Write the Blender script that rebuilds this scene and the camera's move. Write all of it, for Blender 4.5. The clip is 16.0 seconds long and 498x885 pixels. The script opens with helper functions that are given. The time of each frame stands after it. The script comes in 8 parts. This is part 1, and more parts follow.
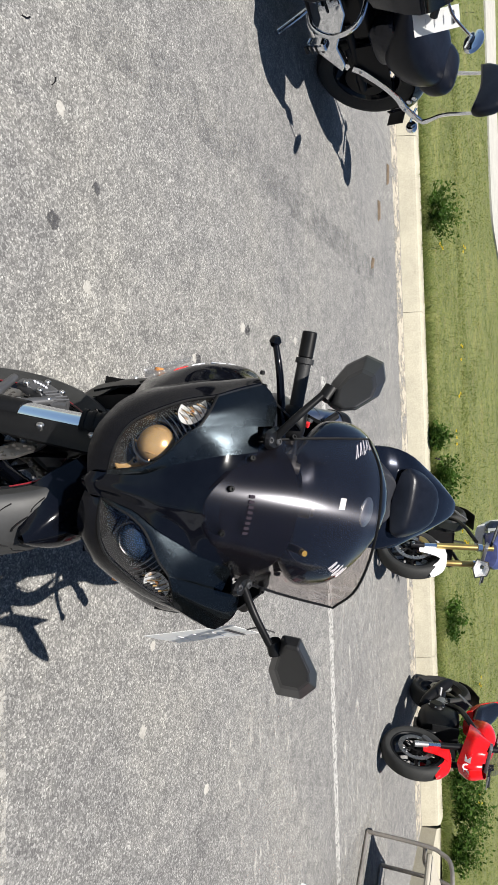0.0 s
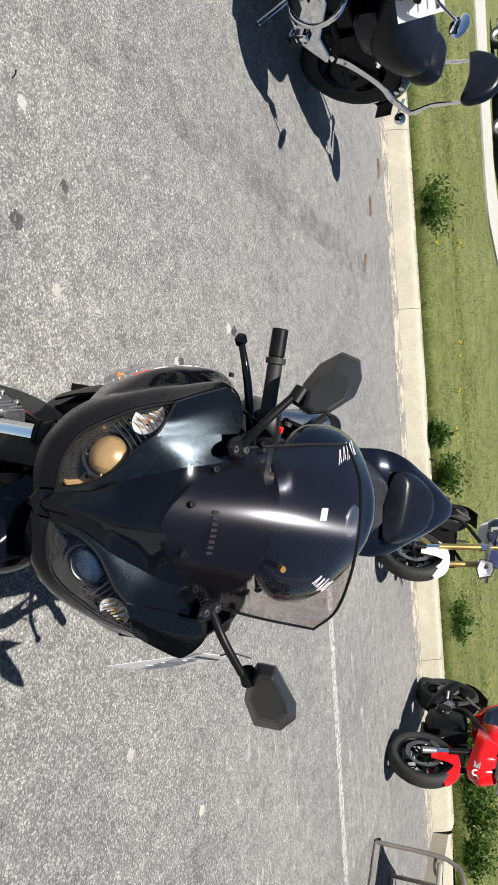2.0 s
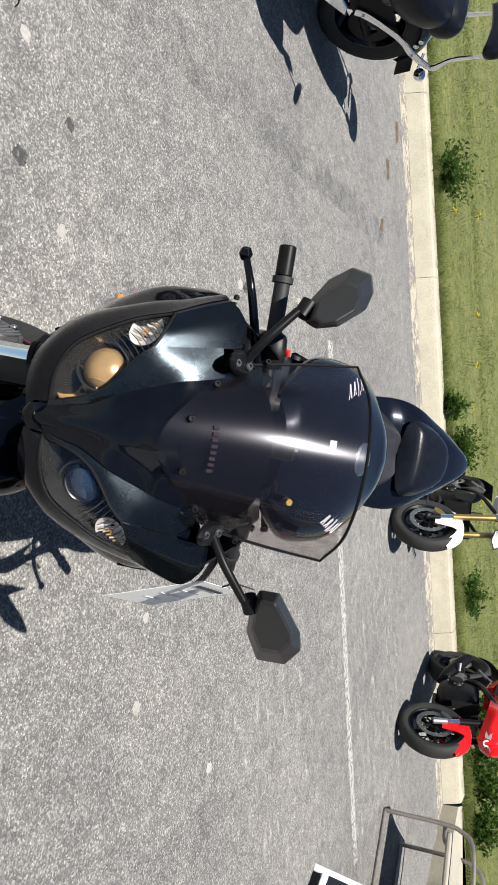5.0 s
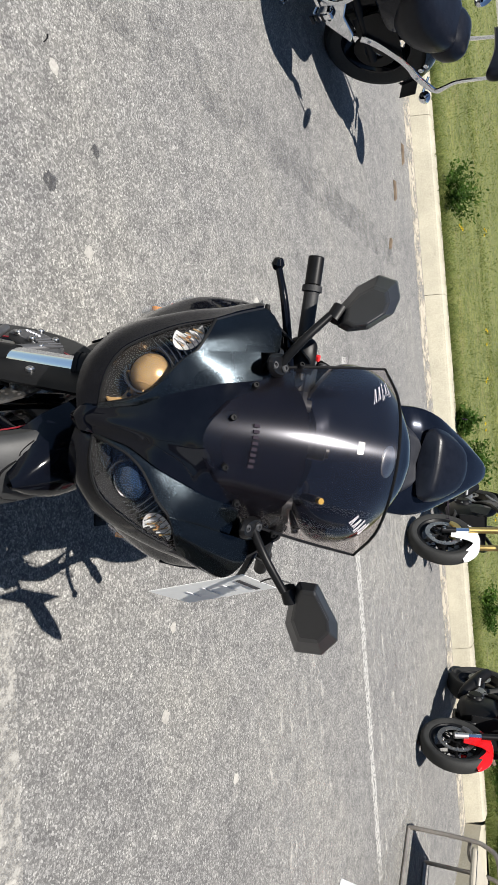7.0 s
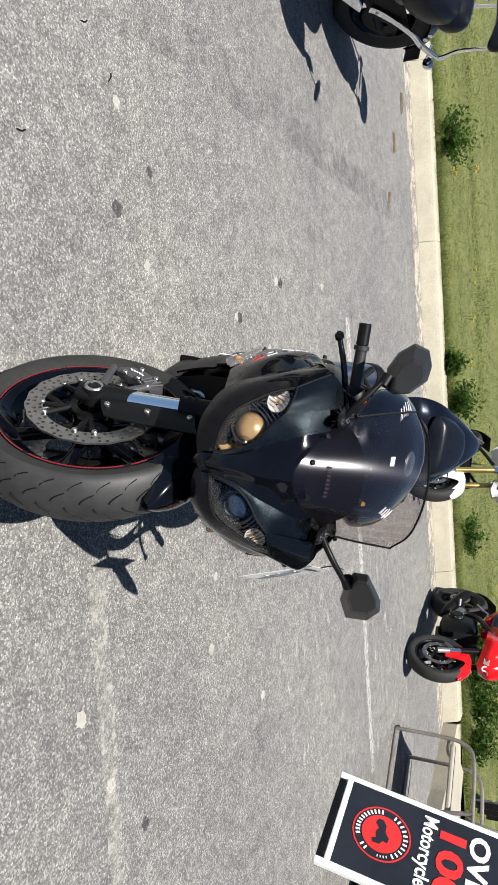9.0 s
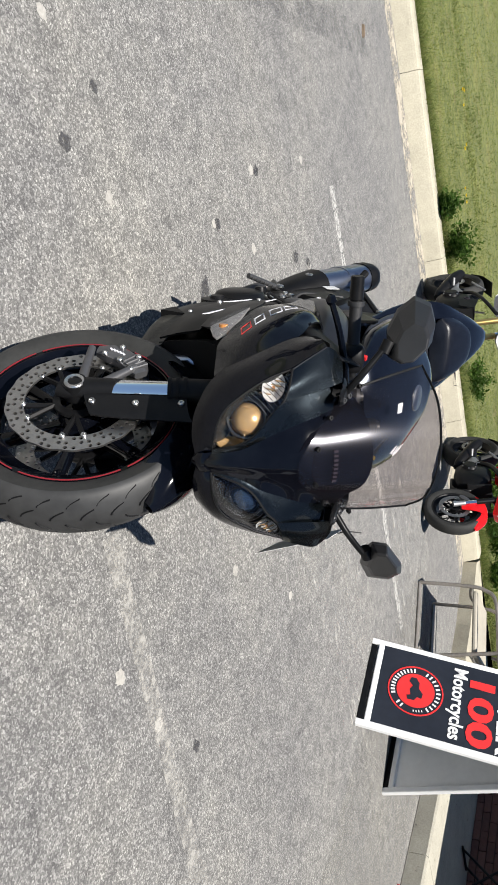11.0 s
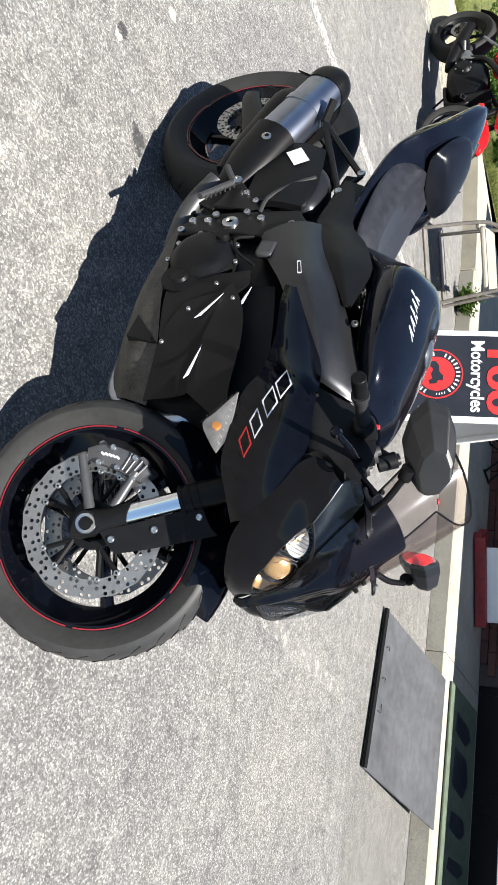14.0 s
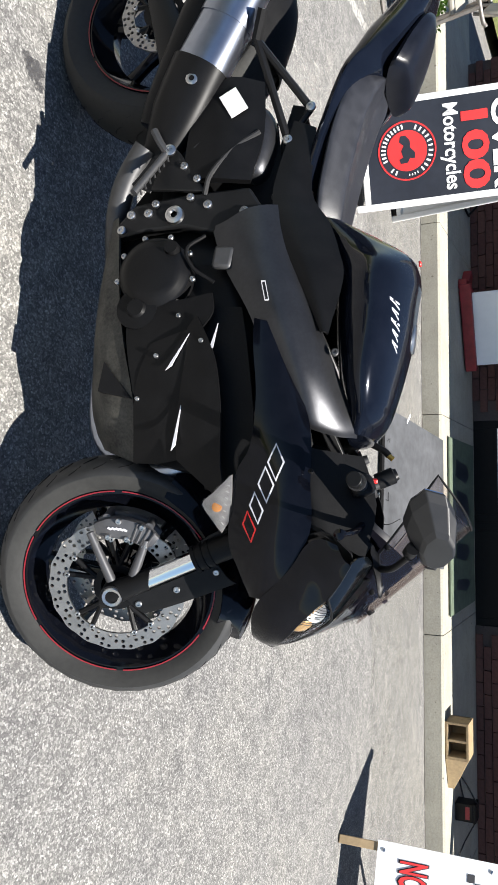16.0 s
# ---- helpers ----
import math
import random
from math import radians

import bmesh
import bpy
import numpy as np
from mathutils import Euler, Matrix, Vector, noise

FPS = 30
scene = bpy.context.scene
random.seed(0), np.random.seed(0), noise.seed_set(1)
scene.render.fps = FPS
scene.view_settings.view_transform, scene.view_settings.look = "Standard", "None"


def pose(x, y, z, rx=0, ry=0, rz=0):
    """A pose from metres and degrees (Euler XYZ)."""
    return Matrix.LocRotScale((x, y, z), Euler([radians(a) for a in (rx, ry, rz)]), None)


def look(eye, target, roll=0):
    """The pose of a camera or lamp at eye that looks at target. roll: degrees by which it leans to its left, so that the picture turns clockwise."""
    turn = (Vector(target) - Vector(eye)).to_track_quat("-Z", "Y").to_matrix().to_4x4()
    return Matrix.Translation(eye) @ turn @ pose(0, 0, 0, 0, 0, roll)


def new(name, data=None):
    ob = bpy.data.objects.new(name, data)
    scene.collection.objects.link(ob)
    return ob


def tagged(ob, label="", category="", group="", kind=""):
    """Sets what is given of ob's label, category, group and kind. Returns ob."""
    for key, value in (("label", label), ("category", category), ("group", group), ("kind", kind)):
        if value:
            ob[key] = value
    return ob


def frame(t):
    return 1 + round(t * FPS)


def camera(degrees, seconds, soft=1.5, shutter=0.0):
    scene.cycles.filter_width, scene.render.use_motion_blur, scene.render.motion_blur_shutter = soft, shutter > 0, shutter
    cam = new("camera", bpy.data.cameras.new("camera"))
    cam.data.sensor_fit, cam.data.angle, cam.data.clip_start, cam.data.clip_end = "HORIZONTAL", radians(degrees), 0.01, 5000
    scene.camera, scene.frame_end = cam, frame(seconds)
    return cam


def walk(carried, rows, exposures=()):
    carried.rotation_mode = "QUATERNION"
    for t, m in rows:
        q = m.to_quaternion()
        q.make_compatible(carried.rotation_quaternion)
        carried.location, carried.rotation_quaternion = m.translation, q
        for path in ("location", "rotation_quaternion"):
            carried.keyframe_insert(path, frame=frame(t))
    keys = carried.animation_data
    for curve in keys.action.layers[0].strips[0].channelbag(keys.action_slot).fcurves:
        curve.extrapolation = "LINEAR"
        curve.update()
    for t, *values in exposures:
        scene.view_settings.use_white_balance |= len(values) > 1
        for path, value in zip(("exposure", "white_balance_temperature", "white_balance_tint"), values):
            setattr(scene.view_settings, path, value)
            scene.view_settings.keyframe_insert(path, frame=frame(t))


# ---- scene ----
cam = camera(37.4, 16.0, 1.6)
PATH = [
    (0, (3.366, -0.19, 1.299), (1.529, -0.126, 0.51), 88.3),
    (0.5, (3.325, -0.211, 1.303), (1.504, -0.054, 0.491), 88.5),
    (1, (3.294, -0.223, 1.309), (1.481, 0.021, 0.5), 87.2),
    (1.5, (3.259, -0.219, 1.308), (1.437, -0.052, 0.5), 87.3),
    (2, (3.239, -0.193, 1.31), (1.406, -0.136, 0.513), 86.6),
    (2.5, (3.222, -0.18, 1.307), (1.395, -0.132, 0.495), 87.0),
    (3, (3.217, -0.17, 1.309), (1.386, -0.119, 0.506), 87.3),
    (3.5, (3.219, -0.17, 1.307), (1.394, -0.131, 0.489), 86.9),
    (4, (3.218, -0.16, 1.304), (1.398, -0.081, 0.481), 87.2),
    (4.2, (3.215, -0.149, 1.302), (1.398, -0.041, 0.474), 87.7),
    (6.3, (3.151, -0.029, 1.289), (1.341, 0.056, 0.444), 87.7),
    (6.5, (3.174, -0.025, 1.284), (1.382, 0.03, 0.397), 87.0),
    (7, (3.262, -0.067, 1.283), (1.455, -0.024, 0.428), 85.8),
    (7.5, (3.4, -0.183, 1.274), (1.634, -0.05, 0.346), 85.2),
    (8, (3.507, -0.213, 1.283), (1.751, 0.053, 0.364), 87.8),
    (8.2, (3.56, -0.225, 1.29), (1.766, 0.002, 0.436), 88.9),
    (10.3, (3.716, -0.52, 1.301), (1.951, -0.042, 0.492), 87.6),
    (10.5, (3.667, -0.531, 1.291), (1.912, -0.012, 0.483), 87.3),
    (11, (3.519, -0.58, 1.279), (1.834, 0.09, 0.435), 86.6),
    (11.5, (3.428, -0.774, 1.295), (1.829, 0.102, 0.471), 86.6),
    (12, (3.337, -0.9, 1.297), (1.866, 0.192, 0.494), 89.2),
    (12.5, (3.19, -1.032, 1.289), (1.803, 0.149, 0.462), 87.8),
    (13, (3.081, -1.209, 1.29), (1.874, 0.127, 0.419), 88.9),
    (13.5, (2.959, -1.329, 1.281), (1.937, 0.133, 0.376), 88.5),
    (14, (2.77, -1.343, 1.272), (1.865, 0.196, 0.369), 88.0),
    (14.5, (2.597, -1.454, 1.271), (1.91, 0.192, 0.367), 89.0),
    (15, (2.436, -1.522, 1.275), (1.873, 0.152, 0.338), 89.4),
    (15.5, (2.28, -1.485, 1.264), (1.932, 0.25, 0.332), 90.0),
    (16, (2.1, -1.548, 1.271), (1.942, 0.236, 0.381), 88.4),
]
EXPOSURES = [(0, 0.73), (11.5, 0.72), (12.5, 0.92), (13.5, 1.15), (14.5, 1.22), (15.2, 1.23), (16, 1.14)]
walk(cam, [(t, look(eye, target, roll)) for t, eye, target, roll in PATH], EXPOSURES)

# ---- light ----
SUN_WAY = Vector((-0.37, 0.13, -0.90)).normalized()
world = bpy.data.worlds.new("sky")
scene.world = world
world.use_nodes = True
sky = world.node_tree.nodes.new("ShaderNodeTexSky")
sky.sky_type, sky.sun_disc = "NISHITA", False
sky.air_density, sky.dust_density = 0.9, 0.0
sky.sun_elevation, sky.sun_rotation = radians(66), radians(109)
back = world.node_tree.nodes["Background"]
back.inputs["Strength"].default_value = 0.055
world.node_tree.links.new(sky.outputs[0], back.inputs["Color"])
sun = new("sun", bpy.data.lights.new("sun", "SUN"))
sun.data.energy, sun.data.angle, sun.data.color = 5.0, radians(0.53), (1.0, 0.96, 0.90)
sun.matrix_world = look((0, 0, 10), Vector((0, 0, 10)) + SUN_WAY)


# ---- materials ----
class Nodes:
    """Small wrapper to write node materials in a few lines."""

    def __init__(self, name, color=(0.5, 0.5, 0.5), rough=0.5, metal=0.0, coat=0.0, spec=0.5):
        self.mat = bpy.data.materials.new(name)
        self.mat.use_nodes = True
        self.tree = self.mat.node_tree
        self.bsdf = self.tree.nodes["Principled BSDF"]
        self.put("Base Color", (*color, 1))
        self.put("Roughness", rough)
        self.put("Metallic", metal)
        self.put("Coat Weight", coat)
        self.put("Coat Roughness", 0.04)
        self.put("Specular IOR Level", spec)
        self.space = None

    def put(self, name, value):
        self.bsdf.inputs[name].default_value = value

    def add(self, kind, **values):
        node = self.tree.nodes.new(kind)
        for key, value in values.items():
            node.inputs[key.replace("_", " ")].default_value = value
        return node

    def link(self, a, b):
        self.tree.links.new(a, b)

    def coords(self, kind="Object"):
        if self.space is None:
            self.space = self.tree.nodes.new("ShaderNodeTexCoord")
        return self.space.outputs[kind]

    def noise(self, scale, detail=4.0, rough=0.55, stretch=None):
        node = self.add("ShaderNodeTexNoise", Scale=scale, Detail=detail, Roughness=rough)
        source = self.coords()
        if stretch:
            move = self.add("ShaderNodeMapping")
            move.inputs["Scale"].default_value = stretch
            self.link(source, move.inputs["Vector"])
            source = move.outputs[0]
        self.link(source, node.inputs["Vector"])
        return node.outputs["Fac"]

    def cells(self, scale, feature="F1"):
        node = self.add("ShaderNodeTexVoronoi", Scale=scale)
        node.feature = feature
        self.link(self.coords(), node.inputs["Vector"])
        return node

    def ramp(self, fac, *stops):
        node = self.tree.nodes.new("ShaderNodeValToRGB")
        band = node.color_ramp
        while len(band.elements) < len(stops):
            band.elements.new(0.5)
        for e, (at, col) in zip(band.elements, stops):
            e.position = at
            e.color = (*col, 1) if len(col) == 3 else col
        self.link(fac, node.inputs["Fac"])
        return node.outputs["Color"]

    def mix(self, fac, a, b, how="MIX"):
        node = self.tree.nodes.new("ShaderNodeMix")
        node.data_type, node.blend_type = "RGBA", how
        for socket, value in ((node.inputs[0], fac), (node.inputs[6], a), (node.inputs[7], b)):
            if hasattr(value, "is_output"):
                self.link(value, socket)
            else:
                socket.default_value = value if isinstance(value, float) else (*value, 1)
        return node.outputs[2]

    def color(self, socket):
        self.link(socket, self.bsdf.inputs["Base Color"])

    def roughness(self, fac, low, high):
        node = self.add("ShaderNodeMapRange")
        node.inputs["To Min"].default_value, node.inputs["To Max"].default_value = low, high
        self.link(fac, node.inputs["Value"])
        self.link(node.outputs[0], self.bsdf.inputs["Roughness"])

    def bump(self, height, strength=0.3, distance=0.002):
        node = self.add("ShaderNodeBump", Strength=strength, Distance=distance)
        self.link(height, node.inputs["Height"])
        self.link(node.outputs[0], self.bsdf.inputs["Normal"])


def plain(name, color, rough=0.5, metal=0.0, coat=0.0, grain=60.0, vary=0.18, bump=0.0, spec=0.5):
    """A surface of one colour with two scales of fine variation."""
    n = Nodes(name, color, rough, metal, coat, spec)
    fine, broad = n.noise(grain), n.noise(grain / 9, 3.0)
    dark = tuple(c * (1 - vary) for c in color)
    light = tuple(min(1.0, c * (1 + vary)) for c in color)
    n.color(n.mix(0.4, n.ramp(broad, (0.35, dark), (0.65, light)), n.ramp(fine, (0.35, dark), (0.65, light))))
    n.roughness(broad, max(0.02, rough * 0.85), min(1.0, rough * 1.2))
    if bump:
        n.bump(fine, bump)
    return n.mat


def asphalt_material():
    """Old sun-bleached asphalt: sharp pale chips of mixed size in a dark binder, mottling, stains, scuffs."""
    n = Nodes("asphalt", rough=0.9, spec=0.25)
    chips, edge = n.cells(182.0), n.cells(182.0, "DISTANCE_TO_EDGE")
    tone = n.ramp(chips.outputs["Color"], (0.0, (0.036, 0.035, 0.035)), (0.30, (0.080, 0.078, 0.076)), (0.45, (0.147, 0.144, 0.139)), (0.62, (0.250, 0.245, 0.234)), (0.80, (0.395, 0.387, 0.368)), (1.0, (0.60, 0.588, 0.558)))
    tone = n.mix(0.47, tone, (0.215, 0.210, 0.202))
    joint = n.ramp(edge.outputs["Distance"], (0.0, (0.55, 0.55, 0.56)), (0.13, (1, 1, 1)))
    col = n.mix(1.0, tone, joint, "MULTIPLY")
    coarse = n.cells(78.0)
    big = n.ramp(coarse.outputs["Color"], (0.90, (0, 0, 0)), (0.94, (0.55, 0.55, 0.55)))
    near = n.ramp(coarse.outputs["Distance"], (0.26, (1, 1, 1)), (0.36, (0, 0, 0)))
    col = n.mix(n.mix(1.0, big, near, "MULTIPLY"), col, (0.47, 0.46, 0.435))
    grit = n.ramp(n.noise(520.0, 2.0), (0.3, (0.72, 0.72, 0.72)), (0.7, (1.25, 1.25, 1.25)))
    col = n.mix(0.85, col, grit, "MULTIPLY")
    mottle = n.ramp(n.noise(13.0, 5.0, 0.65), (0.30, (0.72, 0.72, 0.73)), (0.50, (1.0, 1.0, 1.0)), (0.72, (1.26, 1.25, 1.22)))
    col = n.mix(0.9, col, mottle, "MULTIPLY")
    broad = n.ramp(n.noise(0.9, 5.0, 0.6), (0.30, (0.84, 0.84, 0.86)), (0.48, (1.0, 1.0, 1.0)), (0.68, (1.15, 1.14, 1.10)))
    col = n.mix(1.0, col, broad, "MULTIPLY")
    stain = n.ramp(n.noise(2.6, 8.0, 0.72), (0.34, (0.62, 0.62, 0.64)), (0.44, (1, 1, 1)))
    col = n.mix(0.5, col, stain, "MULTIPLY")
    scuff = n.ramp(n.noise(5.0, 6.0, 0.75, (0.5, 2.2, 1)), (0.58, (0, 0, 0)), (0.74, (0.45, 0.45, 0.45)))
    col = n.mix(scuff, col, n.mix(0.5, col, (0.44, 0.425, 0.395)))
    n.color(col)
    n.bump(edge.outputs["Distance"], 0.4, 0.002)
    return n.mat


def concrete_material(name, color, pits=True):
    n = Nodes(name, color, 0.85, spec=0.25)
    d, l = tuple(c * 0.72 for c in color), tuple(min(1, c * 1.18) for c in color)
    col = n.ramp(n.noise(4.0, 6.0, 0.65), (0.3, d), (0.65, l))
    col = n.mix(0.5, col, n.ramp(n.noise(90.0, 3.0), (0.3, d), (0.7, l)))
    if pits:
        col = n.mix(1.0, col, n.ramp(n.noise(30.0, 2.0), (0.24, (0.35, 0.34, 0.33)), (0.31, (1, 1, 1))), "MULTIPLY")
    n.color(col)
    n.bump(n.noise(70.0, 5.0), 0.35, 0.004)
    return n.mat


def grass_material(name, low, high, dry, thin_part=True):
    n = Nodes(name, rough=0.75, spec=0.2)
    info = n.tree.nodes.new("ShaderNodeNewGeometry")
    col = n.ramp(info.outputs["Random Per Island"], (0.0, low), (0.6, high), (1.0, dry))
    col = n.mix(0.55, col, n.ramp(n.noise(1.1, 4.0), (0.35, low), (0.6, high), (0.75, dry)))
    n.color(col)
    fine = n.ramp(n.noise(11.0, 8.0, 0.85), (0.38, (0.36, 0.38, 0.28)), (0.50, (0.85, 0.85, 0.80)), (0.62, (1.45, 1.35, 1.2)))
    col = n.mix(0.9, col, fine, "MULTIPLY")
    n.color(col)
    if not thin_part:
        grain = n.ramp(n.noise(150.0, 4.0, 0.8), (0.36, (0.42, 0.44, 0.38)), (0.52, (1, 1, 1)), (0.66, (1.5, 1.45, 1.3)))
        bare = n.ramp(n.noise(3.2, 6.0, 0.7), (0.56, (0, 0, 0)), (0.72, (0.65, 0.65, 0.65)))
        col = n.mix(bare, col, (0.20, 0.155, 0.085))
        n.color(n.mix(0.85, col, grain, "MULTIPLY"))
        return n.mat
    # thin blades also let light through
    thin, both = n.add("ShaderNodeBsdfTranslucent"), n.add("ShaderNodeMixShader")
    both.inputs[0].default_value = 0.50
    n.link(col, thin.inputs["Color"])
    n.link(n.bsdf.outputs[0], both.inputs[1])
    n.link(thin.outputs[0], both.inputs[2])
    n.link(both.outputs[0], n.tree.nodes["Material Output"].inputs[0])
    return n.mat


def brick_material():
    n = Nodes("brick", rough=0.85, spec=0.2)
    info = n.tree.nodes.new("ShaderNodeObjectInfo")
    col = n.ramp(info.outputs["Random"], (0.0, (0.085, 0.040, 0.034)), (0.5, (0.122, 0.056, 0.046)), (1.0, (0.165, 0.078, 0.062)))
    col = n.mix(0.5, col, n.ramp(n.noise(40.0, 5.0), (0.3, (0.070, 0.035, 0.030)), (0.7, (0.155, 0.074, 0.060))))
    n.color(col)
    n.bump(n.noise(120.0), 0.4, 0.003)
    return n.mat


def paint_material(name, color, flake=0.0, rough=0.16, coat=0.6):
    """Glossy vehicle paint with clear coat, faint dust and optional metal flake."""
    n = Nodes(name, color, rough, 0.0, coat, 0.05)
    dust = n.noise(14.0, 6.0, 0.7)
    light = tuple(min(1, c * 1.5 + 0.0015) for c in color)
    col = n.ramp(dust, (0.35, color), (0.75, light))
    if flake:
        fl = n.cells(900.0)
        col = n.mix(n.ramp(fl.outputs["Color"], (0.55, (0, 0, 0)), (0.95, (flake, flake, flake))), col, tuple(min(1, c * 5 + 0.10) for c in color))
        n.put("Metallic", 0.2)
    n.color(col)
    n.roughness(dust, rough * 0.8, rough * 1.5)
    n.put("Coat Roughness", 0.05)
    return n.mat


def cowl_paint():
    """Black metallic paint, seen where the sun lights its flakes."""
    n = Nodes("sparkling_black_metallic", (0.05, 0.065, 0.08), 0.28, 0.9, 0.6)
    fl = n.cells(1500.0)
    col = n.ramp(fl.outputs["Color"], (0.0, (0.003, 0.004, 0.005)), (0.65, (0.011, 0.0155, 0.019)), (1.0, (0.085, 0.104, 0.120)))
    n.color(col)
    n.roughness(n.noise(14.0, 5.0), 0.25, 0.30)
    n.put("Coat Roughness", 0.05)
    return n.mat


def screen_material(dust=0.0):
    """Thin smoked plastic: tinted see-through film with a glossy face."""
    m = bpy.data.materials.new("smoked_screen")
    m.use_nodes = True
    t = m.node_tree
    out = t.nodes["Material Output"]
    t.nodes.remove(t.nodes["Principled BSDF"])
    clear, gloss, mixer, facing, power, gain = (t.nodes.new(k) for k in ("ShaderNodeBsdfTransparent", "ShaderNodeBsdfGlossy", "ShaderNodeMixShader", "ShaderNodeLayerWeight", "ShaderNodeMath", "ShaderNodeMath"))
    clear.inputs["Color"].default_value = (0.84, 0.81, 0.80, 1)
    gloss.inputs["Roughness"].default_value = 0.075
    gloss.inputs["Color"].default_value = (0.85, 0.86, 0.92, 1)
    facing.inputs["Blend"].default_value = 0.5
    power.operation, gain.operation = "POWER", "MULTIPLY_ADD"
    power.inputs[1].default_value = 4.0
    gain.inputs[1].default_value, gain.inputs[2].default_value = 0.30, 0.020
    t.links.new(facing.outputs["Facing"], power.inputs[0])
    t.links.new(power.outputs[0], gain.inputs[0])
    t.links.new(gain.outputs[0], mixer.inputs[0])
    t.links.new(clear.outputs[0], mixer.inputs[1])
    t.links.new(gloss.outputs[0], mixer.inputs[2])
    if not dust:
        t.links.new(mixer.outputs[0], out.inputs[0])
        return m
    # a film of dust and fine scratches: a weak wide gloss and a faint pale haze
    wide, haze, a, b = (t.nodes.new(k) for k in ("ShaderNodeBsdfGlossy", "ShaderNodeBsdfDiffuse", "ShaderNodeMixShader", "ShaderNodeMixShader"))
    wide.inputs["Roughness"].default_value = 0.20
    wide.inputs["Color"].default_value = (0.80, 0.80, 0.90, 1)
    haze.inputs["Color"].default_value = (0.50, 0.47, 0.56, 1)
    space, speck, band = (t.nodes.new(k) for k in ("ShaderNodeTexCoord", "ShaderNodeTexNoise", "ShaderNodeMapRange"))
    speck.inputs["Scale"].default_value, speck.inputs["Detail"].default_value = 26.0, 8.0
    band.inputs["From Min"].default_value, band.inputs["From Max"].default_value = 0.35, 0.75
    band.inputs["To Min"].default_value, band.inputs["To Max"].default_value = dust * 0.7, dust * 1.5
    t.links.new(space.outputs["Object"], speck.inputs["Vector"])
    t.links.new(speck.outputs["Fac"], band.inputs["Value"])
    t.links.new(band.outputs[0], b.inputs[0])
    a.inputs[0].default_value = 0.004
    t.links.new(mixer.outputs[0], a.inputs[1])
    t.links.new(wide.outputs[0], a.inputs[2])
    t.links.new(a.outputs[0], b.inputs[1])
    t.links.new(haze.outputs[0], b.inputs[2])
    t.links.new(b.outputs[0], out.inputs[0])
    return m


def lens_material():
    """Clear lamp cover: see-through with a glossy face."""
    m = screen_material()
    m.name = "clear_lens"
    for node in m.node_tree.nodes:
        if node.type == "BSDF_TRANSPARENT":
            node.inputs["Color"].default_value = (0.93, 0.94, 0.95, 1)
        if node.type == "BSDF_GLOSSY":
            node.inputs["Roughness"].default_value = 0.03
    return m


ASPHALT = asphalt_material()
KERB = concrete_material("kerb_concrete", (0.40, 0.37, 0.29), False)
WALKWAY = concrete_material("walkway_concrete", (0.385, 0.365, 0.305))
PATH_CONCRETE = concrete_material("path_concrete", (0.40, 0.385, 0.345), False)
SOIL = grass_material("turf", (0.088, 0.120, 0.038), (0.132, 0.166, 0.054), (0.215, 0.205, 0.088), False)
BLADES = grass_material("grass_blades", (0.100, 0.140, 0.036), (0.200, 0.245, 0.078), (0.44, 0.39, 0.18))
LEAVES = grass_material("weed_leaves", (0.030, 0.075, 0.012), (0.075, 0.15, 0.025), (0.12, 0.18, 0.04))
YELLOW = plain("yellow_petals", (0.80, 0.62, 0.02), 0.6)
BRICK = brick_material()
MORTAR = concrete_material("mortar", (0.085, 0.066, 0.060))
BLACK_GLOSS = paint_material("black_metallic_paint", (0.0028, 0.0042, 0.0088), 0.05)
COWL_PAINT = cowl_paint()
SIGNAL_BOWL = plain("signal_bowl", (0.42, 0.40, 0.39), 0.28, 0.6, grain=70, vary=0.3)
BLACK_DEEP = paint_material("black_gloss_paint", (0.0015, 0.0019, 0.0036), 0.0, 0.10, 0.40)
BLACK_MATT = plain("matt_black_plastic", (0.006, 0.006, 0.0065), 0.60, grain=200, vary=0.3, bump=0.15, spec=0.18)
BLACK_SATIN = plain("satin_black_plastic", (0.006, 0.006, 0.0065), 0.40, grain=200, vary=0.25, spec=0.17)
FRAME_BLACK = plain("satin_black_alloy", (0.008, 0.008, 0.0085), 0.40, 0.1, grain=150, vary=0.2, spec=0.3)
SPAR_GREY = plain("dark_anodised_alloy", (0.055, 0.056, 0.061), 0.35, 0.8, grain=150, vary=0.12)
DASH_BLACK = plain("dash_black", (0.003, 0.003, 0.005), 0.95, grain=150, vary=0.2, spec=0.02)
DUSTY_BLACK = plain("dusty_black_plastic", (0.036, 0.034, 0.028), 0.55, grain=170, vary=0.95)
SEAT_VINYL = plain("seat_vinyl", (0.005, 0.006, 0.010), 0.32, grain=400, vary=0.3, bump=0.15, spec=0.30)
SADDLE_VINYL = plain("dull_seat_vinyl", (0.020, 0.021, 0.026), 0.40, grain=400, vary=0.3, bump=0.2, spec=0.5)
RUBBER = plain("tyre_rubber", (0.018, 0.018, 0.017), 0.75, grain=80, vary=0.35, bump=0.2)
RUBBER_WORN = plain("worn_tyre_rubber", (0.0245, 0.0245, 0.0245), 0.55, grain=26, vary=0.55, bump=0.2)
GRIP = plain("grip_rubber", (0.013, 0.013, 0.014), 0.6, grain=300, bump=0.3)
CHROME = Nodes("chrome", (0.80, 0.82, 0.85), 0.07, 1.0).mat
STEEL = plain("brushed_steel", (0.55, 0.55, 0.55), 0.30, 1.0, grain=200)
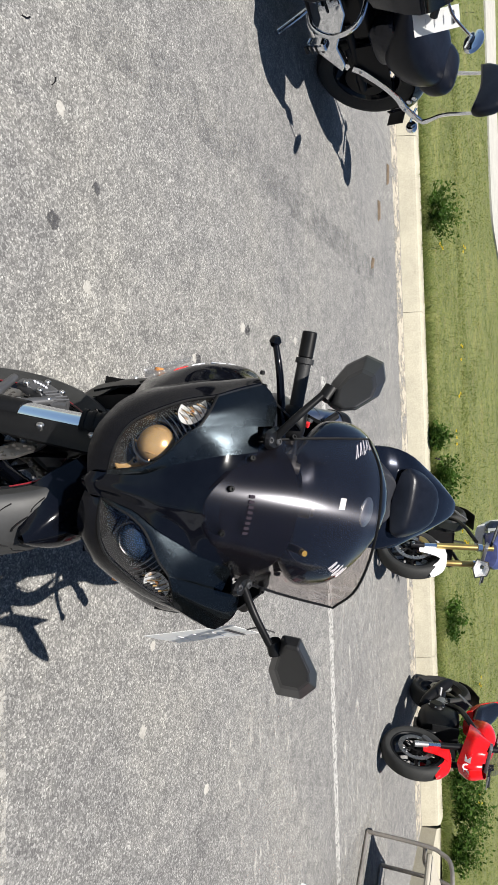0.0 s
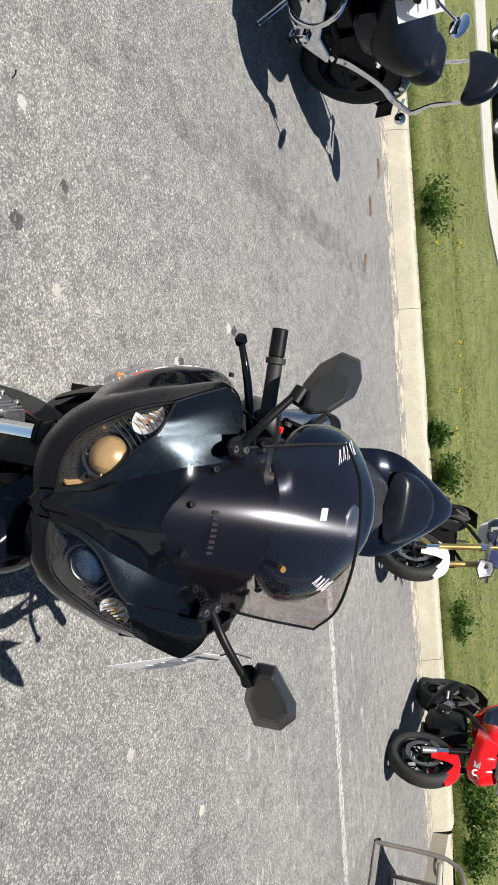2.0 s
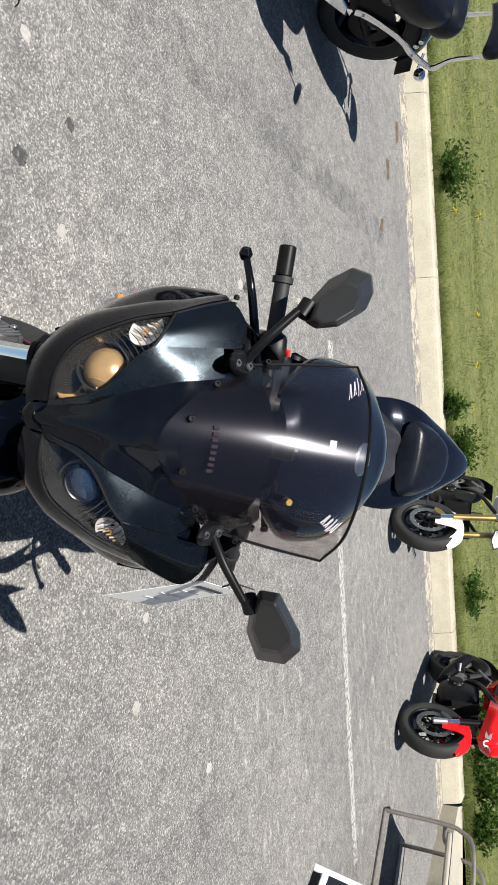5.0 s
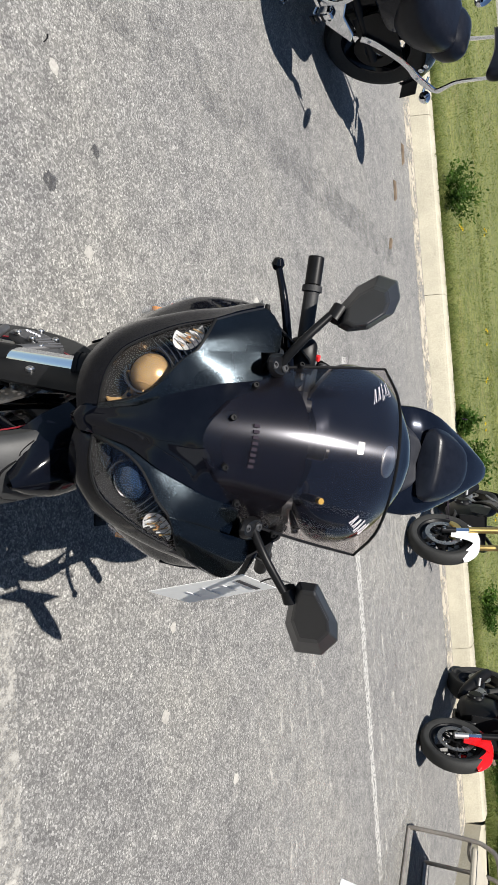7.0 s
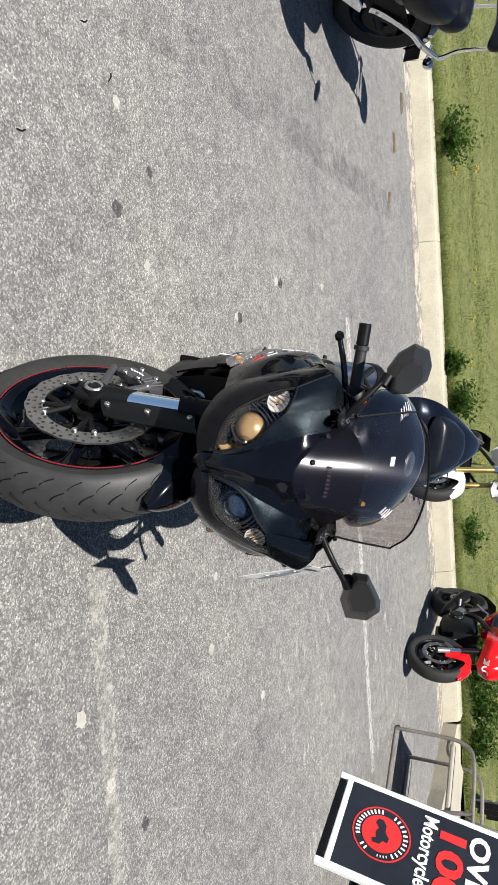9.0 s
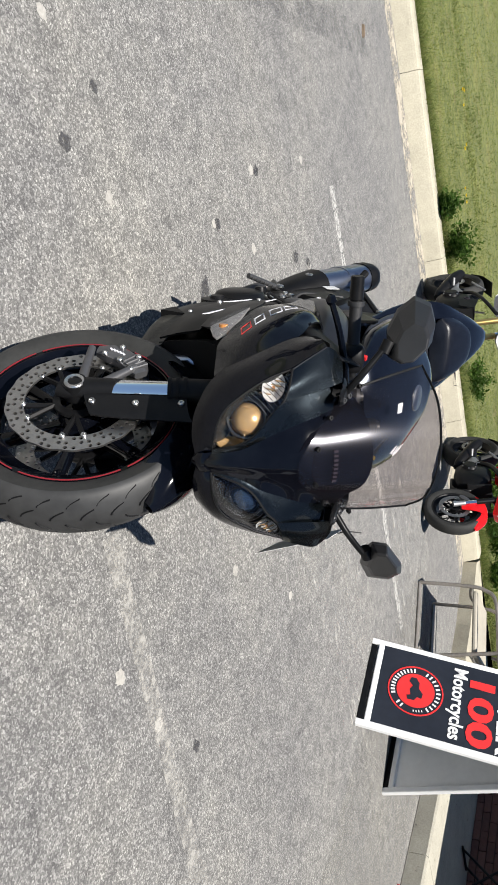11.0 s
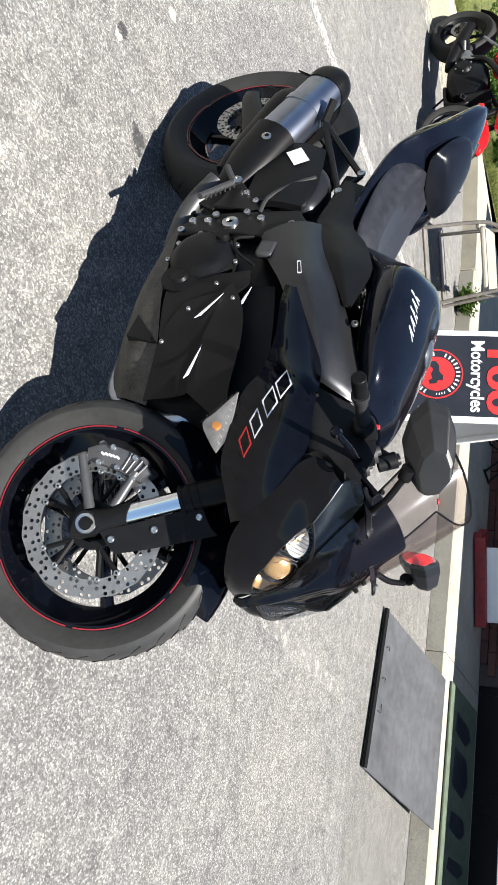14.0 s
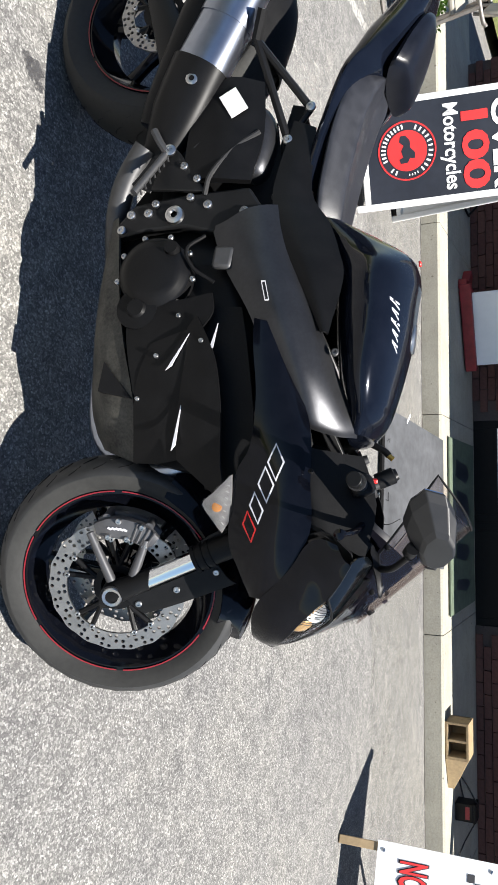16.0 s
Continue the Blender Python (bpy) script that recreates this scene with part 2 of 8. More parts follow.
DISC_STEEL = plain("disc_steel", (0.40, 0.385, 0.37), 0.42, 1.0, grain=260, vary=0.15)
CALIPER = plain("caliper_grey", (0.095, 0.095, 0.100), 0.42, 0.5)
BRACKET_GREY = plain("bracket_grey", (0.075, 0.075, 0.077), 0.45, 0.6)
PRINT_GREY = plain("printed_grey", (0.58, 0.58, 0.60), 0.6)
MIRROR_BLACK = plain("mirror_plastic", (0.018, 0.018, 0.019), 0.40, grain=200, vary=0.15)
PRINT_DIM = plain("faint_print", (0.030, 0.024, 0.032), 0.85, spec=0.05)
ALLOY = plain("cast_alloy", (0.36, 0.36, 0.36), 0.42, 0.8)
MUFFLER_STEEL = plain("blued_muffler_steel", (0.34, 0.37, 0.44), 0.30, 1.0, grain=40, vary=0.12)
GOLD = plain("gold_anodised", (0.50, 0.36, 0.13), 0.32, 0.9)
BRASS = plain("brass", (0.65, 0.42, 0.10), 0.35, 1.0)
RED_PAINT = paint_material("red_paint", (0.55, 0.008, 0.010), 0.0, 0.14)
RED_PLAIN = plain("red_plastic", (0.60, 0.02, 0.02), 0.4)
RED_PIN = plain("red_rim_tape", (0.22, 0.010, 0.018), 0.4)
VIOLET_PAINT = paint_material("blue_violet_paint", (0.045, 0.055, 0.14), 0.0, 0.14)
WHITE_PAINT = paint_material("white_paint", (0.72, 0.72, 0.72), 0.0, 0.14)
WHITE_PLAIN = plain("white_plastic", (0.78, 0.78, 0.76), 0.5, vary=0.05)
WHITE_SHEET = plain("white_board", (0.80, 0.81, 0.82), 0.5, grain=20, vary=0.04)
PAPER = plain("paper", (0.78, 0.78, 0.76), 0.7, grain=30, vary=0.06)
INK = plain("print_ink", (0.03, 0.03, 0.035), 0.6)
SILVER_PRINT_AND_GLINT = plain("silver_print_and_glint", (0.62, 0.62, 0.66), 0.35)
SIGN_BLACK = plain("sign_black", (0.014, 0.017, 0.026), 0.5, grain=25, vary=0.25)
SIGN_RED = plain("sign_red", (0.72, 0.03, 0.03), 0.5, grain=30, vary=0.08)
SIGN_WHITE = plain("sign_white", (0.80, 0.80, 0.79), 0.5, grain=30, vary=0.05)
AMBER = Nodes("amber_lens", (0.55, 0.22, 0.05), 0.15, 0.0, 1.0).mat
BULB_GOLD = plain("amber_reflector", (0.58, 0.36, 0.16), 0.24, 0.5, grain=30, vary=0.15)
REFLECTOR = plain("lamp_reflector", (0.74, 0.72, 0.70), 0.30, 0.35, grain=50, vary=0.2)
LAMP_DARK = plain("lamp_housing", (0.045, 0.043, 0.042), 0.22, 0.6, grain=60, vary=0.35)
BLUE_GLASS = Nodes("projector_lens", (0.012, 0.022, 0.042), 0.04, 0.0, 1.0).mat
LENS = lens_material()
SCREEN = screen_material(0.0025)
OLD_WOOD = plain("weathered_wood", (0.17, 0.125, 0.085), 0.8, grain=40, vary=0.4, bump=0.3)
WOOD = plain("raw_wood", (0.33, 0.24, 0.135), 0.75, grain=35, vary=0.3, bump=0.3)
RED_WOOD = plain("red_painted_wood", (0.26, 0.018, 0.022), 0.45, grain=22, vary=0.35, bump=0.2)
RAMP_GREY = plain("ramp_rubber", (0.075, 0.078, 0.085), 0.65, grain=16, vary=0.35, bump=0.15)
MAT_GREEN = plain("door_mat_green", (0.10, 0.13, 0.09), 0.8, grain=120, vary=0.3, bump=0.3)
BEIGE = plain("beige_seat_pad", (0.36, 0.33, 0.27), 0.7, grain=40, vary=0.12)
TUBE_METAL = plain("weathered_tube", (0.33, 0.30, 0.27), 0.45, 0.7, grain=50, vary=0.3)
DARK_GLASS = Nodes("dark_door_glass", (0.012, 0.014, 0.016), 0.06, 0.0, 0.5).mat


# ---- mesh helpers ----
def part(name, bm, material, parent=None, label="", smooth=True, bevel=0.0):
    """Link a bmesh as one mesh object under a thing or a part."""
    bmesh.ops.recalc_face_normals(bm, faces=bm.faces)
    me = bpy.data.meshes.new(name)
    bm.to_mesh(me)
    bm.free()
    me.materials.append(material)
    if smooth:
        me.shade_smooth()
        me.set_sharp_from_angle(angle=radians(38))
    ob = new(name, me)
    ob.parent = parent
    if material in (LENS, SCREEN):
        ob.visible_shadow = False
    if bevel:
        mod = ob.modifiers.new("bevel", "BEVEL")
        mod.width, mod.segments, mod.limit_method = bevel, 2, "ANGLE"
    if label:
        tagged(ob, label)
    return ob


def thing(name, label, category, m=None, group="", kind=""):
    ob = new(name)
    ob.empty_display_size = 0.1
    if m is not None:
        ob.matrix_basis = m
    return tagged(ob, label, category, group, kind)


def spline(pts, n):
    """n points a span on a smooth curve through pts."""
    p = [Vector(q) for q in pts]
    if len(p) == 2:
        return [p[0].lerp(p[1], i / n) for i in range(n + 1)]
    out = []
    for i in range(len(p) - 1):
        a, b = p[i], p[i + 1]
        z = p[i - 1] if i else a * 2 - b
        c = p[i + 2] if i + 2 < len(p) else b * 2 - a
        for k in range(n):
            t = k / n
            out.append(0.5 * ((2 * a) + (b - z) * t + (2 * z - 5 * a + 4 * b - c) * t * t + (3 * a - z - 3 * b + c) * t ** 3))
    return out + [p[-1]]


def flip(grid):
    return [[(x, -y, z) for x, y, z in row] for row in grid]


def surface(rows, nu=4, nv=4):
    """Smooth grid of points through a small net of control points."""
    dense = [spline(r, nv) for r in rows]
    cols = [spline([d[j] for d in dense], nu) for j in range(len(dense[0]))]
    return [[cols[j][i] for j in range(len(cols))] for i in range(len(cols[0]))]


def skin(bm, pts, closed=False):
    vs = [[bm.verts.new(p) for p in row] for row in pts]
    for a, b in zip(vs, vs[1:]):
        for j in range(len(a) - (0 if closed else 1)):
            k = (j + 1) % len(a)
            try:
                bm.faces.new((a[j], a[k], b[k], b[j]))
            except ValueError:
                pass
    return vs


def shell(pts, thick=0.004, bm=None):
    """A panel of real thickness from a grid of points."""
    bm = bm or bmesh.new()
    rows, cols = len(pts), len(pts[0])
    low = []
    for i in range(rows):
        line = []
        for j in range(cols):
            du = pts[min(i + 1, rows - 1)][j] - pts[max(i - 1, 0)][j]
            dv = pts[i][min(j + 1, cols - 1)] - pts[i][max(j - 1, 0)]
            nrm = du.cross(dv)
            nrm = nrm.normalized() if nrm.length > 1e-9 else Vector((0, 0, 0))
            line.append(pts[i][j] - nrm * thick)
        low.append(line)
    a, b = skin(bm, pts), skin(bm, low)
    rim = [(i, 0) for i in range(rows)] + [(rows - 1, j) for j in range(1, cols)] + [(i, cols - 1) for i in range(rows - 2, -1, -1)] + [(0, j) for j in range(cols - 2, 0, -1)]
    for (i, j), (k, l) in zip(rim, rim[1:] + rim[:1]):
        try:
            bm.faces.new((a[i][j], a[k][l], b[k][l], b[i][j]))
        except ValueError:
            pass
    return bm


def panel(rows, thick=0.004, nu=4, nv=4):
    return shell(surface(rows, nu, nv), thick)


def soft(pts, n, passes=8):
    """Points along a line of straight pieces with their corners rounded, ends kept."""
    p = [Vector(q) for q in pts]
    line = [p[i].lerp(p[i + 1], k / n) for i in range(len(p) - 1) for k in range(n)] + [p[-1]]
    for _ in range(passes):
        line = [line[0]] + [line[i - 1] * 0.25 + line[i] * 0.5 + line[i + 1] * 0.25 for i in range(1, len(line) - 1)] + [line[-1]]
    return line


def lay_on(bm, m, target, lift=0.0008):
    """Drape a flat shape (in x and y, moved by m) on another part, along the z axis of m."""
    inv = m.inverted()
    pts = [inv @ v.co for v in target.data.vertices]
    tris = []
    for f in target.data.polygons:
        ids = list(f.vertices)
        tris += [(pts[ids[0]], pts[ids[k]], pts[ids[k + 1]]) for k in range(1, len(ids) - 1)]
    for v in bm.verts:
        best = None
        for a, b, c in tris:
            det = (b.y - c.y) * (a.x - c.x) + (c.x - b.x) * (a.y - c.y)
            if abs(det) < 1e-12:
                continue
            u = ((b.y - c.y) * (v.co.x - c.x) + (c.x - b.x) * (v.co.y - c.y)) / det
            w = ((c.y - a.y) * (v.co.x - c.x) + (a.x - c.x) * (v.co.y - c.y)) / det
            if u >= -1e-4 and w >= -1e-4 and u + w <= 1.0001:
                z = u * a.z + w * b.z + (1 - u - w) * c.z
                if abs(z) < 0.06:
                    best = z if best is None else max(best, z)
        v.co.z = (best or 0.0) + lift + (0.0004 if v.co.z > 0 else -0.002)
        v.co = m @ v.co
    return bm


def loft(rings, n=3, bm=None, caps=True, around=1):
    """A closed body through rings of equal count."""
    bm = bm or bmesh.new()
    if around > 1:
        rings = [spline(list(r) + [r[0]], around)[:-1] for r in rings]
    if n > 1:
        cols = [spline([r[j] for r in rings], n) for j in range(len(rings[0]))]
        rings = [[c[i] for c in cols] for i in range(len(cols[0]))]
    vs = skin(bm, rings, True)
    if caps:
        for row in (vs[0], vs[-1]):
            try:
                bm.faces.new(row)
            except ValueError:
                pass
    return bm


def oval(centre, u, v, a, b, n=16, power=2.0):
    """A ring round centre in the plane of u and v; a higher power is squarer."""
    out = []
    for i in range(n):
        t = 2 * math.pi * i / n
        c, s = math.cos(t), math.sin(t)
        out.append(Vector(centre) + Vector(u) * (math.copysign(abs(c) ** (2 / power), c) * a) + Vector(v) * (math.copysign(abs(s) ** (2 / power), s) * b))
    return out


def tube(pts, r, seg=10, n=4, bm=None, end=None):
    """A round rod along a curve; r is one radius, or a start with end."""
    bm = bm or bmesh.new()
    line = spline(pts, n)
    rings, side = [], None
    for i, p in enumerate(line):
        way = (line[min(i + 1, len(line) - 1)] - line[max(i - 1, 0)]).normalized()
        if side is None:
            side = way.orthogonal().normalized()
        side = (side - way * side.dot(way)).normalized()
        up = way.cross(side)
        rad = r if end is None else r + (end - r) * i / (len(line) - 1)
        rings.append([p + side * math.cos(2 * math.pi * k / seg) * rad + up * math.sin(2 * math.pi * k / seg) * rad for k in range(seg)])
    vs = skin(bm, rings, True)
    bm.faces.new(vs[0]), bm.faces.new(vs[-1])
    return bm


def revolve(profile, seg=48, bm=None, centre=(0, 0, 0), closed=False, axis="y"):
    """Turn (radius, along) pairs round an axis through centre."""
    bm = bm or bmesh.new()
    rings = []
    for k in range(seg):
        t = 2 * math.pi * k / seg
        c, s = math.cos(t), math.sin(t)
        if axis == "y":
            rings.append([Vector(centre) + Vector((r * c, h, r * s)) for r, h in profile])
        elif axis == "z":
            rings.append([Vector(centre) + Vector((r * c, r * s, h)) for r, h in profile])
        else:
            rings.append([Vector(centre) + Vector((h, r * c, r * s)) for r, h in profile])
    vs = [[bm.verts.new(p) for p in row] for row in rings]
    m = len(profile)
    for k in range(seg):
        a, b = vs[k], vs[(k + 1) % seg]
        for j in range(m if closed else m - 1):
            i = (j + 1) % m
            bm.faces.new((a[j], a[i], b[i], b[j]))
    bmesh.ops.remove_doubles(bm, verts=bm.verts, dist=1e-6)
    return bm


def box(size, m=None, bm=None, taper=1.0):
    bm = bm or bmesh.new()
    made = bmesh.ops.create_cube(bm, size=1.0)["verts"]
    for v in made:
        k = taper if v.co.z > 0 else 1.0
        v.co = Vector((v.co.x * size[0] * k, v.co.y * size[1] * k, v.co.z * size[2]))
        if m is not None:
            v.co = m @ v.co
    return bm


def prism(outline, depth, m=None, bm=None, hole=None):
    """An outline in x and y, given depth along z, then moved by m."""
    bm = bm or bmesh.new()
    m = m or Matrix()
    top = [bm.verts.new(m @ Vector((x, y, depth / 2))) for x, y in outline]
    low = [bm.verts.new(m @ Vector((x, y, -depth / 2))) for x, y in outline]
    if hole:
        ht = [bm.verts.new(m @ Vector((x, y, depth / 2))) for x, y in hole]
        hl = [bm.verts.new(m @ Vector((x, y, -depth / 2))) for x, y in hole]
        for k in range(len(outline)):
            j = (k + 1) % len(outline)
            bm.faces.new((top[k], top[j], ht[j], ht[k]))
            bm.faces.new((low[j], low[k], hl[k], hl[j]))
            bm.faces.new((hl[k], ht[k], ht[j], hl[j]))
            bm.faces.new((top[j], top[k], low[k], low[j]))
        return bm
    bm.faces.new(top), bm.faces.new(low[::-1])
    for k in range(len(top)):
        j = (k + 1) % len(top)
        bm.faces.new((top[j], top[k], low[k], low[j]))
    return bm


def along(a, b):
    """A frame at a whose z axis points to b."""
    a, b = Vector(a), Vector(b)
    return Matrix.Translation(a) @ (b - a).to_track_quat("Z", "Y").to_matrix().to_4x4()


def bolt(at, way, r=0.007, bm=None):
    """A round screw head with a hollow, facing way."""
    bm = bm or bmesh.new()
    m = along(at, Vector(at) + Vector(way))
    prof = [(0.0, -0.004), (r, -0.004), (r, 0.002), (r * 0.75, 0.004), (r * 0.45, 0.004), (r * 0.42, 0.001), (0.0, 0.001)]
    seg = 12
    rings = [[m @ Vector((q * math.cos(2 * math.pi * k / seg), q * math.sin(2 * math.pi * k / seg), h)) for q, h in prof] for k in range(seg)]
    vs = [[bm.verts.new(p) for p in row] for row in rings]
    for k in range(seg):
        for j in range(len(prof) - 1):
            bm.faces.new((vs[k][j], vs[k][j + 1], vs[(k + 1) % seg][j + 1], vs[(k + 1) % seg][j]))
    bmesh.ops.remove_doubles(bm, verts=bm.verts, dist=1e-7)
    return bm


def letters(text, size, material, m, parent, name="lettering", depth=0.0015, bold=0.0, label=""):
    """Words in the built-in font, as a mesh lying in the x, y plane of m, centred."""
    cu = bpy.data.curves.new(name, "FONT")
    cu.body, cu.size, cu.extrude, cu.offset = text, size, depth, bold
    cu.align_x, cu.align_y, cu.resolution_u = "CENTER", "CENTER", 3
    tmp = new(name, cu)
    me = bpy.data.meshes.new_from_object(tmp.evaluated_get(bpy.context.evaluated_depsgraph_get()))
    bpy.data.objects.remove(tmp)
    bpy.data.curves.remove(cu)
    me.name = name
    me.materials.clear()
    me.materials.append(material)
    ob = new(name, me)
    ob.parent = parent
    ob.matrix_basis = m
    if label:
        tagged(ob, label)
    return ob


def studs(name, places, way, r, material, parent, m=None):
    """Screw heads, one part each."""
    for at in places:
        ob = part(name, bolt(at, way, r), material, parent)
        if m is not None:
            ob.matrix_basis = m


# ---- the place ----
KERB_X, KERB_Y, TOP, KERB_TOP = -3.27, 3.87, 0.135, 0.155


def build_ground():
    bm = bmesh.new()
    edge = [-400, -60, -20, -8, -4, 0, 4, 8, 20, 60, 400]
    skin(bm, [[Vector((x, y, 0)) for y in edge] for x in edge])
    part("ground", bm, ASPHALT, smooth=False)
    tagged(bpy.data.objects["ground"], "sun-bleached grey asphalt of a car park with pale chips", "asphalt", kind="structure")


def build_kerb(name, a, b, inward, label):
    """Cast kerb lengths from a to b with rounded nose and open joints."""
    root = thing(name, label, "kerb", kind="structure")
    a, b, inward = Vector(a), Vector(b), Vector(inward)
    count = max(1, round((b - a).length / 1.5))
    prof = [(0, -0.05), (0.0, 0.002), (0.050, KERB_TOP - 0.035), (0.062, KERB_TOP - 0.014), (0.085, KERB_TOP), (0.21, KERB_TOP + 0.004), (0.21, -0.05)]
    for k in range(count):
        p, q = a.lerp(b, k / count), a.lerp(b, (k + 1) / count)
        gap = (q - p).normalized() * 0.002
        p, q = p + gap, q - gap
        rings = [[s + inward * d + Vector((0, 0, h)) for d, h in prof] for s in (p, p.lerp(q, 0.33), p.lerp(q, 0.66), q)]
        bm = loft(rings, 1)
        part("kerb_stone", bm, KERB, root, smooth=False)
    return root


def tuft(bm, at, height, count, rng, spread=0.05, width=0.006):
    for _ in range(count):
        ang, r = rng.uniform(0, 6.283), rng.uniform(0, spread)
        base = Vector(at) + Vector((math.cos(ang) * r, math.sin(ang) * r, 0))
        lean = Vector((math.cos(ang), math.sin(ang), 0)) * rng.uniform(0.7, 1.9) * height
        h = height * rng.uniform(0.5, 1.1)
        side = Vector((-math.sin(ang + 0.7), math.cos(ang + 0.7), 0)) * width
        mid = base + lean * 0.35 + Vector((0, 0, h * 0.62))
        tip = base + lean + Vector((0, 0, h))
        v = [bm.verts.new(c) for c in (base - side, base + side, mid + side * 0.7, tip, mid - side * 0.7)]
        bm.faces.new(v)


def verge_height(x, y):
    """The lawn rises gently away from the kerb."""
    d = max(0.0, -x - 3.3)
    return KERB_TOP - 0.02 - 0.002 * min(d, 14) + 0.012 * noise.noise(Vector((x * 0.5, y * 0.5, 0)))


def build_verge():
    rng = random.Random(4)
    xs = [-3.47, -3.7, -4, -4.5, -5, -6, -7, -8.5, -10, -12, -14, -17, -22, -30, -50, -120, -400]
    ys = [-400, -100, -40, -24, -16, -12, -9, -7, -5.5, -4, -3, -2, -1, 0, 1, 2, 3, 4, 5, 6, 7.5, 9, 12, 20, 60, 400]
    bm = bmesh.new()
    skin(bm, [[Vector((x, y, verge_height(x, y))) for y in ys] for x in xs])
    lawn = part("lawn", bm, SOIL)
    tagged(lawn, "patchy yellow-green mown lawn behind the kerb", "lawn", kind="structure")
    near, far = bmesh.new(), bmesh.new()
    for _ in range(13000):
        d = rng.random() ** 1.5 * 3.2
        x, y = -3.51 - d, rng.uniform(-5.5, 6.0)
        tuft(near, (x, y, verge_height(x, y) - 0.005), rng.uniform(0.03, 0.075) * (1.7 if d < 0.3 else 0.42), 6, rng, 0.08 if d < 0.1 else 0.16, 0.0028)
    for _ in range(12000):
        x, y = -6.2 - rng.random() ** 1.4 * 8, rng.uniform(-12, 10)
        tuft(far, (x, y, verge_height(x, y) - 0.005), rng.uniform(0.02, 0.040), 5, rng, 0.22, 0.005)
    tagged(part("rough_grass", near, BLADES, smooth=False), "unmown grass fringe growing along the kerb", "grass", kind="stuff")
    tagged(part("short_grass", far, BLADES, smooth=False), "short mown grass of the lawn", "grass", kind="stuff")


def build_weed(at, radius, height, seed, label):
    """A leafy weed clump: stems with many small pointed leaves."""
    rng = random.Random(seed)
    root = thing("weed_clump", label, "weed", Matrix.Translation(at), group="weeds on the verge")
    leaves = bmesh.new()
    for _ in range(int(40 + radius * 110)):
        ang, r = rng.uniform(0, 6.283), radius * rng.random() ** 0.6
        tip = Vector((math.cos(ang) * r, math.sin(ang) * r, height * rng.uniform(0.45, 1.0) * (1.1 - 0.5 * r / radius)))
        base = Vector((math.cos(ang), math.sin(ang), 0)) * r * 0.25
        mid = base.lerp(tip, 0.5) + Vector((0, 0, height * 0.08))
        tube([base, mid, tip], 0.003, 4, 2, leaves, 0.0015)
        for k in range(20):
            p = base.lerp(tip, 0.2 + 0.8 * k / 15) + Vector((rng.uniform(-1, 1), rng.uniform(-1, 1), rng.uniform(-0.6, 1))) * 0.02
            way = Vector((rng.uniform(-1, 1), rng.uniform(-1, 1), rng.uniform(-0.2, 0.9))).normalized()
            size = rng.uniform(0.022, 0.048)
            side = way.cross(Vector((rng.uniform(-1, 1), rng.uniform(-1, 1), 1))).normalized() * size * 0.32
            v = [leaves.verts.new(c) for c in (p, p + way * size * 0.5 + side, p + way * size, p + way * size * 0.5 - side)]
            leaves.faces.new(v)
    tagged(part("foliage", leaves, LEAVES, root, smooth=False), kind="stuff")


def build_flower(at, seed):
    rng = random.Random(seed)
    root = thing("dandelion", "small yellow dandelion heads on thin stems", "flower", Matrix.Translation(at), group="dandelions on the lawn")
    for _ in range(3):
        stem, head = bmesh.new(), bmesh.new()
        top = Vector((rng.uniform(-0.09, 0.09), rng.uniform(-0.09, 0.09), rng.uniform(0.05, 0.10)))
        tube([(top.x * 0.6, top.y * 0.6, -0.03), top], 0.002, 4, 2, stem)
        mid = head.verts.new(top)
        for k in range(14):
            a = k * 2.4
            w = Vector((math.cos(a), math.sin(a), 0.35 + 0.4 * (k % 3))).normalized() * 0.026
            d = Vector((-math.sin(a), math.cos(a), 0)) * 0.007
            head.faces.new([mid] + [head.verts.new(c) for c in (top + w * 0.6 + d, top + w, top + w * 0.6 - d)])
        part("flower_head", head, YELLOW, part("stem", stem, LEAVES, root), smooth=False)


def build_path():
    """Pale concrete footpath that bends away across the lawn."""
    near = [(-11.44, -12.69), (-11.44, -7.62), (-11.35, -5.72), (-11.35, -4.0), (-12.44, -3.37), (-15.06, -2.73), (-21.4, -1.83)]
    far = [(-14.4, -12.69), (-14.15, -9.16), (-13.75, -7.26), (-13.65, -5.99), (-13.9, -5.0), (-15.6, -4.2), (-21.8, -3.2)]
    a = spline([(x, y, 0) for x, y in near], 4)
    b = spline([(x, y, 0) for x, y in far], 4)
    rows = [[p + Vector((0, 0, verge_height(p.x, p.y) + 0.035)) for p in (u, u.lerp(v, 0.5), v)] for u, v in zip(a, b)]
    tagged(part("footpath", shell(rows, 0.12), PATH_CONCRETE), "pale concrete footpath bending across the lawn", "footpath", kind="structure")


def worn_paint(name, color, cover, scale=22.0, stretch=(1, 1, 1), most=0.85, fade=0.09):
    """Road paint, dust or stain of which only patches are left."""
    n = Nodes(name, color, 0.8, spec=0.25)
    wear = n.ramp(n.noise(scale, 7.0, 0.75, stretch), (cover - 0.07, (0, 0, 0)), (cover + fade, (most, most, most)))
    n.link(wear, n.bsdf.inputs["Alpha"])
    n.color(n.ramp(n.noise(150.0), (0.3, tuple(c * 0.7 for c in color)), (0.7, color)))
    return n.mat


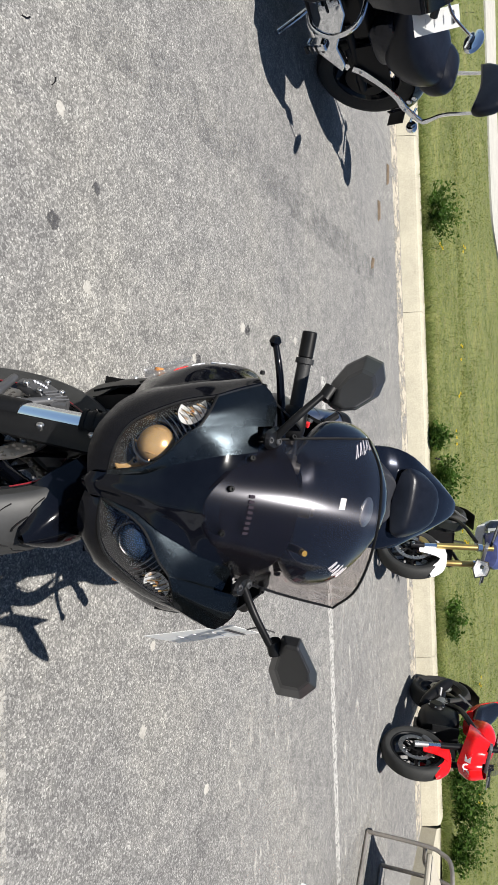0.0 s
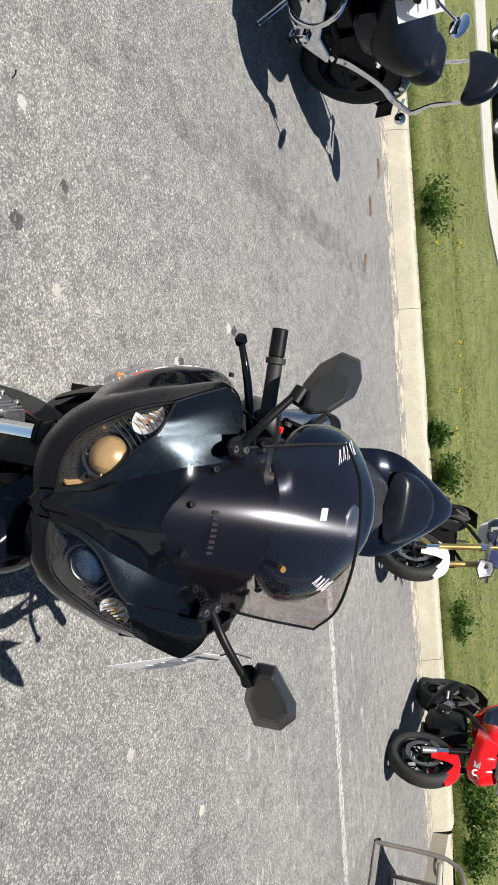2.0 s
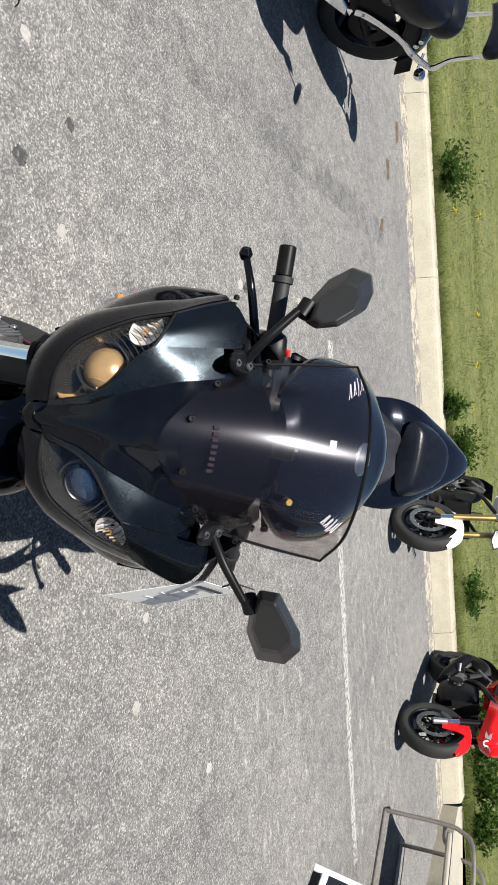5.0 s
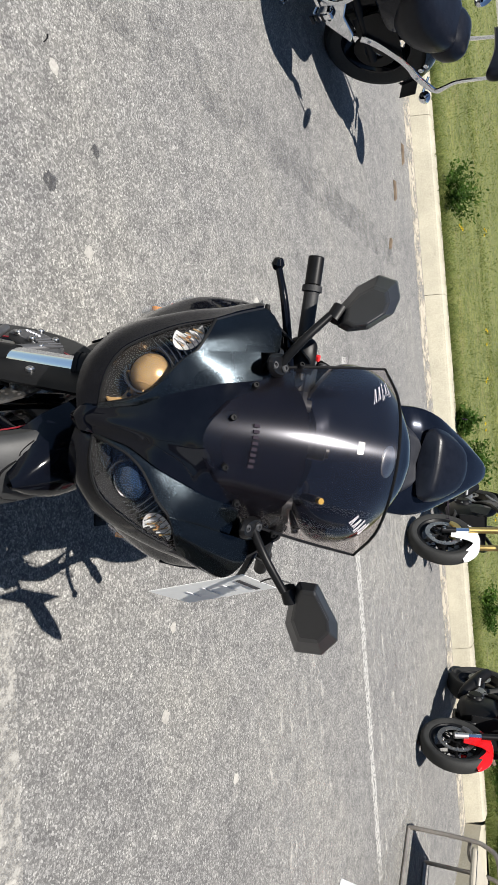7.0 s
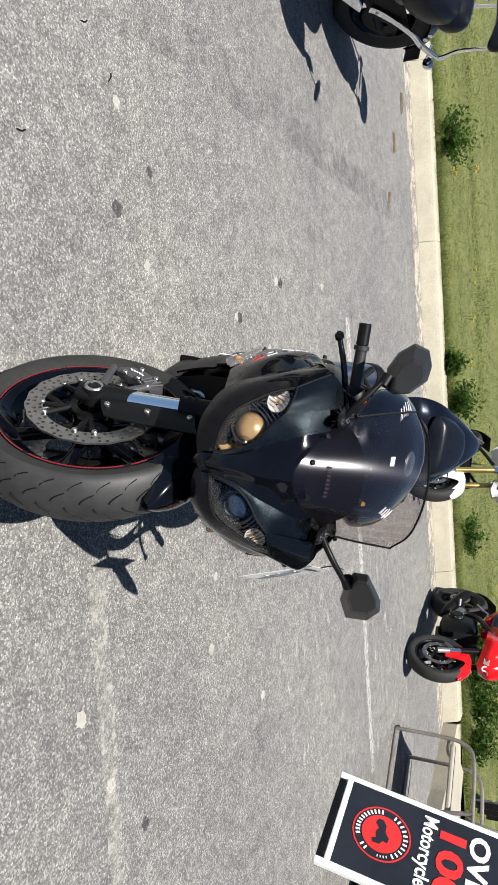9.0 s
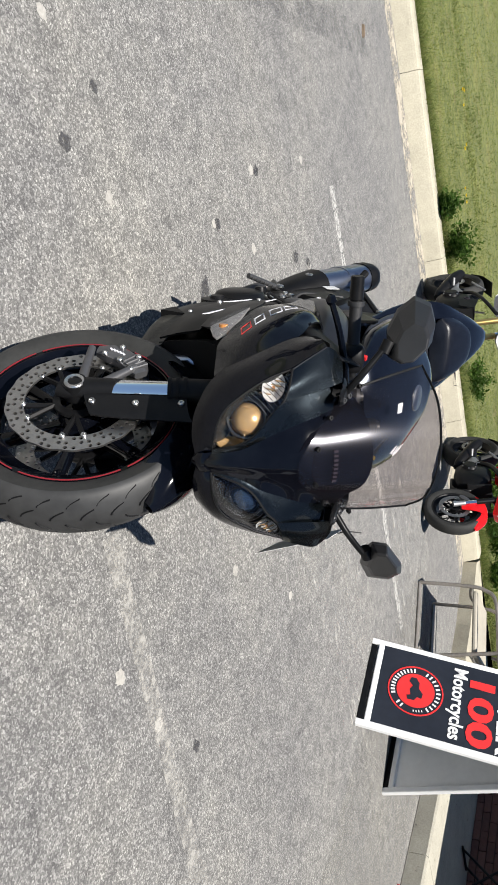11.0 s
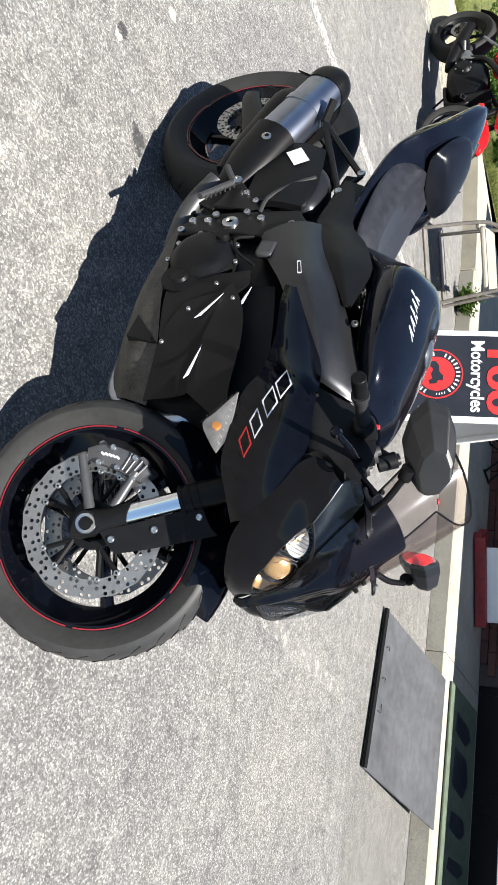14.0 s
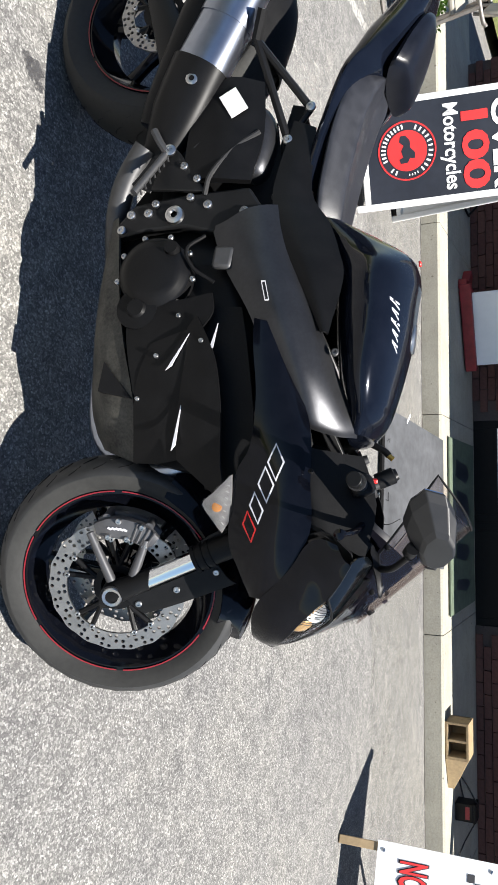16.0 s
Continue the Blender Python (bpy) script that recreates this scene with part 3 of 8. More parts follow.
def strip(name, a, b, width, material, label):
    a, b = Vector((*a, 0.0018)), Vector((*b, 0.0018))
    way = (b - a).normalized()
    side = Vector((-way.y, way.x, 0)) * width / 2
    bm = bmesh.new()
    count = 24
    rng = random.Random(len(name))
    rows = []
    for k in range(count + 1):
        p = a.lerp(b, k / count)
        w = side * rng.uniform(0.82, 1.1)
        rows.append([p - w, p, p + w])
    skin(bm, rows)
    tagged(part(name, bm, material, smooth=False), label, "road marking", kind="structure")


def blot(x, y, r):
    """A dark trodden spot with a ragged edge."""
    rng = random.Random(int(x * 900 + y * 70))
    ring = [Vector((x + math.cos(k * 0.3491) * r * rng.uniform(0.55, 1.2), y + math.sin(k * 0.3491) * r * rng.uniform(0.55, 1.2), 0.004)) for k in range(18)]
    bm = bmesh.new()
    mid = bm.verts.new((x, y, 0.0045))
    rim = [bm.verts.new(p) for p in ring]
    for k in range(18):
        bm.faces.new((mid, rim[k], rim[(k + 1) % 18]))
    tagged(part("gum_spot", bm, GUM, smooth=False), "dark trodden spot on the asphalt", "stain", kind="structure")


def build_spots():
    """Pale chips and paint specks stuck on the asphalt."""
    rng = random.Random(11)
    places = [(1.517, -0.604), (1.331, 0.82), (0.902, 1.22), (2.123, 0.685), (2.026, 0.946), (0.503, -0.281), (0.839, -0.432), (0.357, -0.594), (1.603, -1.101), (1.242, 0.563), (-0.173, -0.087), (-0.337, -0.593)]
    root = thing("paint_specks", "pale flattened specks stuck on the asphalt", "speck", kind="stuff")
    for x, y in places:
        bm = bmesh.new()
        r = rng.uniform(0.018, 0.027)
        ring = [Vector((x + math.cos(t) * r * q, y + math.sin(t) * r * q, 0.001)) for t, q in [(k * 0.2618, rng.uniform(0.72, 1.12)) for k in range(24)]]
        top = [p + (Vector((x, y, 0)) - p) * rng.uniform(0.15, 0.4) + Vector((0, 0, rng.uniform(0.0008, 0.0018))) for p in ring]
        loft([ring, top], 1, bm)
        part("speck", bm, SPECK, root, smooth=False)


SPECK = concrete_material("pale_speck", (0.36, 0.345, 0.315), False)
LINE_PAINT = worn_paint("worn_line_paint", (0.50, 0.49, 0.465), 0.44, 40.0)
FAINT_PAINT = worn_paint("faint_line_paint", (0.42, 0.405, 0.375), 0.505, 20.0)
DUST = worn_paint("gutter_dust", (0.52, 0.47, 0.38), 0.46, 5.0)

OIL = worn_paint("oil_drips", (0.105, 0.106, 0.115), 0.50, 5.0, (1, 1, 1), 0.42, 0.24)
GUM = worn_paint("trodden_gum", (0.070, 0.069, 0.073), 0.40, 60.0, (1, 1, 1), 0.75, 0.14)
SCUFF = worn_paint("scuffed_asphalt", (0.50, 0.485, 0.45), 0.592, 11.0, (1.4, 0.5, 1))
FAINT_DUST = worn_paint("thin_dust", (0.30, 0.29, 0.262), 0.42, 1.3, (1, 1, 1), 0.50, 0.36)
JOINT_DIRT = worn_paint("joint_dirt", (0.055, 0.050, 0.044), 0.40, 9.0)
build_ground()
build_kerb("kerb_far", (KERB_X, -12.0, 0), (KERB_X, 3.60, 0), (-1, 0, 0), "pale cast concrete kerb along the lawn")
build_verge()
build_path()
strip("parking_line", (-0.80, -0.42), (-0.70, 3.0), 0.085, LINE_PAINT, "worn white parking line on the asphalt")
strip("old_parking_line", (1.98, 0.30), (2.12, 2.3), 0.085, FAINT_PAINT, "faded remains of a parking line")
strip("gutter_dust", (-3.13, -6.0), (-3.13, 3.6), 0.26, DUST, "pale dust washed against the kerb")
strip("dusty_patch", (-1.5, 3.15), (9.0, 3.15), 1.3, FAINT_DUST, "pale dust spread over the asphalt near the walkway")
strip("walkway_joint", (-2.0, 3.858), (9.0, 3.858), 0.020, JOINT_DIRT, "dark dirt in the joint along the walkway")
strip("oil_trail", (1.45, -1.44), (-2.2, -1.25), 0.20, OIL, "broken dark trail of old oil drips on the asphalt")
for gum_x, gum_y, gum_r in ((1.443, -0.915, 0.022), (1.663, -0.770, 0.030), (0.006, -0.155, 0.035), (-0.160, -0.095, 0.030), (0.311, -0.585, 0.028), (0.811, -0.426, 0.026), (1.879, 1.171, 0.024), (1.042, -0.223, 0.032), (1.075, -0.205, 0.018), (1.020, -0.250, 0.020)):
    blot(gum_x, gum_y, gum_r)
strip("scuffed_patch", (-1.45, 0.5), (-1.25, 3.5), 1.15, SCUFF, "long pale scrapes worn into the asphalt")
strip("scuffed_patch", (0.35, 1.05), (0.15, 3.0), 0.75, SCUFF, "long pale scrapes worn into the asphalt")
build_spots()


def build_walkway():
    """Raised concrete walk in front of the building, with its kerb face and joints."""
    root = thing("walkway", "raised pale concrete walkway in front of the building", "walkway", kind="structure")
    prof = [(KERB_Y, -0.05), (KERB_Y + 0.008, TOP - 0.015), (KERB_Y + 0.022, TOP), (5.3, TOP + 0.01), (5.3, -0.05)]
    xs = [-2.05, 0.0, 1.45, 3.05, 5.0, 7.0, 9.0]
    for a, b in zip(xs, xs[1:]):
        bm = loft([[Vector((x, y, z)) for y, z in prof] for x in (a + 0.003, b - 0.003)], 1)
        part("slab", bm, WALKWAY if a > -9 else KERB, root, smooth=False)
    corner = [Vector((-2.06, KERB_Y, 0)), Vector((-2.5, 3.82, 0)), Vector((-2.9, 3.70, 0)), Vector((-3.27, 3.60, 0))]
    back = [Vector((-2.06, 5.3, 0)), Vector((-2.6, 5.3, 0)), Vector((-3.1, 5.0, 0)), Vector((-3.48, 3.7, 0))]
    bm = bmesh.new()
    low = [p + Vector((0, 0, -0.05)) for p in corner + back[::-1]]
    top = [p + Vector((0, 0, TOP)) for p in corner + back[::-1]]
    loft([low, top], 1, bm)
    part("corner_slab", bm, KERB, root, smooth=False)


build_walkway()


def build_building():
    root = thing("wall_north", "dark red brick wall of the shop in the shade", "wall", kind="structure")
    wall_y, left, right, height = 5.16, -1.95, 9.0, 3.0
    door_l, door_r, door_h = 1.37, 3.16, 2.15
    for x0, x1, z0, z1 in ((left, door_l, TOP - 0.1, height), (door_r, right, TOP - 0.1, height), (door_l, door_r, TOP + door_h, height)):
        part("backing", box((x1 - x0, 0.2, z1 - z0), Matrix.Translation(((x0 + x1) / 2, wall_y + 0.112, (z0 + z1) / 2))), MORTAR, root, smooth=False)
    part("end_wall", box((0.2, 6.0, height), Matrix.Translation((left + 0.1, wall_y + 3.22, height / 2))), MORTAR, root, smooth=False)
    bl, bh, gap = 0.203, 0.067, 0.008
    me = bpy.data.meshes.new("brick")
    bm = box((bl - gap, 0.03, bh - gap))
    bm.to_mesh(me)
    bm.free()
    me.materials.append(BRICK)
    rest = bmesh.new()
    rng = random.Random(8)
    count = 0
    for row in range(40):
        z = TOP + 0.01 + bh * (row + 0.5)
        x = left + (bl / 2 if row % 2 else bl)
        while x < right - bl / 2:
            if not (door_l - bl / 2 < x < door_r + bl / 2 and z < TOP + door_h):
                m = Matrix.Translation((x, wall_y + rng.uniform(-0.003, 0.003), z))
                if row < 9 and -1.7 < x < 4.9 and count < 300:
                    ob = new("brick", me)
                    ob.parent, ob.matrix_basis = root, m
                    count += 1
                else:
                    box((bl - gap, 0.03, bh - gap), m, rest)
            x += bl
    tagged(part("far_bricks", rest, BRICK, root, smooth=False), kind="stuff")
    # unseen porch roof, added above the view to shade the walk
    tagged(part("porch_roof", box((right - left + 0.3, 1.75, 0.14), Matrix.Translation(((left + right) / 2, 4.68, 2.78))), WHITE_PLAIN, smooth=False), "unseen flat porch roof added to shade the walkway", "roof", kind="structure")
    for x in (-1.75, 4.9, 8.7):
        post = thing("porch_post", "slim white post holding the unseen porch roof", "post", Matrix.Translation((x, 3.99, TOP)), group="porch posts") if x > 4.8 else None
        if post:
            part("shaft", box((0.09, 0.09, 2.57), Matrix.Translation((0, 0, 1.285))), WHITE_PLAIN, post, smooth=False, bevel=0.006)
    door = thing("door_1", "dark glazed double shop door, closed", "door", Matrix.Translation(((door_l + door_r) / 2, wall_y + 0.03, TOP + 0.01)), kind="structure")
    w = door_r - door_l
    for k in (-1, 1):
        part("door_leaf", box((w / 2 - 0.14, 0.02, door_h - 0.32), Matrix.Translation((k * w / 4, 0.03, door_h / 2 + 0.06))), DARK_GLASS, door, smooth=False)
        for dx in (k * 0.035, k * (w / 2 - 0.035)):
            part("stile", box((0.07, 0.05, door_h), Matrix.Translation((dx, 0.02, door_h / 2))), BLACK_SATIN, door, smooth=False, bevel=0.004)
        part("bottom_rail", box((w / 2 - 0.14, 0.05, 0.2), Matrix.Translation((k * w / 4, 0.02, 0.1))), BLACK_SATIN, door, smooth=False, bevel=0.004)
        part("top_rail", box((w / 2 - 0.14, 0.05, 0.1), Matrix.Translation((k * w / 4, 0.02, door_h - 0.05))), BLACK_SATIN, door, smooth=False, bevel=0.004)
        part("pull_handle", tube([(k * 0.08, -0.05, 0.9), (k * 0.08, -0.05, 1.2)], 0.012), STEEL, door)
    note = thing("door_notice", "small white notice with a blue badge on the door glass", "notice", Matrix.Translation((2.95, wall_y + 0.03, 0.42)))
    part("sheet", box((0.13, 0.003, 0.10)), PAPER, note, smooth=False)
    part("badge", prism([(0.03 * math.cos(k * 0.524), 0.03 * math.sin(k * 0.524)) for k in range(12)], 0.003, pose(0, -0.003, 0, 90)), INK, note, smooth=False)


build_building()


# ---- the black sports motorcycle (built upright, nose to +x, then leant on its stand) ----
LEAN, STEER = 13.0, 26.0
W0 = Vector((0.665, 0, 0.272))
RAKE = radians(24.5)
FORK = Vector((-math.sin(RAKE), 0, math.cos(RAKE)))
HEAD = W0 + Vector((-math.cos(RAKE), 0, -math.sin(RAKE))) * 0.03
ST = Matrix.Translation(HEAD) @ Matrix.Rotation(radians(STEER), 4, FORK) @ Matrix.Translation(-HEAD)


def tyre_profile(radius, width, rim):
    h = width / 2
    out = [(rim, -h * 0.72), (rim + (radius - rim) * 0.30, -h * 0.95), (radius - (radius - rim) * 0.42, -h)]
    for k in range(-5, 6):
        a = k / 5 * 1.15
        out.append((radius - h * 0.62 * (1 - math.cos(a)), h * math.sin(a) / math.sin(1.15) * 0.97))
    out += [(radius - (radius - rim) * 0.42, h), (rim + (radius - rim) * 0.30, h * 0.95), (rim, h * 0.72)]
    return out


def build_wheel(parent, name, m, radius, width, rim=0.216, spokes=6, tyre_mat=None, rim_mat=None, pin=None, groove=True, twin=True):
    """Rim with spokes as the part; tyre, tape and grooves under it. Its axle lies along y."""
    h = width / 2 * 0.78
    bm = revolve([(rim + 0.006, -h), (rim + 0.008, -h * 0.86), (rim - 0.012, -h * 0.74), (rim - 0.032, -h * 0.30), (rim - 0.034, h * 0.30), (rim - 0.012, h * 0.74), (rim + 0.008, h * 0.86), (rim + 0.006, h), (rim - 0.004, h), (rim - 0.020, h * 0.62), (rim - 0.042, h * 0.3), (rim - 0.042, -h * 0.3), (rim - 0.020, -h * 0.62), (rim - 0.004, -h)], 64, closed=True)
    revolve([(0.014, -0.05), (0.045, -0.05), (0.048, -0.03), (0.042, 0), (0.048, 0.03), (0.045, 0.05), (0.014, 0.05)], 28, bm)
    wheel = part(name, bm, rim_mat or BLACK_DEEP, parent)
    wheel.matrix_basis = m
    for k in range(spokes):
        a = 2 * math.pi * k / spokes + 0.3
        c, s = math.cos(a), math.sin(a)
        side = Vector((-s, 0, c))
        rings = []
        for r, w, d in ((0.035, 0.017, 0.020), (0.10, 0.012, 0.015), (rim - 0.036, 0.016, 0.016)):
            p = Vector((c * r, 0, s * r))
            rings.append(oval(p, side, (0, 1, 0), w, d, 8, 3.0))
        part("spoke", loft(rings, 2), rim_mat or BLACK_DEEP, wheel)
    prof = tyre_profile(radius, width, rim)
    tyre = part("tyre", revolve(prof[2:-2], 80), tyre_mat or RUBBER, wheel)
    for band in (prof[:3], prof[-3:]):
        part("sidewall", revolve(band, 80), RUBBER, tyre)
    if pin:
        for k in range(6):
            for sgn in (-1, 1):
                bm = bmesh.new()
                rows = []
                for i in range(15):
                    a = 2 * math.pi * (k + i / 14 * 0.93) / 6
                    rows.append([Vector((math.cos(a) * r, sgn * y, math.sin(a) * r)) for r, y in ((rim + 0.0010, h + 0.0025), (rim + 0.0038, h + 0.0025))])
                skin(bm, rows)
                part("rim_tape", shell(rows, 0.001), pin, wheel)
    if groove:
        bm = bmesh.new()
        for k in range(30):
            a = 2 * math.pi * k / 30
            for sgn in (-1, 1):
                for lo, hi, off in ((0.10, 0.46, 0.0), (0.56, 0.84, 0.12)):
                    pts = []
                    for i in range(5):
                        u = lo + (hi - lo) * i / 4
                        ang = a + sgn * 0.05 + off + 0.10 * (i / 4) ** 1.8
                        r = radius - width / 2 * 0.62 * (1 - math.cos(1.15 * u)) + 0.0004
                        pts.append(Vector((math.cos(ang) * r, sgn * u * width / 2, math.sin(ang) * r)))
                    tube(pts, 0.0021, 4, 1, bm)
        tagged(part("tread_pattern", bm, BLACK_MATT, wheel), kind="stuff")
    return wheel


def build_disc(parent, y, outer, inner, cells=54, petals=18, name="brake_disc"):
    """Drilled petal disc with real holes, on a dark carrier."""
    bm = bmesh.new()
    rows = 3
    t = 0.0025
    edge = lambda a: outer * (1 - 0.018 * (0.5 + 0.5 * math.cos(petals * a)))
    pt = lambda i, r, s: Vector((math.cos(2 * math.pi * i / cells) * r, y + s * t, math.sin(2 * math.pi * i / cells) * r))
    rad = lambda i, k: inner + (edge(2 * math.pi * i / cells) - inner) * k / rows
    cache = {}

    def vert(i, k, s):
        key = (round((i % cells) * 2), round(k * 2), s)
        if key not in cache:
            cache[key] = bm.verts.new(pt(i, rad(i, k), s))
        return cache[key]

    for i in range(cells):
        for k in range(rows):
            loop = [(i, k), (i + 0.5, k), (i + 1, k), (i + 1, k + 0.5), (i + 1, k + 1), (i + 0.5, k + 1), (i, k + 1), (i, k + 0.5)]
            drilled = (i + 2 * k) % 3 != 0
            both = []
            for s in (-1, 1):
                out = [vert(a, b, s) for a, b in loop]
                if not drilled:
                    bm.faces.new(out)
                    continue
                c = sum((v.co for v in out), Vector()) / 8
                hole = [bm.verts.new(c + (v.co - c) * (0.0044 / max(1e-6, (v.co - c).length))) for v in out]
                both.append(hole)
                for j in range(8):
                    bm.faces.new((out[j], out[(j + 1) % 8], hole[(j + 1) % 8], hole[j]))
            if drilled:
                for j in range(8):
                    bm.faces.new((both[0][j], both[0][(j + 1) % 8], both[1][(j + 1) % 8], both[1][j]))
        for k in (0, rows):
            for a in (i, i + 0.5):
                bm.faces.new((vert(a, k, -1), vert(a + 0.5, k, -1), vert(a + 0.5, k, 1), vert(a, k, 1)))
    disc = part(name, bm, DISC_STEEL, parent, "drilled petal-edged steel brake disc")
    bm = revolve([(0.036, y - 0.004), (0.052, y - 0.004), (0.052, y + 0.004), (0.036, y + 0.004)], 30, closed=True)
    part("disc_carrier", bm, BLACK_SATIN, parent)
    for k in range(5):
        a = 2 * math.pi * k / 5 + 0.5
        side = Vector((-math.sin(a), 0, math.cos(a)))
        for d in (-0.35, 0.35):
            b = a + d * 0.55
            bm = tube([Vector((math.cos(a) * 0.05, y, math.sin(a) * 0.05)), Vector((math.cos(b) * (inner + 0.004), y, math.sin(b) * (inner + 0.004)))], 0.006, 6, 1)
            part("carrier_arm", bm, BLACK_SATIN, parent)
    for k in range(10):
        a = 2 * math.pi * (k // 2) / 5 + 0.5 + (-0.35, 0.35)[k % 2] * 0.55
        studs("disc_rivet", [(math.cos(a) * inner, y - 0.004, math.sin(a) * inner)], (0, -1, 0), 0.0065, STEEL, parent)
    return disc


def half_ring(x, prof):
    """A closed ring at x from a half profile of (half width, height), crown first."""
    right = [Vector((x, -y, z)) for y, z in prof]
    left = [Vector((x, y, z)) for y, z in prof[::-1] if y > 0]
    return right + left


def both_sides(name, rows, thick, material, parent, label="", nu=4, nv=4):
    obs = []
    for grid in (rows, flip(rows)):
        obs.append(part(name, panel(grid, thick, nu, nv), material, parent, label))
    return obs


def build_front_end(bike):
    wheel_m = ST @ Matrix.Translation(W0) @ Matrix.Rotation(radians(0), 4, "Y")
    wheel = build_wheel(bike, "front_wheel", wheel_m, 0.281, 0.120, rim=0.211, tyre_mat=RUBBER_WORN, pin=RED_PIN)
    for y in (-0.066, 0.066):
        build_disc(wheel, y, 0.152, 0.112)
    part("axle_nut", revolve([(0.0, -0.098), (0.013, -0.098), (0.014, -0.122), (0.020, -0.123), (0.023, -0.119), (0.024, -0.10)], 28), STEEL, wheel, "hollow steel axle end")
    part("axle", revolve([(0.0, -0.096), (0.012, -0.096), (0.012, 0.112), (0.0, 0.112)], 16), BLACK_MATT, wheel)
    for sgn in (-1, 1):
        y = sgn * 0.100
        base = W0 + Vector((0, y, 0))
        up = lambda d, f=0.0: base + FORK * d + Vector((math.cos(RAKE), 0, math.sin(RAKE))) * f
        leg = part("fork_leg", tube([up(0.07), up(0.30)], 0.0205, 20, 2), CHROME, bike, "polished chrome fork leg")
        leg.matrix_basis = ST
        upper = part("fork_tube", tube([up(0.195), up(0.592)], 0.0275, 22, 2), BLACK_SATIN, bike)
        upper.matrix_basis = ST
        for d in (0.195, 0.212, 0.228):
            ring = part("seal_ring", tube([up(d), up(d + 0.008)], 0.030, 22, 1), BLACK_MATT, upper)
        foot = bmesh.new()
        loft([oval(up(-0.03), (1, 0, 0), (0, 1, 0), 0.022, 0.020, 14), oval(up(0.0), (1, 0, 0), (0, 1, 0), 0.030, 0.022, 14), oval(up(0.04), (1, 0, 0), (0, 1, 0), 0.026, 0.024, 14), oval(up(0.088), (1, 0, 0), (0, 1, 0), 0.024, 0.024, 14)], 3, foot)
        revolve([(0.012, -0.020 * 1), (0.026, -0.020), (0.027, 0.020), (0.012, 0.020)], 22, foot, tuple(base))
        ob = part("axle_clamp", foot, BLACK_SATIN, bike)
        ob.matrix_basis = ST
        guard = [[up(0.02, 0.02), up(0.03, 0.052), up(0.04, 0.07)], [up(0.12, 0.022), up(0.12, 0.062), up(0.12, 0.078)], [up(0.235, 0.02), up(0.24, 0.062), up(0.25, 0.085)]]
        guard = [[p + Vector((0, -sgn * 0.006 * k, 0)) for k, p in enumerate(r)] for r in guard]
        ob = part("fender_stay", panel(guard, 0.006, 3, 3), BLACK_SATIN, bike)
        ob.matrix_basis = ST
        studs("stay_bolt", [up(d, f) + Vector((0, sgn * 0.004, 0)) for d, f in ((0.04, 0.042), (0.13, 0.045), (0.225, 0.042))], (0, sgn, 0), 0.0075, STEEL, bike, ST)
        # brake caliper astride the disc, behind the fork
        cal = bmesh.new()
        yd = sgn * 0.066
        for side, wide in ((sgn, 0.028), (-sgn, 0.018)):
            rings = []
            for k in range(6):
                a = radians(141 + k * 10.6)
                c, s = math.cos(a), math.sin(a)
                mid = W0 + Vector((c * 0.146, yd + side * (0.006 + wide / 2), s * 0.146))
                fat = (0.6, 0.95, 1.0, 1.0, 0.92, 0.55)[k]
                rings.append(oval(mid, (c, 0, s), (0, 1, 0), 0.025 * fat, wide / 2 * fat, 10, 3.2))
            loft(rings, 2, cal)
        for k in (1, 4):
            a = radians(141 + k * 10.6)
            p = W0 + Vector((math.cos(a) * 0.166, yd, math.sin(a) * 0.166))
            tube([p + Vector((0, -0.022, 0)), p + Vector((0, 0.022, 0))], 0.010, 10, 1, cal)
        for a, b in (((-0.030, y, -0.004), (-0.136, y - sgn * 0.004, -0.046)), ((-0.042, y, 0.044), (-0.122, y - sgn * 0.004, 0.074))):
            lug = part("caliper_lug", tube([W0 + Vector(a), W0 + (Vector(a) + Vector(b)) / 2, W0 + Vector(b)], 0.0115, 10, 2, end=0.0085), CALIPER, bike, "cast grey caliper mount")
            lug.matrix_basis = ST
        ob = part("brake_caliper", cal, CALIPER, bike, "dark grey four-piston brake caliper")
        ob.matrix_basis = ST
        for k in range(4):
            a = radians(146 + k * 4.6)
            c, s = math.cos(a), math.sin(a)
            part("caliper_fin", tube([W0 + Vector((c * 0.128, yd + sgn * 0.035, s * 0.128)), W0 + Vector((c * 0.168, yd + sgn * 0.033, s * 0.168))], 0.0026, 6, 1), CALIPER, ob)
        for k in range(5):
            a = radians(147 + k * 9)
            studs("caliper_bolt", [W0 + Vector((math.cos(a) * (0.164 if k % 2 else 0.128), yd + sgn * 0.035, math.sin(a) * (0.164 if k % 2 else 0.128)))], (0, sgn, 0), 0.0065, STEEL, ob)
        bm = bmesh.new()
        for k in range(5):
            a = radians(168 + k * 3.2)
            box((0.009, 0.001, 0.0045), pose(*(W0 + Vector((math.cos(a) * 0.147, yd + sgn * 0.0348, math.sin(a) * 0.147))), 0, -60, 0), bm)
        part("caliper_lettering", bm, SILVER_PRINT_AND_GLINT, ob, smooth=False)
        hose = part("brake_hose", tube([W0 + Vector((-0.075, y * 0.95, 0.155)), W0 + Vector((-0.125, y * 0.8, 0.21)), W0 + Vector((-0.15, y * 0.6, 0.30)), W0 + Vector((-0.19, y * 0.5, 0.44))], 0.0055, 8, 4), GRIP, bike)
        hose.matrix_basis = ST
    # fender over the tyre
    rows = []
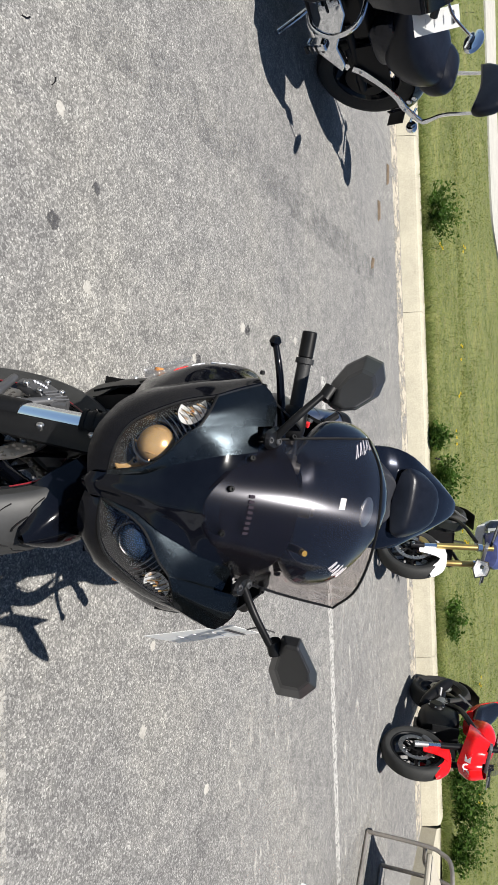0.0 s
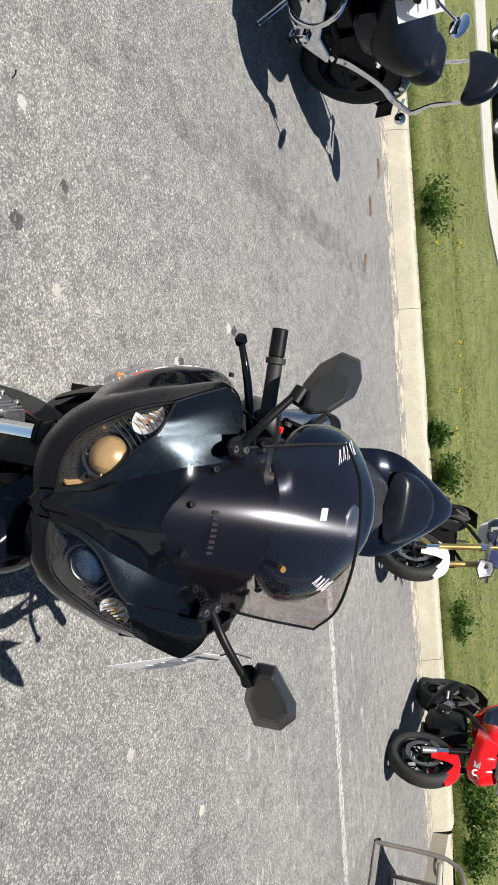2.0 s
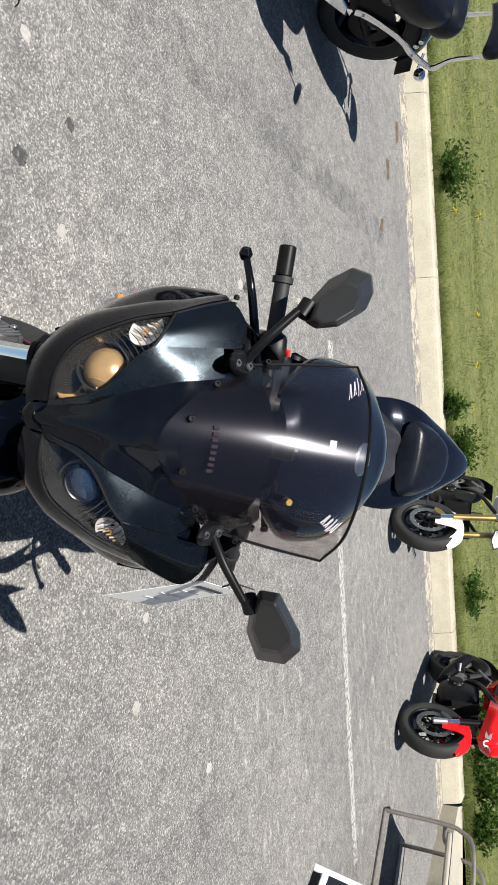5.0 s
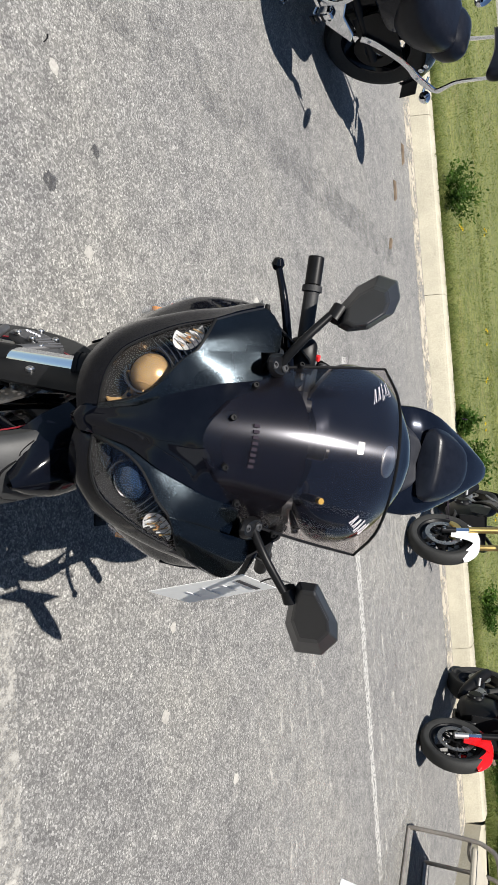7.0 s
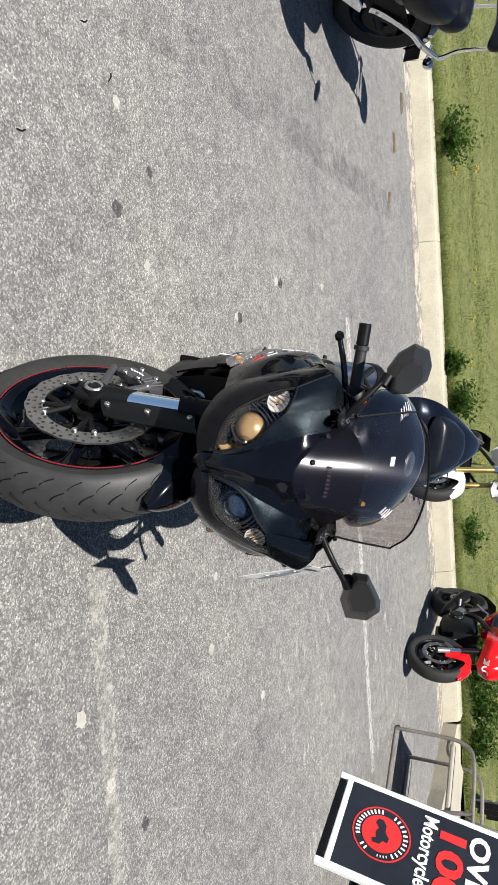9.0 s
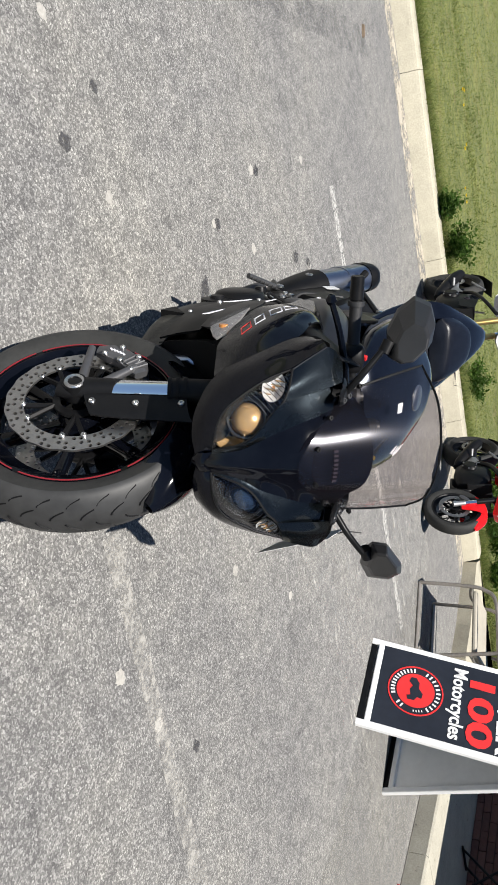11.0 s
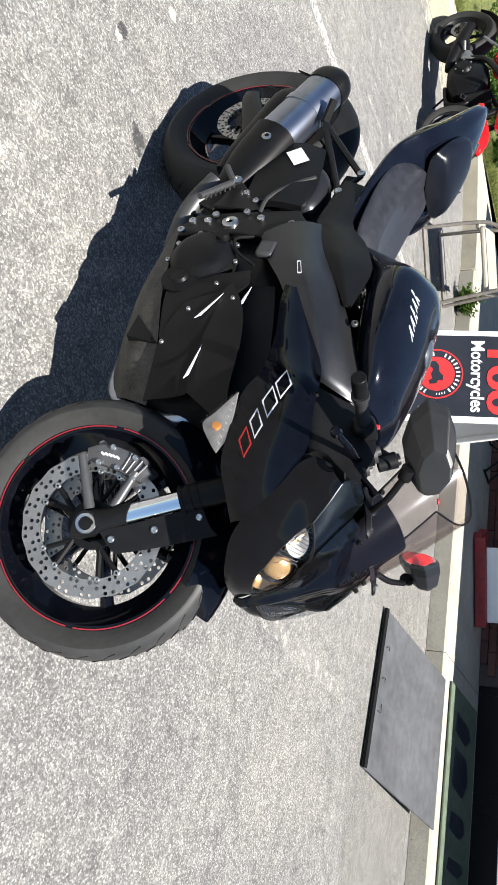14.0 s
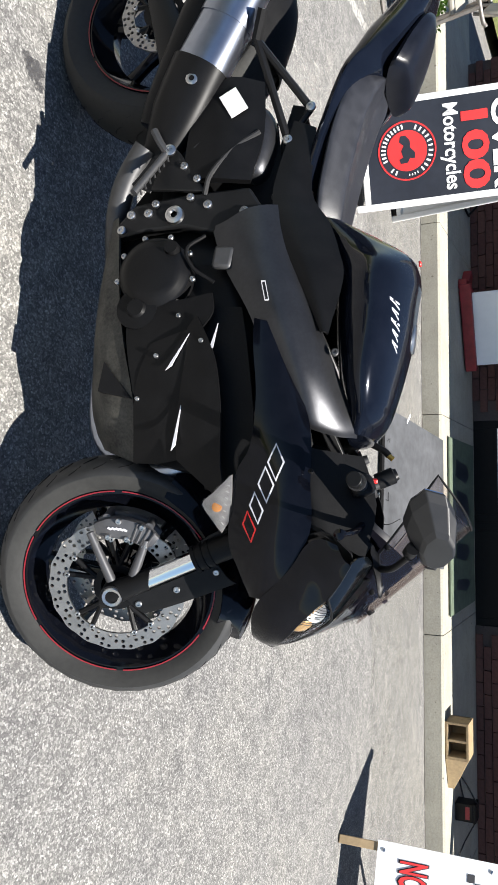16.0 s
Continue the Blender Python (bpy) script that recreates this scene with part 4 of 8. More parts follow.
    for a in (60, 66, 77, 93, 112, 132, 152):
        c, s = math.cos(radians(a)), math.sin(radians(a))
        w = {60: 0.012, 66: 0.046, 77: 0.072, 93: 0.078, 112: 0.078, 132: 0.074, 152: 0.060}[a]
        line = []
        for k in range(-3, 4):
            u = k / 3
            r = 0.304 - 0.052 * abs(u) ** 2.2 - (0.02 if abs(u) == 1 else 0)
            line.append(W0 + Vector((c * r, u * w, s * r)))
        rows.append(line)
    fender = part("front_fender", panel(rows, 0.004, 3, 2), BLACK_DEEP, bike, "gloss black front mudguard with a pointed nose")
    fender.matrix_basis = ST
    # handlebars, levers and yoke
    inv = ST.inverted()
    end_r, lever_r = inv @ Vector((0.474, -0.331, 0.818)), inv @ Vector((0.567, -0.292, 0.793))
    for sgn in (-1, 1):
        side = lambda p: Vector((p.x, -p.y if sgn > 0 else p.y, p.z))
        clamp = W0 + Vector((0, sgn * 0.100, 0)) + FORK * 0.582
        end = side(end_r)
        way = (end - clamp).normalized()
        bar = part("clip_on_bar", tube([clamp, end - way * 0.03], 0.0125, 12, 1), FRAME_BLACK, bike)
        grip = part("grip", tube([clamp + way * 0.085, end - way * 0.052], 0.0130, 16, 2), GRIP, bike, "black rubber handlebar grip")
        flange = part("grip_flange", tube([end - way * 0.060, end - way * 0.050], 0.0172, 16, 1), GRIP, bike)
        weight = part("bar_end_weight", tube([end - way * 0.049, end], 0.0140, 24, 1), BLACK_SATIN, bike, bevel=0.002)
        tip = side(lever_r)
        a = clamp + way * 0.045 + Vector((0.035, 0, 0.0))
        lever = part("brake_lever" if sgn < 0 else "clutch_lever", tube([a, a.lerp(tip, 0.35) + Vector((0.018, 0, 0.014)), a.lerp(tip, 0.72) + Vector((0.012, 0, 0.012)), tip], 0.0085, 10, 5, end=0.0055), BLACK_DEEP, bike)
        knob = part("lever_ball", revolve([(0, -0.011), (0.007, -0.009), (0.011, 0), (0.007, 0.009), (0, 0.011)], 14, centre=tuple(tip)), BLACK_DEEP, bike)
        pod = part("switch_pod", loft([oval(clamp + way * d, FORK, way.cross(FORK), a1, a1 * 0.9, 12, 3.0) for d, a1 in ((0.055, 0.016), (0.066, 0.024), (0.105, 0.024), (0.115, 0.016))], 2), BLACK_SATIN, bike)
        button = part("kill_switch", box((0.009, 0.011, 0.010), Matrix.Translation(clamp + way * 0.085 + FORK * 0.026)), RED_PLAIN if sgn < 0 else BLACK_SATIN, bike, smooth=False, bevel=0.002)
        perch = part("lever_perch", tube([clamp + way * 0.04, a], 0.011, 10, 1), BLACK_SATIN, bike)
        for ob in (bar, grip, flange, weight, lever, knob, pod, button, perch):
            ob.matrix_basis = ST
        cap = part("fork_cap", revolve([(0, 0.016), (0.010, 0.016), (0.011, 0.006), (0.024, 0.006), (0.025, -0.01)], 20, axis="z"), BRACKET_GREY, bike, "dark alloy fork cap")
        cap.matrix_basis = ST @ along(W0 + Vector((0, sgn * 0.100, 0)) + FORK * 0.594, W0 + Vector((0, sgn * 0.100, 0)) + FORK)
        cap.matrix_basis = ST @ Matrix.Translation(W0 + Vector((0, sgn * 0.100, 0)) + FORK * 0.594) @ FORK.to_track_quat("Z", "Y").to_matrix().to_4x4()
    for d, name in ((0.555, "top_yoke"), (0.42, "bottom_yoke")):
        mid = W0 + FORK * d
        ring = prism([(0.035, 0.135), (-0.035, 0.135), (-0.062, 0.04), (-0.062, -0.04), (-0.035, -0.135), (0.035, -0.135), (0.010, -0.05), (0.010, 0.05)], 0.026, Matrix.Translation(mid) @ FORK.to_track_quat("Z", "Y").to_matrix().to_4x4())
        ob = part(name, ring, FRAME_BLACK, bike, bevel=0.003)
        ob.matrix_basis = ST
    part("yellow_choke_knob", tube([(0.362, 0.087, 0.852), (0.372, 0.087, 0.864)], 0.006, 12, 1), BRASS, bike, "small brass-yellow knob")
    part("knob_mount", tube([(.330, .087, .800), (.352, .087, .842), (.364, .087, .855)], 0.008, 10, 3), BLACK_SATIN, bike)


def mirror_point(x, y, z, sgn):
    """A point of the mirror housing, whose face is swept back towards its outer end."""
    x = x + 0.545 + 0.9 * (y + 0.256)
    k = (1.62 - x) / 1.125
    return Vector((x, -sgn * y * k, 1.30 - (1.30 - z) * k))


# edges of the nose on one side, from the tip backwards
LAMP_LOW = [(.770, -.022, .640), (.781, -.053, .650), (.777, -.082, .656), (.768, -.106, .667), (.755, -.123, .683), (.737, -.138, .699), (.719, -.153, .718), (.700, -.164, .737), (.682, -.174, .760)]
LAMP_TOP = [(.770, -.023, .643), (.768, -.031, .671), (.760, -.040, .696), (.751, -.056, .717), (.744, -.078, .733), (.736, -.101, .746), (.724, -.121, .762), (.709, -.147, .767), (.684, -.175, .763)]
NOSE_EDGE = [(.772, -.017, .643), (.764, -.023, .671), (.755, -.029, .695), (.746, -.041, .717), (.737, -.054, .738), (.722, -.064, .757), (.706, -.073, .776), (.691, -.082, .796), (.669, -.089, .814), (.640, -.098, .832)]
NOSE_MID = [(.788, .634), (.782, .664), (.772, .690), (.762, .712), (.752, .733), (.743, .753), (.735, .772), (.729, .790), (.724, .806), (.720, .820)]
CHIN = [(.776, -.010, .612), (.774, -.045, .604), (.764, -.080, .602), (.744, -.108, .605), (.720, -.134, .611), (.691, -.157, .628), (.660, -.176, .662), (.625, -.194, .695), (.585, -.207, .722), (.572, -.213, .751), (.585, -.212, .780)]
SHOULDER = [(.652, -.194, .786), (.618, -.210, .806)]
CREASE = [(.694, -.127, .783), (.668, -.133, .803), (.642, -.139, .823)]


def side_of(pts, sgn):
    return [Vector((x, y if sgn < 0 else -y, z)) for x, y, z in pts]


def build_headlamp(bike, sgn):
    """Swept lamp: clear cover, dark bowl, projector, fine ribs and a bright reflector at its tip."""
    low, top = spline(side_of(LAMP_LOW, sgn), 3), spline(side_of(LAMP_TOP, sgn), 3)
    out = Vector((0.70, sgn * 0.60, 0.35))
    last, rows = len(low) - 1, []
    for i in range(9):
        t = i / 8
        rows.append([low[j].lerp(top[j], t) + out * 0.009 * math.sin(math.pi * t) * math.sin(math.pi * min(1.0, 0.12 + 0.88 * j / last)) for j in range(last + 1)])
    lamp = part("headlamp", shell(rows, 0.002), LENS, bike, "clear swept headlamp cover")
    inward = Vector((-0.085, -sgn * 0.030, 0.004))
    deep = [[p + inward * min(1.0, 5 * min(i, 8 - i) / 8, (j + 0.6) / 4, (last - j + 0.6) / 5) - out * 0.005 for j, p in enumerate(r)] for i, r in enumerate(rows)]
    part("lamp_bowl", shell(deep, 0.002), LAMP_DARK, lamp)
    part("lamp_rim", tube([p + out * 0.0006 for p in low + top[::-1]], 0.0022, 6, 1), BLACK_MATT, lamp)
    eye = Vector((0.738, sgn * 0.083, 0.697))
    aim = along(eye, eye + Vector((1, sgn * 0.30, 0.28)))
    ball = revolve([(0, 0.013), (0.012, 0.011), (0.023, 0.005), (0.030, -0.004), (0.031, -0.010), (0.0, -0.011)], 30, axis="z")
    ball.transform(aim)
    part("projector", ball, BULB_GOLD if sgn < 0 else BLUE_GLASS, lamp, "amber-tinted projector lens" if sgn < 0 else "dark blue projector lens")
    bezel = revolve([(0.033, -0.014), (0.034, 0.003), (0.037, 0.004), (0.040, -0.004), (0.043, -0.022)], 32, axis="z")
    bezel.transform(aim)
    part("projector_bezel", bezel, LAMP_DARK, lamp)
    for k in range(6 if sgn < 0 else 0):
        d = (k - 2.5) * 0.0085
        part("lens_flute", tube([aim @ Vector((d, -0.024 + abs(d) * 0.5, 0.002)), aim @ Vector((d, 0, 0.0125 - abs(d) * 0.22)), aim @ Vector((d, 0.024 - abs(d) * 0.5, 0.002))], 0.0010, 6, 4), BULB_GOLD, lamp)
    bowl = revolve([(0.004, -0.020), (0.014, -0.016), (0.024, -0.004), (0.028, 0.004), (0.030, 0.003)], 26, axis="z")
    bowl.transform(along(Vector((0.748, sgn * 0.050, 0.668)), Vector((1.75, sgn * 0.35, 0.95))))
    part("inner_bowl", bowl, BULB_GOLD if sgn < 0 else LAMP_DARK, lamp)
    # ribs fanned across the tip, and the bright signal reflector behind them
    for k in range(10):
        j = last * (0.60 + 0.036 * k)
        a = low[int(j)].lerp(low[min(last, int(j) + 1)], j % 1)
        b = top[int(j)].lerp(top[min(last, int(j) + 1)], j % 1)
        mid = a.lerp(b, 0.5) - out * 0.004
        part("lamp_rib", tube([a.lerp(b, 0.06) - out * 0.010, mid, a.lerp(b, 0.94) - out * 0.010], 0.0007, 5, 3), BRACKET_GREY, lamp)
    spot = Vector((0.706, sgn * 0.142, 0.735))
    dish = revolve([(0.003, -0.010), (0.009, -0.008), (0.015, -0.002), (0.019, 0.004)], 24, axis="z")
    dish.transform(along(spot, spot + out) @ Matrix.Diagonal((1.65, 1.10, 1, 1)))
    part("signal_reflector", dish, REFLECTOR, lamp, "bright ribbed signal reflector")
    for k in range(7):
        p = spot + Vector((-0.008, sgn * 0.009, 0.010)) * (k - 3) * 0.40 - out * 0.001
        part("reflector_flute", tube([p + Vector((0.008, sgn * 0.003, -0.008)), p + out * 0.001, p - Vector((0.007, sgn * 0.003, -0.008))], 0.0013, 6, 3), REFLECTOR if k % 2 else BULB_GOLD, lamp)
    part("bulb", revolve([(0, 0.004), (0.002, 0.003), (0.003, 0), (0.002, -0.004), (0, -0.004)], 14, axis="z", centre=tuple(spot)), AMBER, lamp)


def build_cowl(bike):
    for sgn in (-1, 1):
        low, top = side_of(LAMP_LOW, sgn), side_of(LAMP_TOP, sgn)
        edge, chin, shoulder, crease = side_of(NOSE_EDGE, sgn), side_of(CHIN, sgn), side_of(SHOULDER, sgn), side_of(CREASE, sgn)
        build_headlamp(bike, sgn)
        # panel under and behind the lamp
        upper = low + shoulder
        mid = [a.lerp(b, 0.5) + Vector((0.004, sgn * 0.006, 0)) for a, b in zip(upper, chin)]
        part("cowl_flank", shell(surface([upper, mid, chin], 4, 3), 0.004), BLACK_DEEP, bike, "gloss black nose fairing below the headlamp")
        # narrow strip between the nose panel and the lamp
        outer = top[:7] + crease
        strip_rows = [[a.lerp(b, t) + Vector((0.0008, 0, 0.0008)) * math.sin(math.pi * t) for a, b in zip(edge, outer)] for t in (0, 0.5, 1)]
        part("cowl_strip", shell(surface(strip_rows, 3, 3), 0.004), COWL_PAINT, bike, "sparkling black metallic strip beside the headlamp")
        # shoulder panel behind the lamp
        front = [top[6], top[7], top[8]]
        rear = [crease[2], Vector((.628, sgn * .176, .8195)), shoulder[1]]
        half = [(front[0] + rear[0]) * 0.5, (front[1] + rear[1]) * 0.5 + Vector((0.001, sgn * 0.001, 0.001)), shoulder[0]]
        tailend = [Vector((.612, sgn * .146, .842)), Vector((.600, sgn * .180, .834)), Vector((.604, sgn * .203, .819))]
        part("cowl_cheek", shell(surface([front, half, rear, tailend], 5, 5), 0.004), COWL_PAINT, bike, "sparkling black metallic nose fairing panel")
        part("shoulder_edge", tube([front[2], shoulder[0], shoulder[1]], 0.0016, 6, 5), SPAR_GREY, bike)
        part("cowl_inner", panel([[(.640, sgn * .14, .815), (.595, sgn * .212, .808)], [(.60, sgn * .13, .74), (.556, sgn * .215, .75)], [(.66, sgn * .10, .63), (.60, sgn * .185, .66)]], 0.003, 3, 3), BLACK_MATT, bike)
        # added panel, its top raised to block sun through a gap in the shadow
        part("cockpit_side", panel([[(.605, sgn * .186, .828), (.50, sgn * .152, .845), (.405, sgn * .135, .815)], [(.572, sgn * .204, .765), (.49, sgn * .205, .748), (.40, sgn * .190, .728)], [(.55, sgn * .200, .725), (.48, sgn * .212, .716), (.39, sgn * .200, .710)]], 0.003, 3, 3), BLACK_MATT, bike)
    # centre panel under the screen, ridged along the middle
    rows = []
    for (x, y, z), (mx, mz) in zip(NOSE_EDGE, NOSE_MID):
        q = (x * 0.5 + mx * 0.5 - 0.003, y * 0.5, z * 0.5 + mz * 0.5 - 0.003)
        rows.append(soft([(x, y, z), q, (mx, 0, mz), (q[0], -q[1], q[2]), (x, -y, z)], 4, 2))
    cols = [spline([r[j] for r in rows], 3) for j in range(len(rows[0]))]
    part("nose_panel", shell([[c[i] for c in cols] for i in range(len(cols[0]))], 0.004), BLACK_DEEP, bike, "deep gloss black centre panel of the nose")
    tip = [[(.776, -.010, .612), (.782, 0, .608), (.776, .010, .612)], [(.782, -.016, .626), (.790, 0, .622), (.782, .016, .626)], [(.772, -.018, .643), (.788, 0, .634), (.772, .018, .643)]]
    part("nose_tip", panel(tip, 0.004, 3, 4), BLACK_DEEP, bike)
    # smoked screen with its rim and screws
    rows = [[(.618, .120, .832), (.692, .070, .824), (.735, 0, .803), (.692, -.070, .824), (.618, -.120, .832)],
            [(.531, .141, .897), (.597, .086, .921), (.625, 0, .927), (.597, -.086, .921), (.531, -.141, .897)],
            [(.440, .158, .960), (.500, .098, 1.010), (.530, 0, 1.030), (.500, -.098, 1.010), (.440, -.158, .960)]]
    pts = surface(rows, 6, 5)
    screen = part("windscreen", shell(pts, 0.003), SCREEN, bike, "smoked plastic double-bubble windscreen")
    inner = []
    for i in range(7):
        row = pts[i][1:-1]
        drop = [0.0 if i < 4 else 0.035 * (i - 3) * (abs(2 * j / (len(row) - 1) - 1)) ** 2 for j in range(len(row))]
        inner.append([p + Vector((-0.010 - d * 0.3, 0, -0.012 - d)) for p, d in zip(row, drop)])
    part("dash_cover", shell(inner, 0.003), DASH_BLACK, bike, "dark dash cover behind the base of the screen")
    edge = [r[0] for r in pts] + pts[-1][1:-1] + [r[-1] for r in pts[::-1]]
    part("screen_edge", tube(edge, 0.0024, 6, 1), BLACK_SATIN, screen)
    for x, y, z in ((.708, .036, .831), (.708, -.036, .831), (.667, .088, .838), (.667, -.088, .838), (.580, .134, .868), (.580, -.134, .868)):
        studs("screen_screw", [(x, y, z)], (0.7, y * 3, 0.6), 0.0052, BLACK_MATT, screen)
    m = Matrix.Translation((0.692, 0, 0.868)) @ Matrix.Rotation(radians(90), 4, "Z") @ Matrix.Rotation(radians(42), 4, "X")
    bm = bmesh.new()
    for k in range(8):
        box((0.0045, 0.0085, 0.0006), Matrix.Translation(((k - 3.5) * 0.0085, 0, 0)), bm)
    lay_on(bm, m, screen, 0.0022)
    part("screen_lettering", bm, PRINT_DIM, screen, smooth=False)
    # dash and inner fairing seen through the screen
    dash = part("instrument_panel", loft([oval((x, 0, z), (0, 1, 0), (0.57, 0, 0.82), a, b, 20, 2.8) for x, z, a, b in ((.600, .780, .05, .02), (.590, .800, .085, .034), (.555, .822, .090, .038), (.545, .828, .075, .030))], 2), BLACK_MATT, bike, "dark instrument cluster behind the screen")
    # ignition barrel, fork crown and small parts seen through the screen
    part("ignition_lock", revolve([(0, .018), (.012, .018), (.014, .012), (.018, .010), (.018, -.03)], 20, axis="z"), FRAME_BLACK, bike, "dark ignition lock").matrix_basis = Matrix.Translation((.425, -.005, .862)) @ Matrix.Rotation(radians(-24), 4, "Y")
    part("paper_label", box((.018, .024, .0008), Matrix.Translation((.302, -.020, .8995)) @ Matrix.Rotation(radians(23), 4, "Y")), PAPER, bike, "small white paper label", smooth=False)
    part("screen_stay", tube([(.60, -.11, .815), (.56, -.06, .835), (.56, .06, .835), (.60, .11, .815)], 0.006, 8, 4), BLACK_SATIN, bike)
    part("dial", revolve([(0, 0.004), (0.040, 0.004), (0.043, 0.0), (0.043, -0.02)], 28, axis="z"), INK, bike).matrix_basis = Matrix.Translation((0.540, -0.03, 0.846)) @ Matrix.Rotation(radians(-50), 4, "Y")
    both_sides("inner_fairing", [[(.70, -.03, .80), (.62, -.115, .822), (.585, -.165, .815)], [(.66, -.03, .76), (.58, -.11, .76), (.56, -.185, .74)], [(.64, -.03, .66), (.55, -.11, .66), (.55, -.19, .64)]], 0.003, BLACK_MATT, bike)
    # mirrors on stalks
    for sgn in (-1, 1):
        base = Vector((0.640, sgn * 0.118, 0.836))
        plate = part("mirror_bracket", loft([oval(base + Vector((-0.045, sgn * 0.012, 0.006)), (1, sgn * -0.3, 0.1), (0, 1, 0.3), 0.020, 0.016, 14), oval(base + Vector((-0.012, sgn * 0.006, 0.012)), (1, 0, 0.1), (0, 1, 0), 0.046, 0.018, 14), oval(base + Vector((-0.010, sgn * 0.006, 0.020)), (1, 0, 0.1), (0, 1, 0), 0.040, 0.013, 14)], 2), BLACK_SATIN, bike)
        for dx in (0.004, -0.034):
            studs("bracket_bolt", [base + Vector((dx + 0.012, sgn * 0.004, 0.021))], (0.4, sgn * 0.2, 1), 0.0065, BRACKET_GREY, plate)
        hinge = Vector((0.598, sgn * 0.212, 0.908))
        stalk = part("mirror_stalk", tube([base + Vector((-0.02, sgn * 0.006, 0.012)), base.lerp(hinge, 0.5) + Vector((0, 0, 0.006)), hinge], 0.0072, 12, 4, end=0.0062), BLACK_SATIN, bike)
        part("mirror_joint", tube([hinge - Vector((0.008, -sgn * -0.006, -0.002)), hinge + Vector((-0.016, sgn * 0.016, 0.009))], 0.0125, 16, 1), BLACK_SATIN, stalk)
        face = [(-.209, .903), (-.216, .938), (-.244, .975), (-.269, .981), (-.294, .972), (-.302, .940), (-.281, .906), (-.250, .884), (-.216, .884)] if sgn < 0 else [(-.211, .893), (-.207, .926), (-.262, .970), (-.290, .975), (-.321, .953), (-.329, .906), (-.288, .881), (-.236, .882)]
        c = Vector((0, -.256, .934)) if sgn < 0 else Vector((0, -.268, .926))
        rings = []
        for x, k, dy, dz in ((-0.024, 0.90, 0, 0), (-0.018, 1.0, 0, 0), (0.0, 0.99, 0.001, -0.001), (0.034, 0.74, 0.004, -0.003), (0.041, 0.62, 0.004, -0.003)):
            rings.append([mirror_point(x, (y - c.y) * k + c.y + dy, (z - c.z) * k + c.z + dz, sgn) for y, z in face])
        part("mirror_housing", loft(rings, 1), MIRROR_BLACK, stalk, "satin black faceted mirror housing", smooth=False, bevel=0.003)
        glass = [mirror_point(-0.025, (y - c.y) * 0.86 + c.y, (z - c.z) * 0.86 + c.z, sgn) for y, z in face]
        bm = loft([glass, [p - Vector((0.002, 0, 0)) for p in glass]], 1)
        part("mirror_glass", bm, CHROME, stalk)


